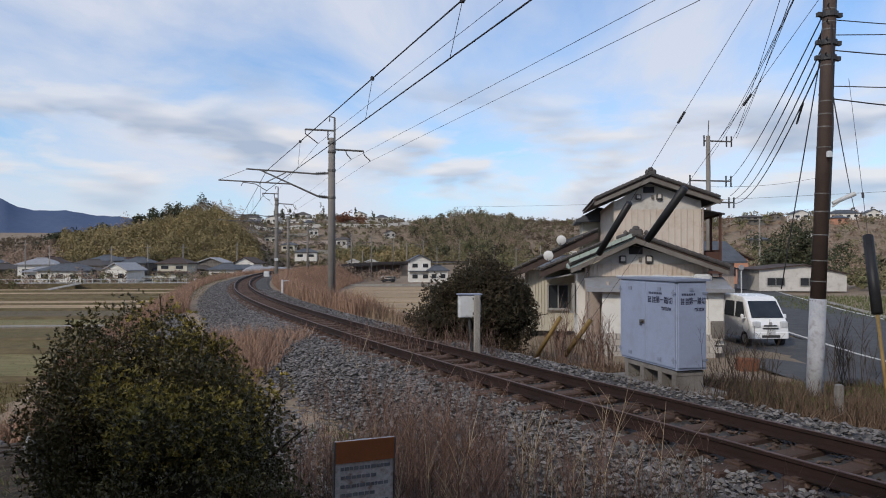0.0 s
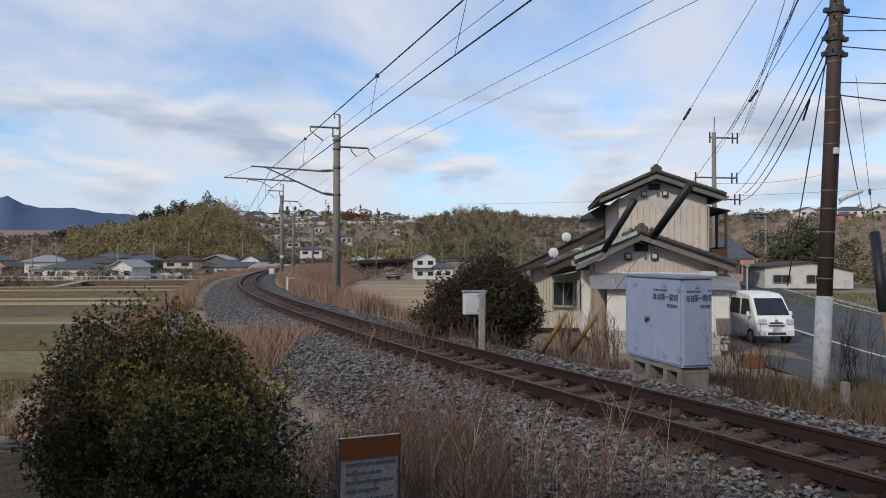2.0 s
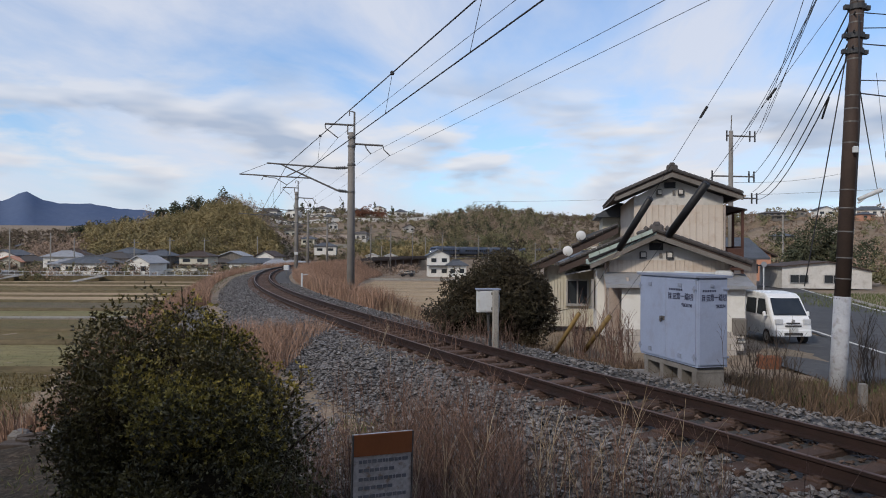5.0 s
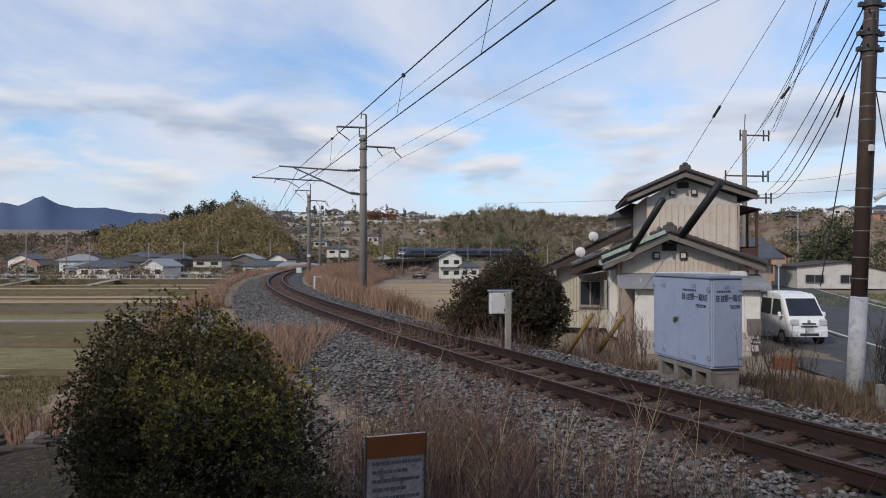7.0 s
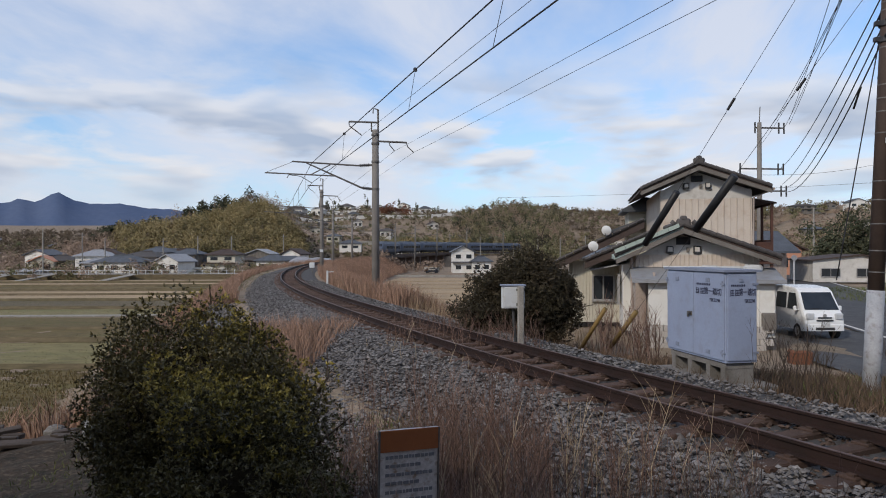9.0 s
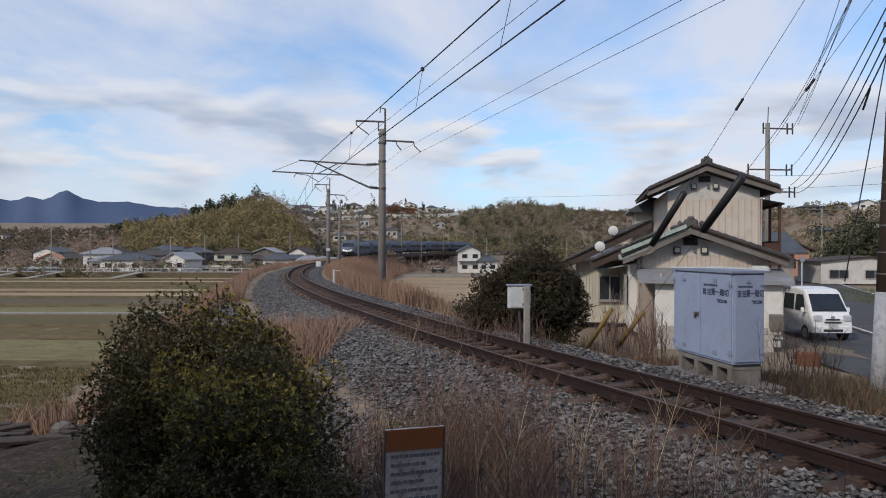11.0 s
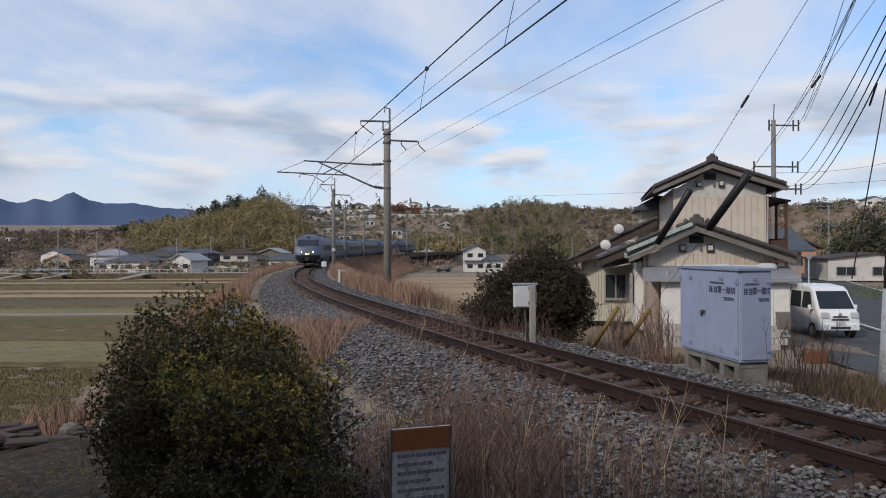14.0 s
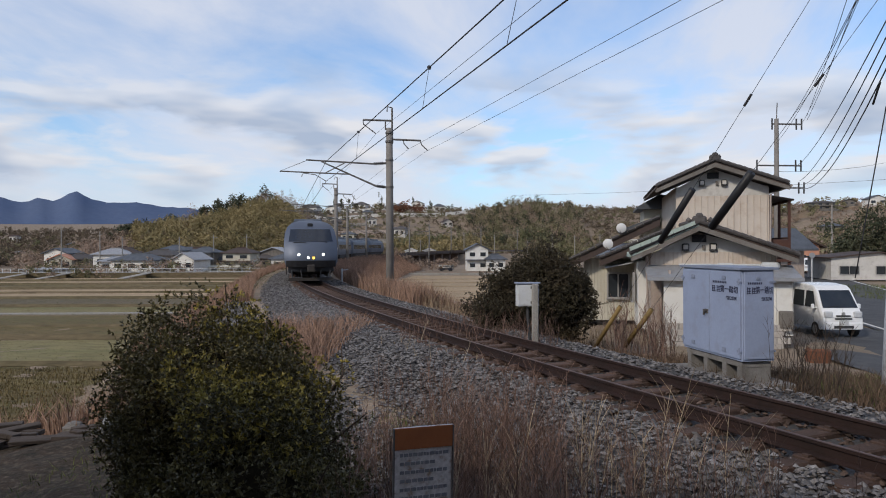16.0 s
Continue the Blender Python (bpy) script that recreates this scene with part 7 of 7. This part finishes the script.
# ---- woods ----
def woods(name, label, seed, n, where, h0, h1, material, leaves, leaf, slim=0.42):
    """Far trees as crowns of leaf clumps over thin trunks, joined."""
    rng = np.random.default_rng(seed)
    vs, fs, k = [], [], 0
    pos = where(rng, n)
    zs = ground_z(pos[0], pos[1])
    for x, y, z in zip(pos[0], pos[1], zs):
        h = rng.uniform(h0, h1)
        w = h * slim * rng.uniform(0.8, 1.3)
        cs, rs = [], []
        for _ in range(5):
            t = rng.uniform(0.25, 0.92)
            cs.append((x + rng.normal() * w * 0.33, y + rng.normal() * w * 0.33, z + h * t))
            q = rng.uniform(0.30, 0.5) * (1.15 - t * 0.6)
            rs.append((w * q, w * q, h * 0.22))
        v, f = leaf_cloud(rng, cs, rs, leaves, leaf, shell=0.3)
        vs.append(v)
        fs.append(f + k)
        k += len(v)
    me = cloud_mesh(name, np.concatenate(vs), np.concatenate(fs), material)
    return tagged(new(name, me), label, "trees", kind="stuff")


def polar(b0, b1, r0, r1):
    def fn(rng, n):
        b, r = np.radians(rng.uniform(b0, b1, n)), rng.uniform(r0, r1, n)
        return np.sin(b) * r, np.cos(b) * r
    return fn


woods("bamboo_grove", "yellow-green feathery bamboo grove covering the hill", 61, 1000, polar(-28.5, -15.0, 205, 300), 5.0, 8.5, M_BAMBOO, 130, 0.34, 0.36)
woods("bamboo_grove", "yellow-green feathery bamboo grove on the hill crest", 62, 260, polar(-24, -15.2, 275, 318), 5, 8.0, M_BAMBOO, 110, 0.36, 0.36)
woods("bare_trees", "brown leafless scrub on the lower hill", 63, 420, polar(-36, -24.5, 190, 320), 2.5, 5.5, M_BAREWOODS, 110, 0.32, 0.7)
woods("bare_trees", "brown scrub across the far slope", 64, 1900, polar(-42, -25, 260, 700), 2.0, 5, M_SCRUB, 60, 0.6, 0.9)
woods("evergreen_trees", "dark green thickets on the far slope", 87, 330, polar(-42, -26, 260, 640), 2.0, 5, M_WOODS, 80, 0.55, 1.0)
woods("evergreen_trees", "dark evergreen trees on the hill crest", 65, 16, polar(-29.3, -26.2, 296, 316), 7.0, 9.5, M_PINE, 600, 0.5, 0.9)
woods("evergreen_trees", "dark evergreen trees on the hill crest", 85, 9, polar(-23.6, -18.8, 303, 318), 11.0, 15, M_PINE, 900, 0.5, 0.5)
woods("bare_trees", "leafless trees standing out on the hill crest", 86, 24, polar(-25.5, -15.5, 302, 318), 10.0, 13, M_BAREWOODS, 420, 0.3, 0.6)
woods("bare_trees", "grey-brown leafless trees on the knoll", 82, 110, polar(-2.6, 6.4, 318, 400), 5.0, 9.0, M_BAREWOODS, 170, 0.3, 0.7)
woods("evergreen_trees", "dark evergreens on the knoll", 83, 50, polar(-2.6, 6.4, 318, 400), 5.0, 9.5, M_PINE, 140, 0.5, 0.7)
woods("evergreen_trees", "dark green woods on the knoll", 66, 150, polar(-2.6, 6.4, 318, 400), 5.0, 9.5, M_WOODS, 190, 0.36, 0.7)
woods("evergreen_trees", "mixed woods below the plateau", 67, 200, polar(-9, 10, 285, 345), 4.0, 7.5, M_WOODS, 120, 0.48, 0.7)
woods("bamboo_grove", "pale bamboo below the plateau", 68, 110, polar(-8.5, -1.5, 285, 330), 4.5, 7.5, M_BAMBOO, 80, 0.6, 0.5)
woods("bare_trees", "brown leafless trees along the hillside", 69, 900, polar(-17, 14, 300, 480), 1.5, 4.2, M_SCRUB, 90, 0.32, 0.8)
woods("evergreen_trees", "green thickets between the hillside terraces", 89, 170, polar(-16.5, -3, 300, 465), 2.0, 4.5, M_WOODS, 110, 0.36, 0.9)
woods("bare_trees", "dark scrub on the slope behind the house", 90, 420, polar(5, 22, 300, 480), 2.0, 4.5, M_SCRUB, 90, 0.36, 0.9)
woods("evergreen_trees", "green thickets on the slope behind the house", 91, 150, polar(5, 22, 290, 475), 2.0, 5.0, M_WOODS, 120, 0.36, 0.9)
woods("bare_trees", "brown leafless trees behind the road", 70, 650, polar(20, 40, 120, 350), 2.0, 5.5, M_BAREWOODS, 120, 0.28, 0.8)
woods("evergreen_trees", "dark evergreen trees behind the road", 71, 130, polar(21, 40, 110, 340), 2.5, 6.5, M_WOODS, 170, 0.3, 0.7)
woods("evergreen_trees", "tall dark evergreens behind the low building", 88, 7, lambda rng, n: (rng.uniform(39.5, 44, n), rng.uniform(80, 87, n)), 5.0, 8.0, M_PINE, 1100, 0.2, 0.6)
woods("russet_trees", "russet-leaved trees on the hillside", 72, 12, polar(-8.6, -6.4, 420, 440), 5, 8, M_REDTREE, 120, 0.6, 0.9)
woods("conifer_trees", "dark conical conifers on the skyline", 73, 10, polar(-15.5, -4.0, 470, 490), 7, 11, M_PINE, 140, 0.6, 0.35)
woods("bare_trees", "brown scrub along the skyline", 74, 120, polar(-16, 36, 470, 520), 1.5, 3.5, M_BAREWOODS, 50, 0.7, 1.0)
woods("bare_trees", "brown scrub on the slope above the road", 80, 460, polar(19, 40, 330, 480), 1.5, 4, M_BAREWOODS, 90, 0.35, 0.9)
woods("evergreen_trees", "dark green trees on the slope above the road", 81, 130, polar(19, 40, 300, 470), 3.0, 6.5, M_WOODS, 80, 0.6, 0.8)
woods("evergreen_trees", "dark conifers behind the road", 84, 60, polar(20, 40, 120, 330), 4.0, 8.0, M_PINE, 120, 0.45, 0.6)
woods("garden_trees", "small dark garden trees among the village houses", 75, 110, polar(-36, -17.0, 152, 195), 1.2, 3.8, M_WOODS, 90, 0.28, 0.8)
woods("bare_trees", "brown leafless garden trees among the village houses", 78, 90, polar(-37, -17.0, 150, 195), 1.5, 4.5, M_BAREWOODS, 70, 0.25, 0.8)
woods("evergreen_trees", "dark evergreen shrubs scattered on the hillside", 79, 150, polar(-16, 16, 300, 480), 1.5, 4.0, M_WOODS, 90, 0.45, 0.9)
woods("bare_trees", "brown scrub at the viaduct foot", 76, 40, lambda rng, n: (rng.uniform(-30, -12, n), rng.uniform(165, 200, n)), 1.5, 3.5, M_BAREWOODS, 80, 0.25, 0.9)
woods("roadside_shrubs", "dark shrubs along the far side of the road", 77, 40, lambda rng, n: (rng.uniform(42, 58, n), rng.uniform(58, 82, n)), 1.2, 3.2, M_WOODS, 160, 0.22, 0.9)


def far_poles():
    rng = random.Random(8)
    for b, r in ((-33.5, 168), (-31.0, 172), (-29.5, 175), (-25.5, 170), (-23.0, 175), (-20.5, 178), (-16.5, 190), (-6.6, 260), (-3.0, 262), (-0.5, 250), (2.2, 260), (4.2, 240), (6.0, 230), (8.0, 200), (9.6, 190), (24.5, 120), (27.0, 160)):
        x, y = r * math.sin(radians(b)), r * math.cos(radians(b))
        e = thing("utility_pole", "distant grey utility pole with cross-arms", "pole", pose(x, y, ground_at(x, y), 0, 0, rng.uniform(-40, 40)), "distant utility poles")
        h = rng.uniform(8, 10.5)
        part("shaft", Mesh().tube([(0, 0, -0.5), (0, 0, h)], [0.17, 0.12], 6), M_CONCRETE, e)
        part("cross_arm", Mesh().box((0.2, 0, h - 0.7), (1.6, 0.1, 0.1)), M_STEEL, e)


far_poles()


# ---- far mountains ----
def build_mountains():
    m = Mesh()
    bs = np.linspace(-75, 10, 171)
    g = lambda c, w, a: a * np.exp(-((bs - c) / w) ** 2)
    el = 3.12 + g(-32.7, 0.8, 0.62) + g(-31.9, 1.9, 0.5) + g(-34.9, 0.8, 0.5) + g(-37.3, 1.0, 0.4) + g(-28.4, 1.6, 0.32) + g(-40.5, 2.2, 0.7) + g(-50, 6, 1.2) - 2.6 * smoothstep(-25.5, -14, bs) + 0.03 * np.sin(bs * 5) + 0.03 * np.sin(bs * 11)
    n = 6
    for b, e in zip(bs, el):
        for k in range(n):
            r = 3300 - 500 * (1 - k / (n - 1)) ** 1.0
            z = -10 + (math.tan(radians(float(e))) * 3300 + 12) * (k / (n - 1)) ** 0.8
            m.v.append((r * math.sin(radians(b)), r * math.cos(radians(b)), z))
    for i in range(len(bs) - 1):
        for k in range(n - 1):
            m.f.append((i * n + k, (i + 1) * n + k, (i + 1) * n + k + 1, i * n + k + 1))
            m.mi.append(0)
    tagged(solo("mountains", m, M_MOUNTAIN, "distant mountain ridge with the haze blue put into its colour", "mountain", smooth=True), kind="structure")


build_mountains()


# ---- unseen dark wall added behind the camera, keeps sun and sky off the foreground ----
solo("rear_wall", Mesh().box((-3, -3.2, 3.1), (30, 0.3, 7.8)), M_DARKWOOD, "unseen plain dark wall added behind the camera to shade the foreground", "wall", kind="structure")


# ---- things close to the camera ----
def build_sign():
    e = thing("notice_sign", "small weathered notice board with an orange head on a post", "sign", pose(-0.325, 2.9, 1.085, 0, 1, 25))
    part("board", Mesh().box((0, 0, -0.18), (0.262, 0.012, 0.37)), M_SIGNWHITE, e, "faded white printed face")
    part("header", Mesh().box((0, -0.008, -0.04), (0.264, 0.006, 0.088)), M_ORANGE, e, "orange header band")
    for sx in (-1, 1):
        part("edge", Mesh().box((sx * 0.13, -0.005, -0.18), (0.006, 0.014, 0.37)), M_STEEL, e)
    rng = random.Random(3)
    for i in range(6):
        bars = Mesh()
        x = -0.105
        while x < 0.095 - (0.05 if i in (1, 3) else 0):
            w = rng.uniform(0.012, 0.03)
            bars.box((x + w / 2, -0.0075, -0.108 - i * 0.036), (w * 0.8, 0.002, 0.014))
            x += w
        part("print", bars, M_SIGNTEXT, e, "faded unreadable print")
    part("post", Mesh().box((0, 0.02, -0.75), (0.05, 0.03, 1.5)), M_STEEL, e, "grey steel post")


build_sign()


def build_woodpile():
    rng = random.Random(9)
    e = thing("timber_pile", "weathered grey planks and logs stacked on the bank", "timber", pose(-5.55, 8.2, ground_at(-5.55, 8.2) - 0.02, 0, 0, 7))
    for i in range(64):
        l = rng.uniform(0.15, 0.7)
        x, y, z = rng.uniform(-1.6, 1.2), rng.uniform(-0.3, 0.4), 0.02 + 0.016 * (i // 9) + rng.uniform(0, 0.03)
        part("plank", Mesh().box((0, 0, 0), (l, rng.uniform(0.1, 0.22), rng.uniform(0.035, 0.06)), ch=0.006), M_DEADWOOD, e, m=pose(x, y, z, rng.uniform(-7, 7), rng.uniform(-5, 5), rng.uniform(-35, 35)))
    part("log", Mesh().tube([(-2.2, -0.35, 0.1), (-1.5, -0.3, 0.12), (-1.0, -0.32, 0.1)], [0.11, 0.12, 0.1], 10), M_BARK, e)
    part("log", Mesh().tube([(0.7, -0.3, 0.14), (1.3, -0.25, 0.13)], [0.13, 0.12], 10), M_BARK, e)
    r = Mesh()
    r.add([(0.18 * math.cos(a) * math.cos(b), 0.14 * math.sin(a) * math.cos(b), 0.15 * math.sin(b)) for b in (-0.6, 0, 0.5, 1.0, 1.4) for a in (k * math.pi / 5 + b for k in range(10))],
          [(j * 10 + k, j * 10 + (k + 1) % 10, (j + 1) * 10 + (k + 1) % 10, (j + 1) * 10 + k) for j in range(4) for k in range(10)] + [tuple(range(40, 50))])
    solo("boulder", r, M_PLINTH, "rounded grey stone behind the timber", "stone", m=pose(-5.75, 8.95, ground_at(-5.75, 8.95) + 0.03))
    g = thing("drain_box", "dark open concrete drain box in the bank", "drain", pose(-4.30, 7.75, ground_at(-4.3, 7.75) - 0.1, 0, 0, 28))
    part("rim", Mesh().box((-0.26, 0, 0.1), (0.08, 0.7, 0.4)).box((0.26, 0, 0.1), (0.08, 0.7, 0.4)).box((0, 0.33, 0.1), (0.6, 0.08, 0.4)), M_CONCRETE, g)
    # black plate between the rims, its colour stands in for the hole's darkness
    part("cover", Mesh().box((0, -0.05, 0.12), (0.46, 0.6, 0.06)), M_BLACK, g, "black plate standing in for the dark opening")
    part("side_wall", Mesh().box((0.45, -1.2, 0.05), (0.1, 2.2, 0.3)), M_CONCRETE, g)


build_woodpile()


def build_far_car():
    e = thing("car", "dark hatchback parked on the lane by the viaduct", "car", pose(-13.4, 171, -3.95, 0, 0, 80))
    part("body", Mesh().prism([(-0.8, 0.3), (0.8, 0.3), (0.82, 0.85), (0.62, 1.45), (-0.62, 1.45), (-0.82, 0.85)], -1.8, 1.8), M_NAVYCAR, e)
    part("window", Mesh().box((0, 0.2, 1.15), (1.5, 2.4, 0.4)), M_GLASSDARK, e)
    for x in (-0.7, 0.7):
        for y in (-1.1, 1.1):
            part("wheel", Mesh().tube([(x - 0.09, y, 0.3), (x + 0.09, y, 0.3)], 0.3, 12), M_RUBBER, e)


build_far_car()


# ---- what moves ----
TRAIN_S16, TRAIN_SPEED = 28.0, 19.92


def motions():
    for i, car in enumerate(cars):
        rows = []
        for k in range(0, 33):
            t = k * 0.5
            s = TRAIN_S16 + TRAIN_SPEED * (16 - t) + 5.5 * float(smoothstep(3.5, 7.5, 16 - t)) + CAR_HALF + i * CAR_STEP
            x0, y0, _ = line_at(s - 7)
            x1, y1, _ = line_at(s + 7)
            yaw = math.degrees(math.atan2(-(x0 - x1), y0 - y1))
            if car is tail_car:
                yaw += 180
            rows.append((t, pose((x0 + x1) / 2, (y0 + y1) / 2, line_z(s), 0, 0, yaw)))
        walk(car, rows)
    # the second van comes down the road at the end
    rows = []
    for t, d in ((0, 76.0), (9.5, 75.0), (10.5, 71.0), (11.5, 60.0), (13, 40.0), (14, 26.5), (15, 13.0), (16, 0.0)):
        rows.append((t, pose(37.9 + 0.30 * d, 89.0 + 0.954 * d, -1.5, 0, 0, -17.5)))
    walk(driving_van, rows)


motions()
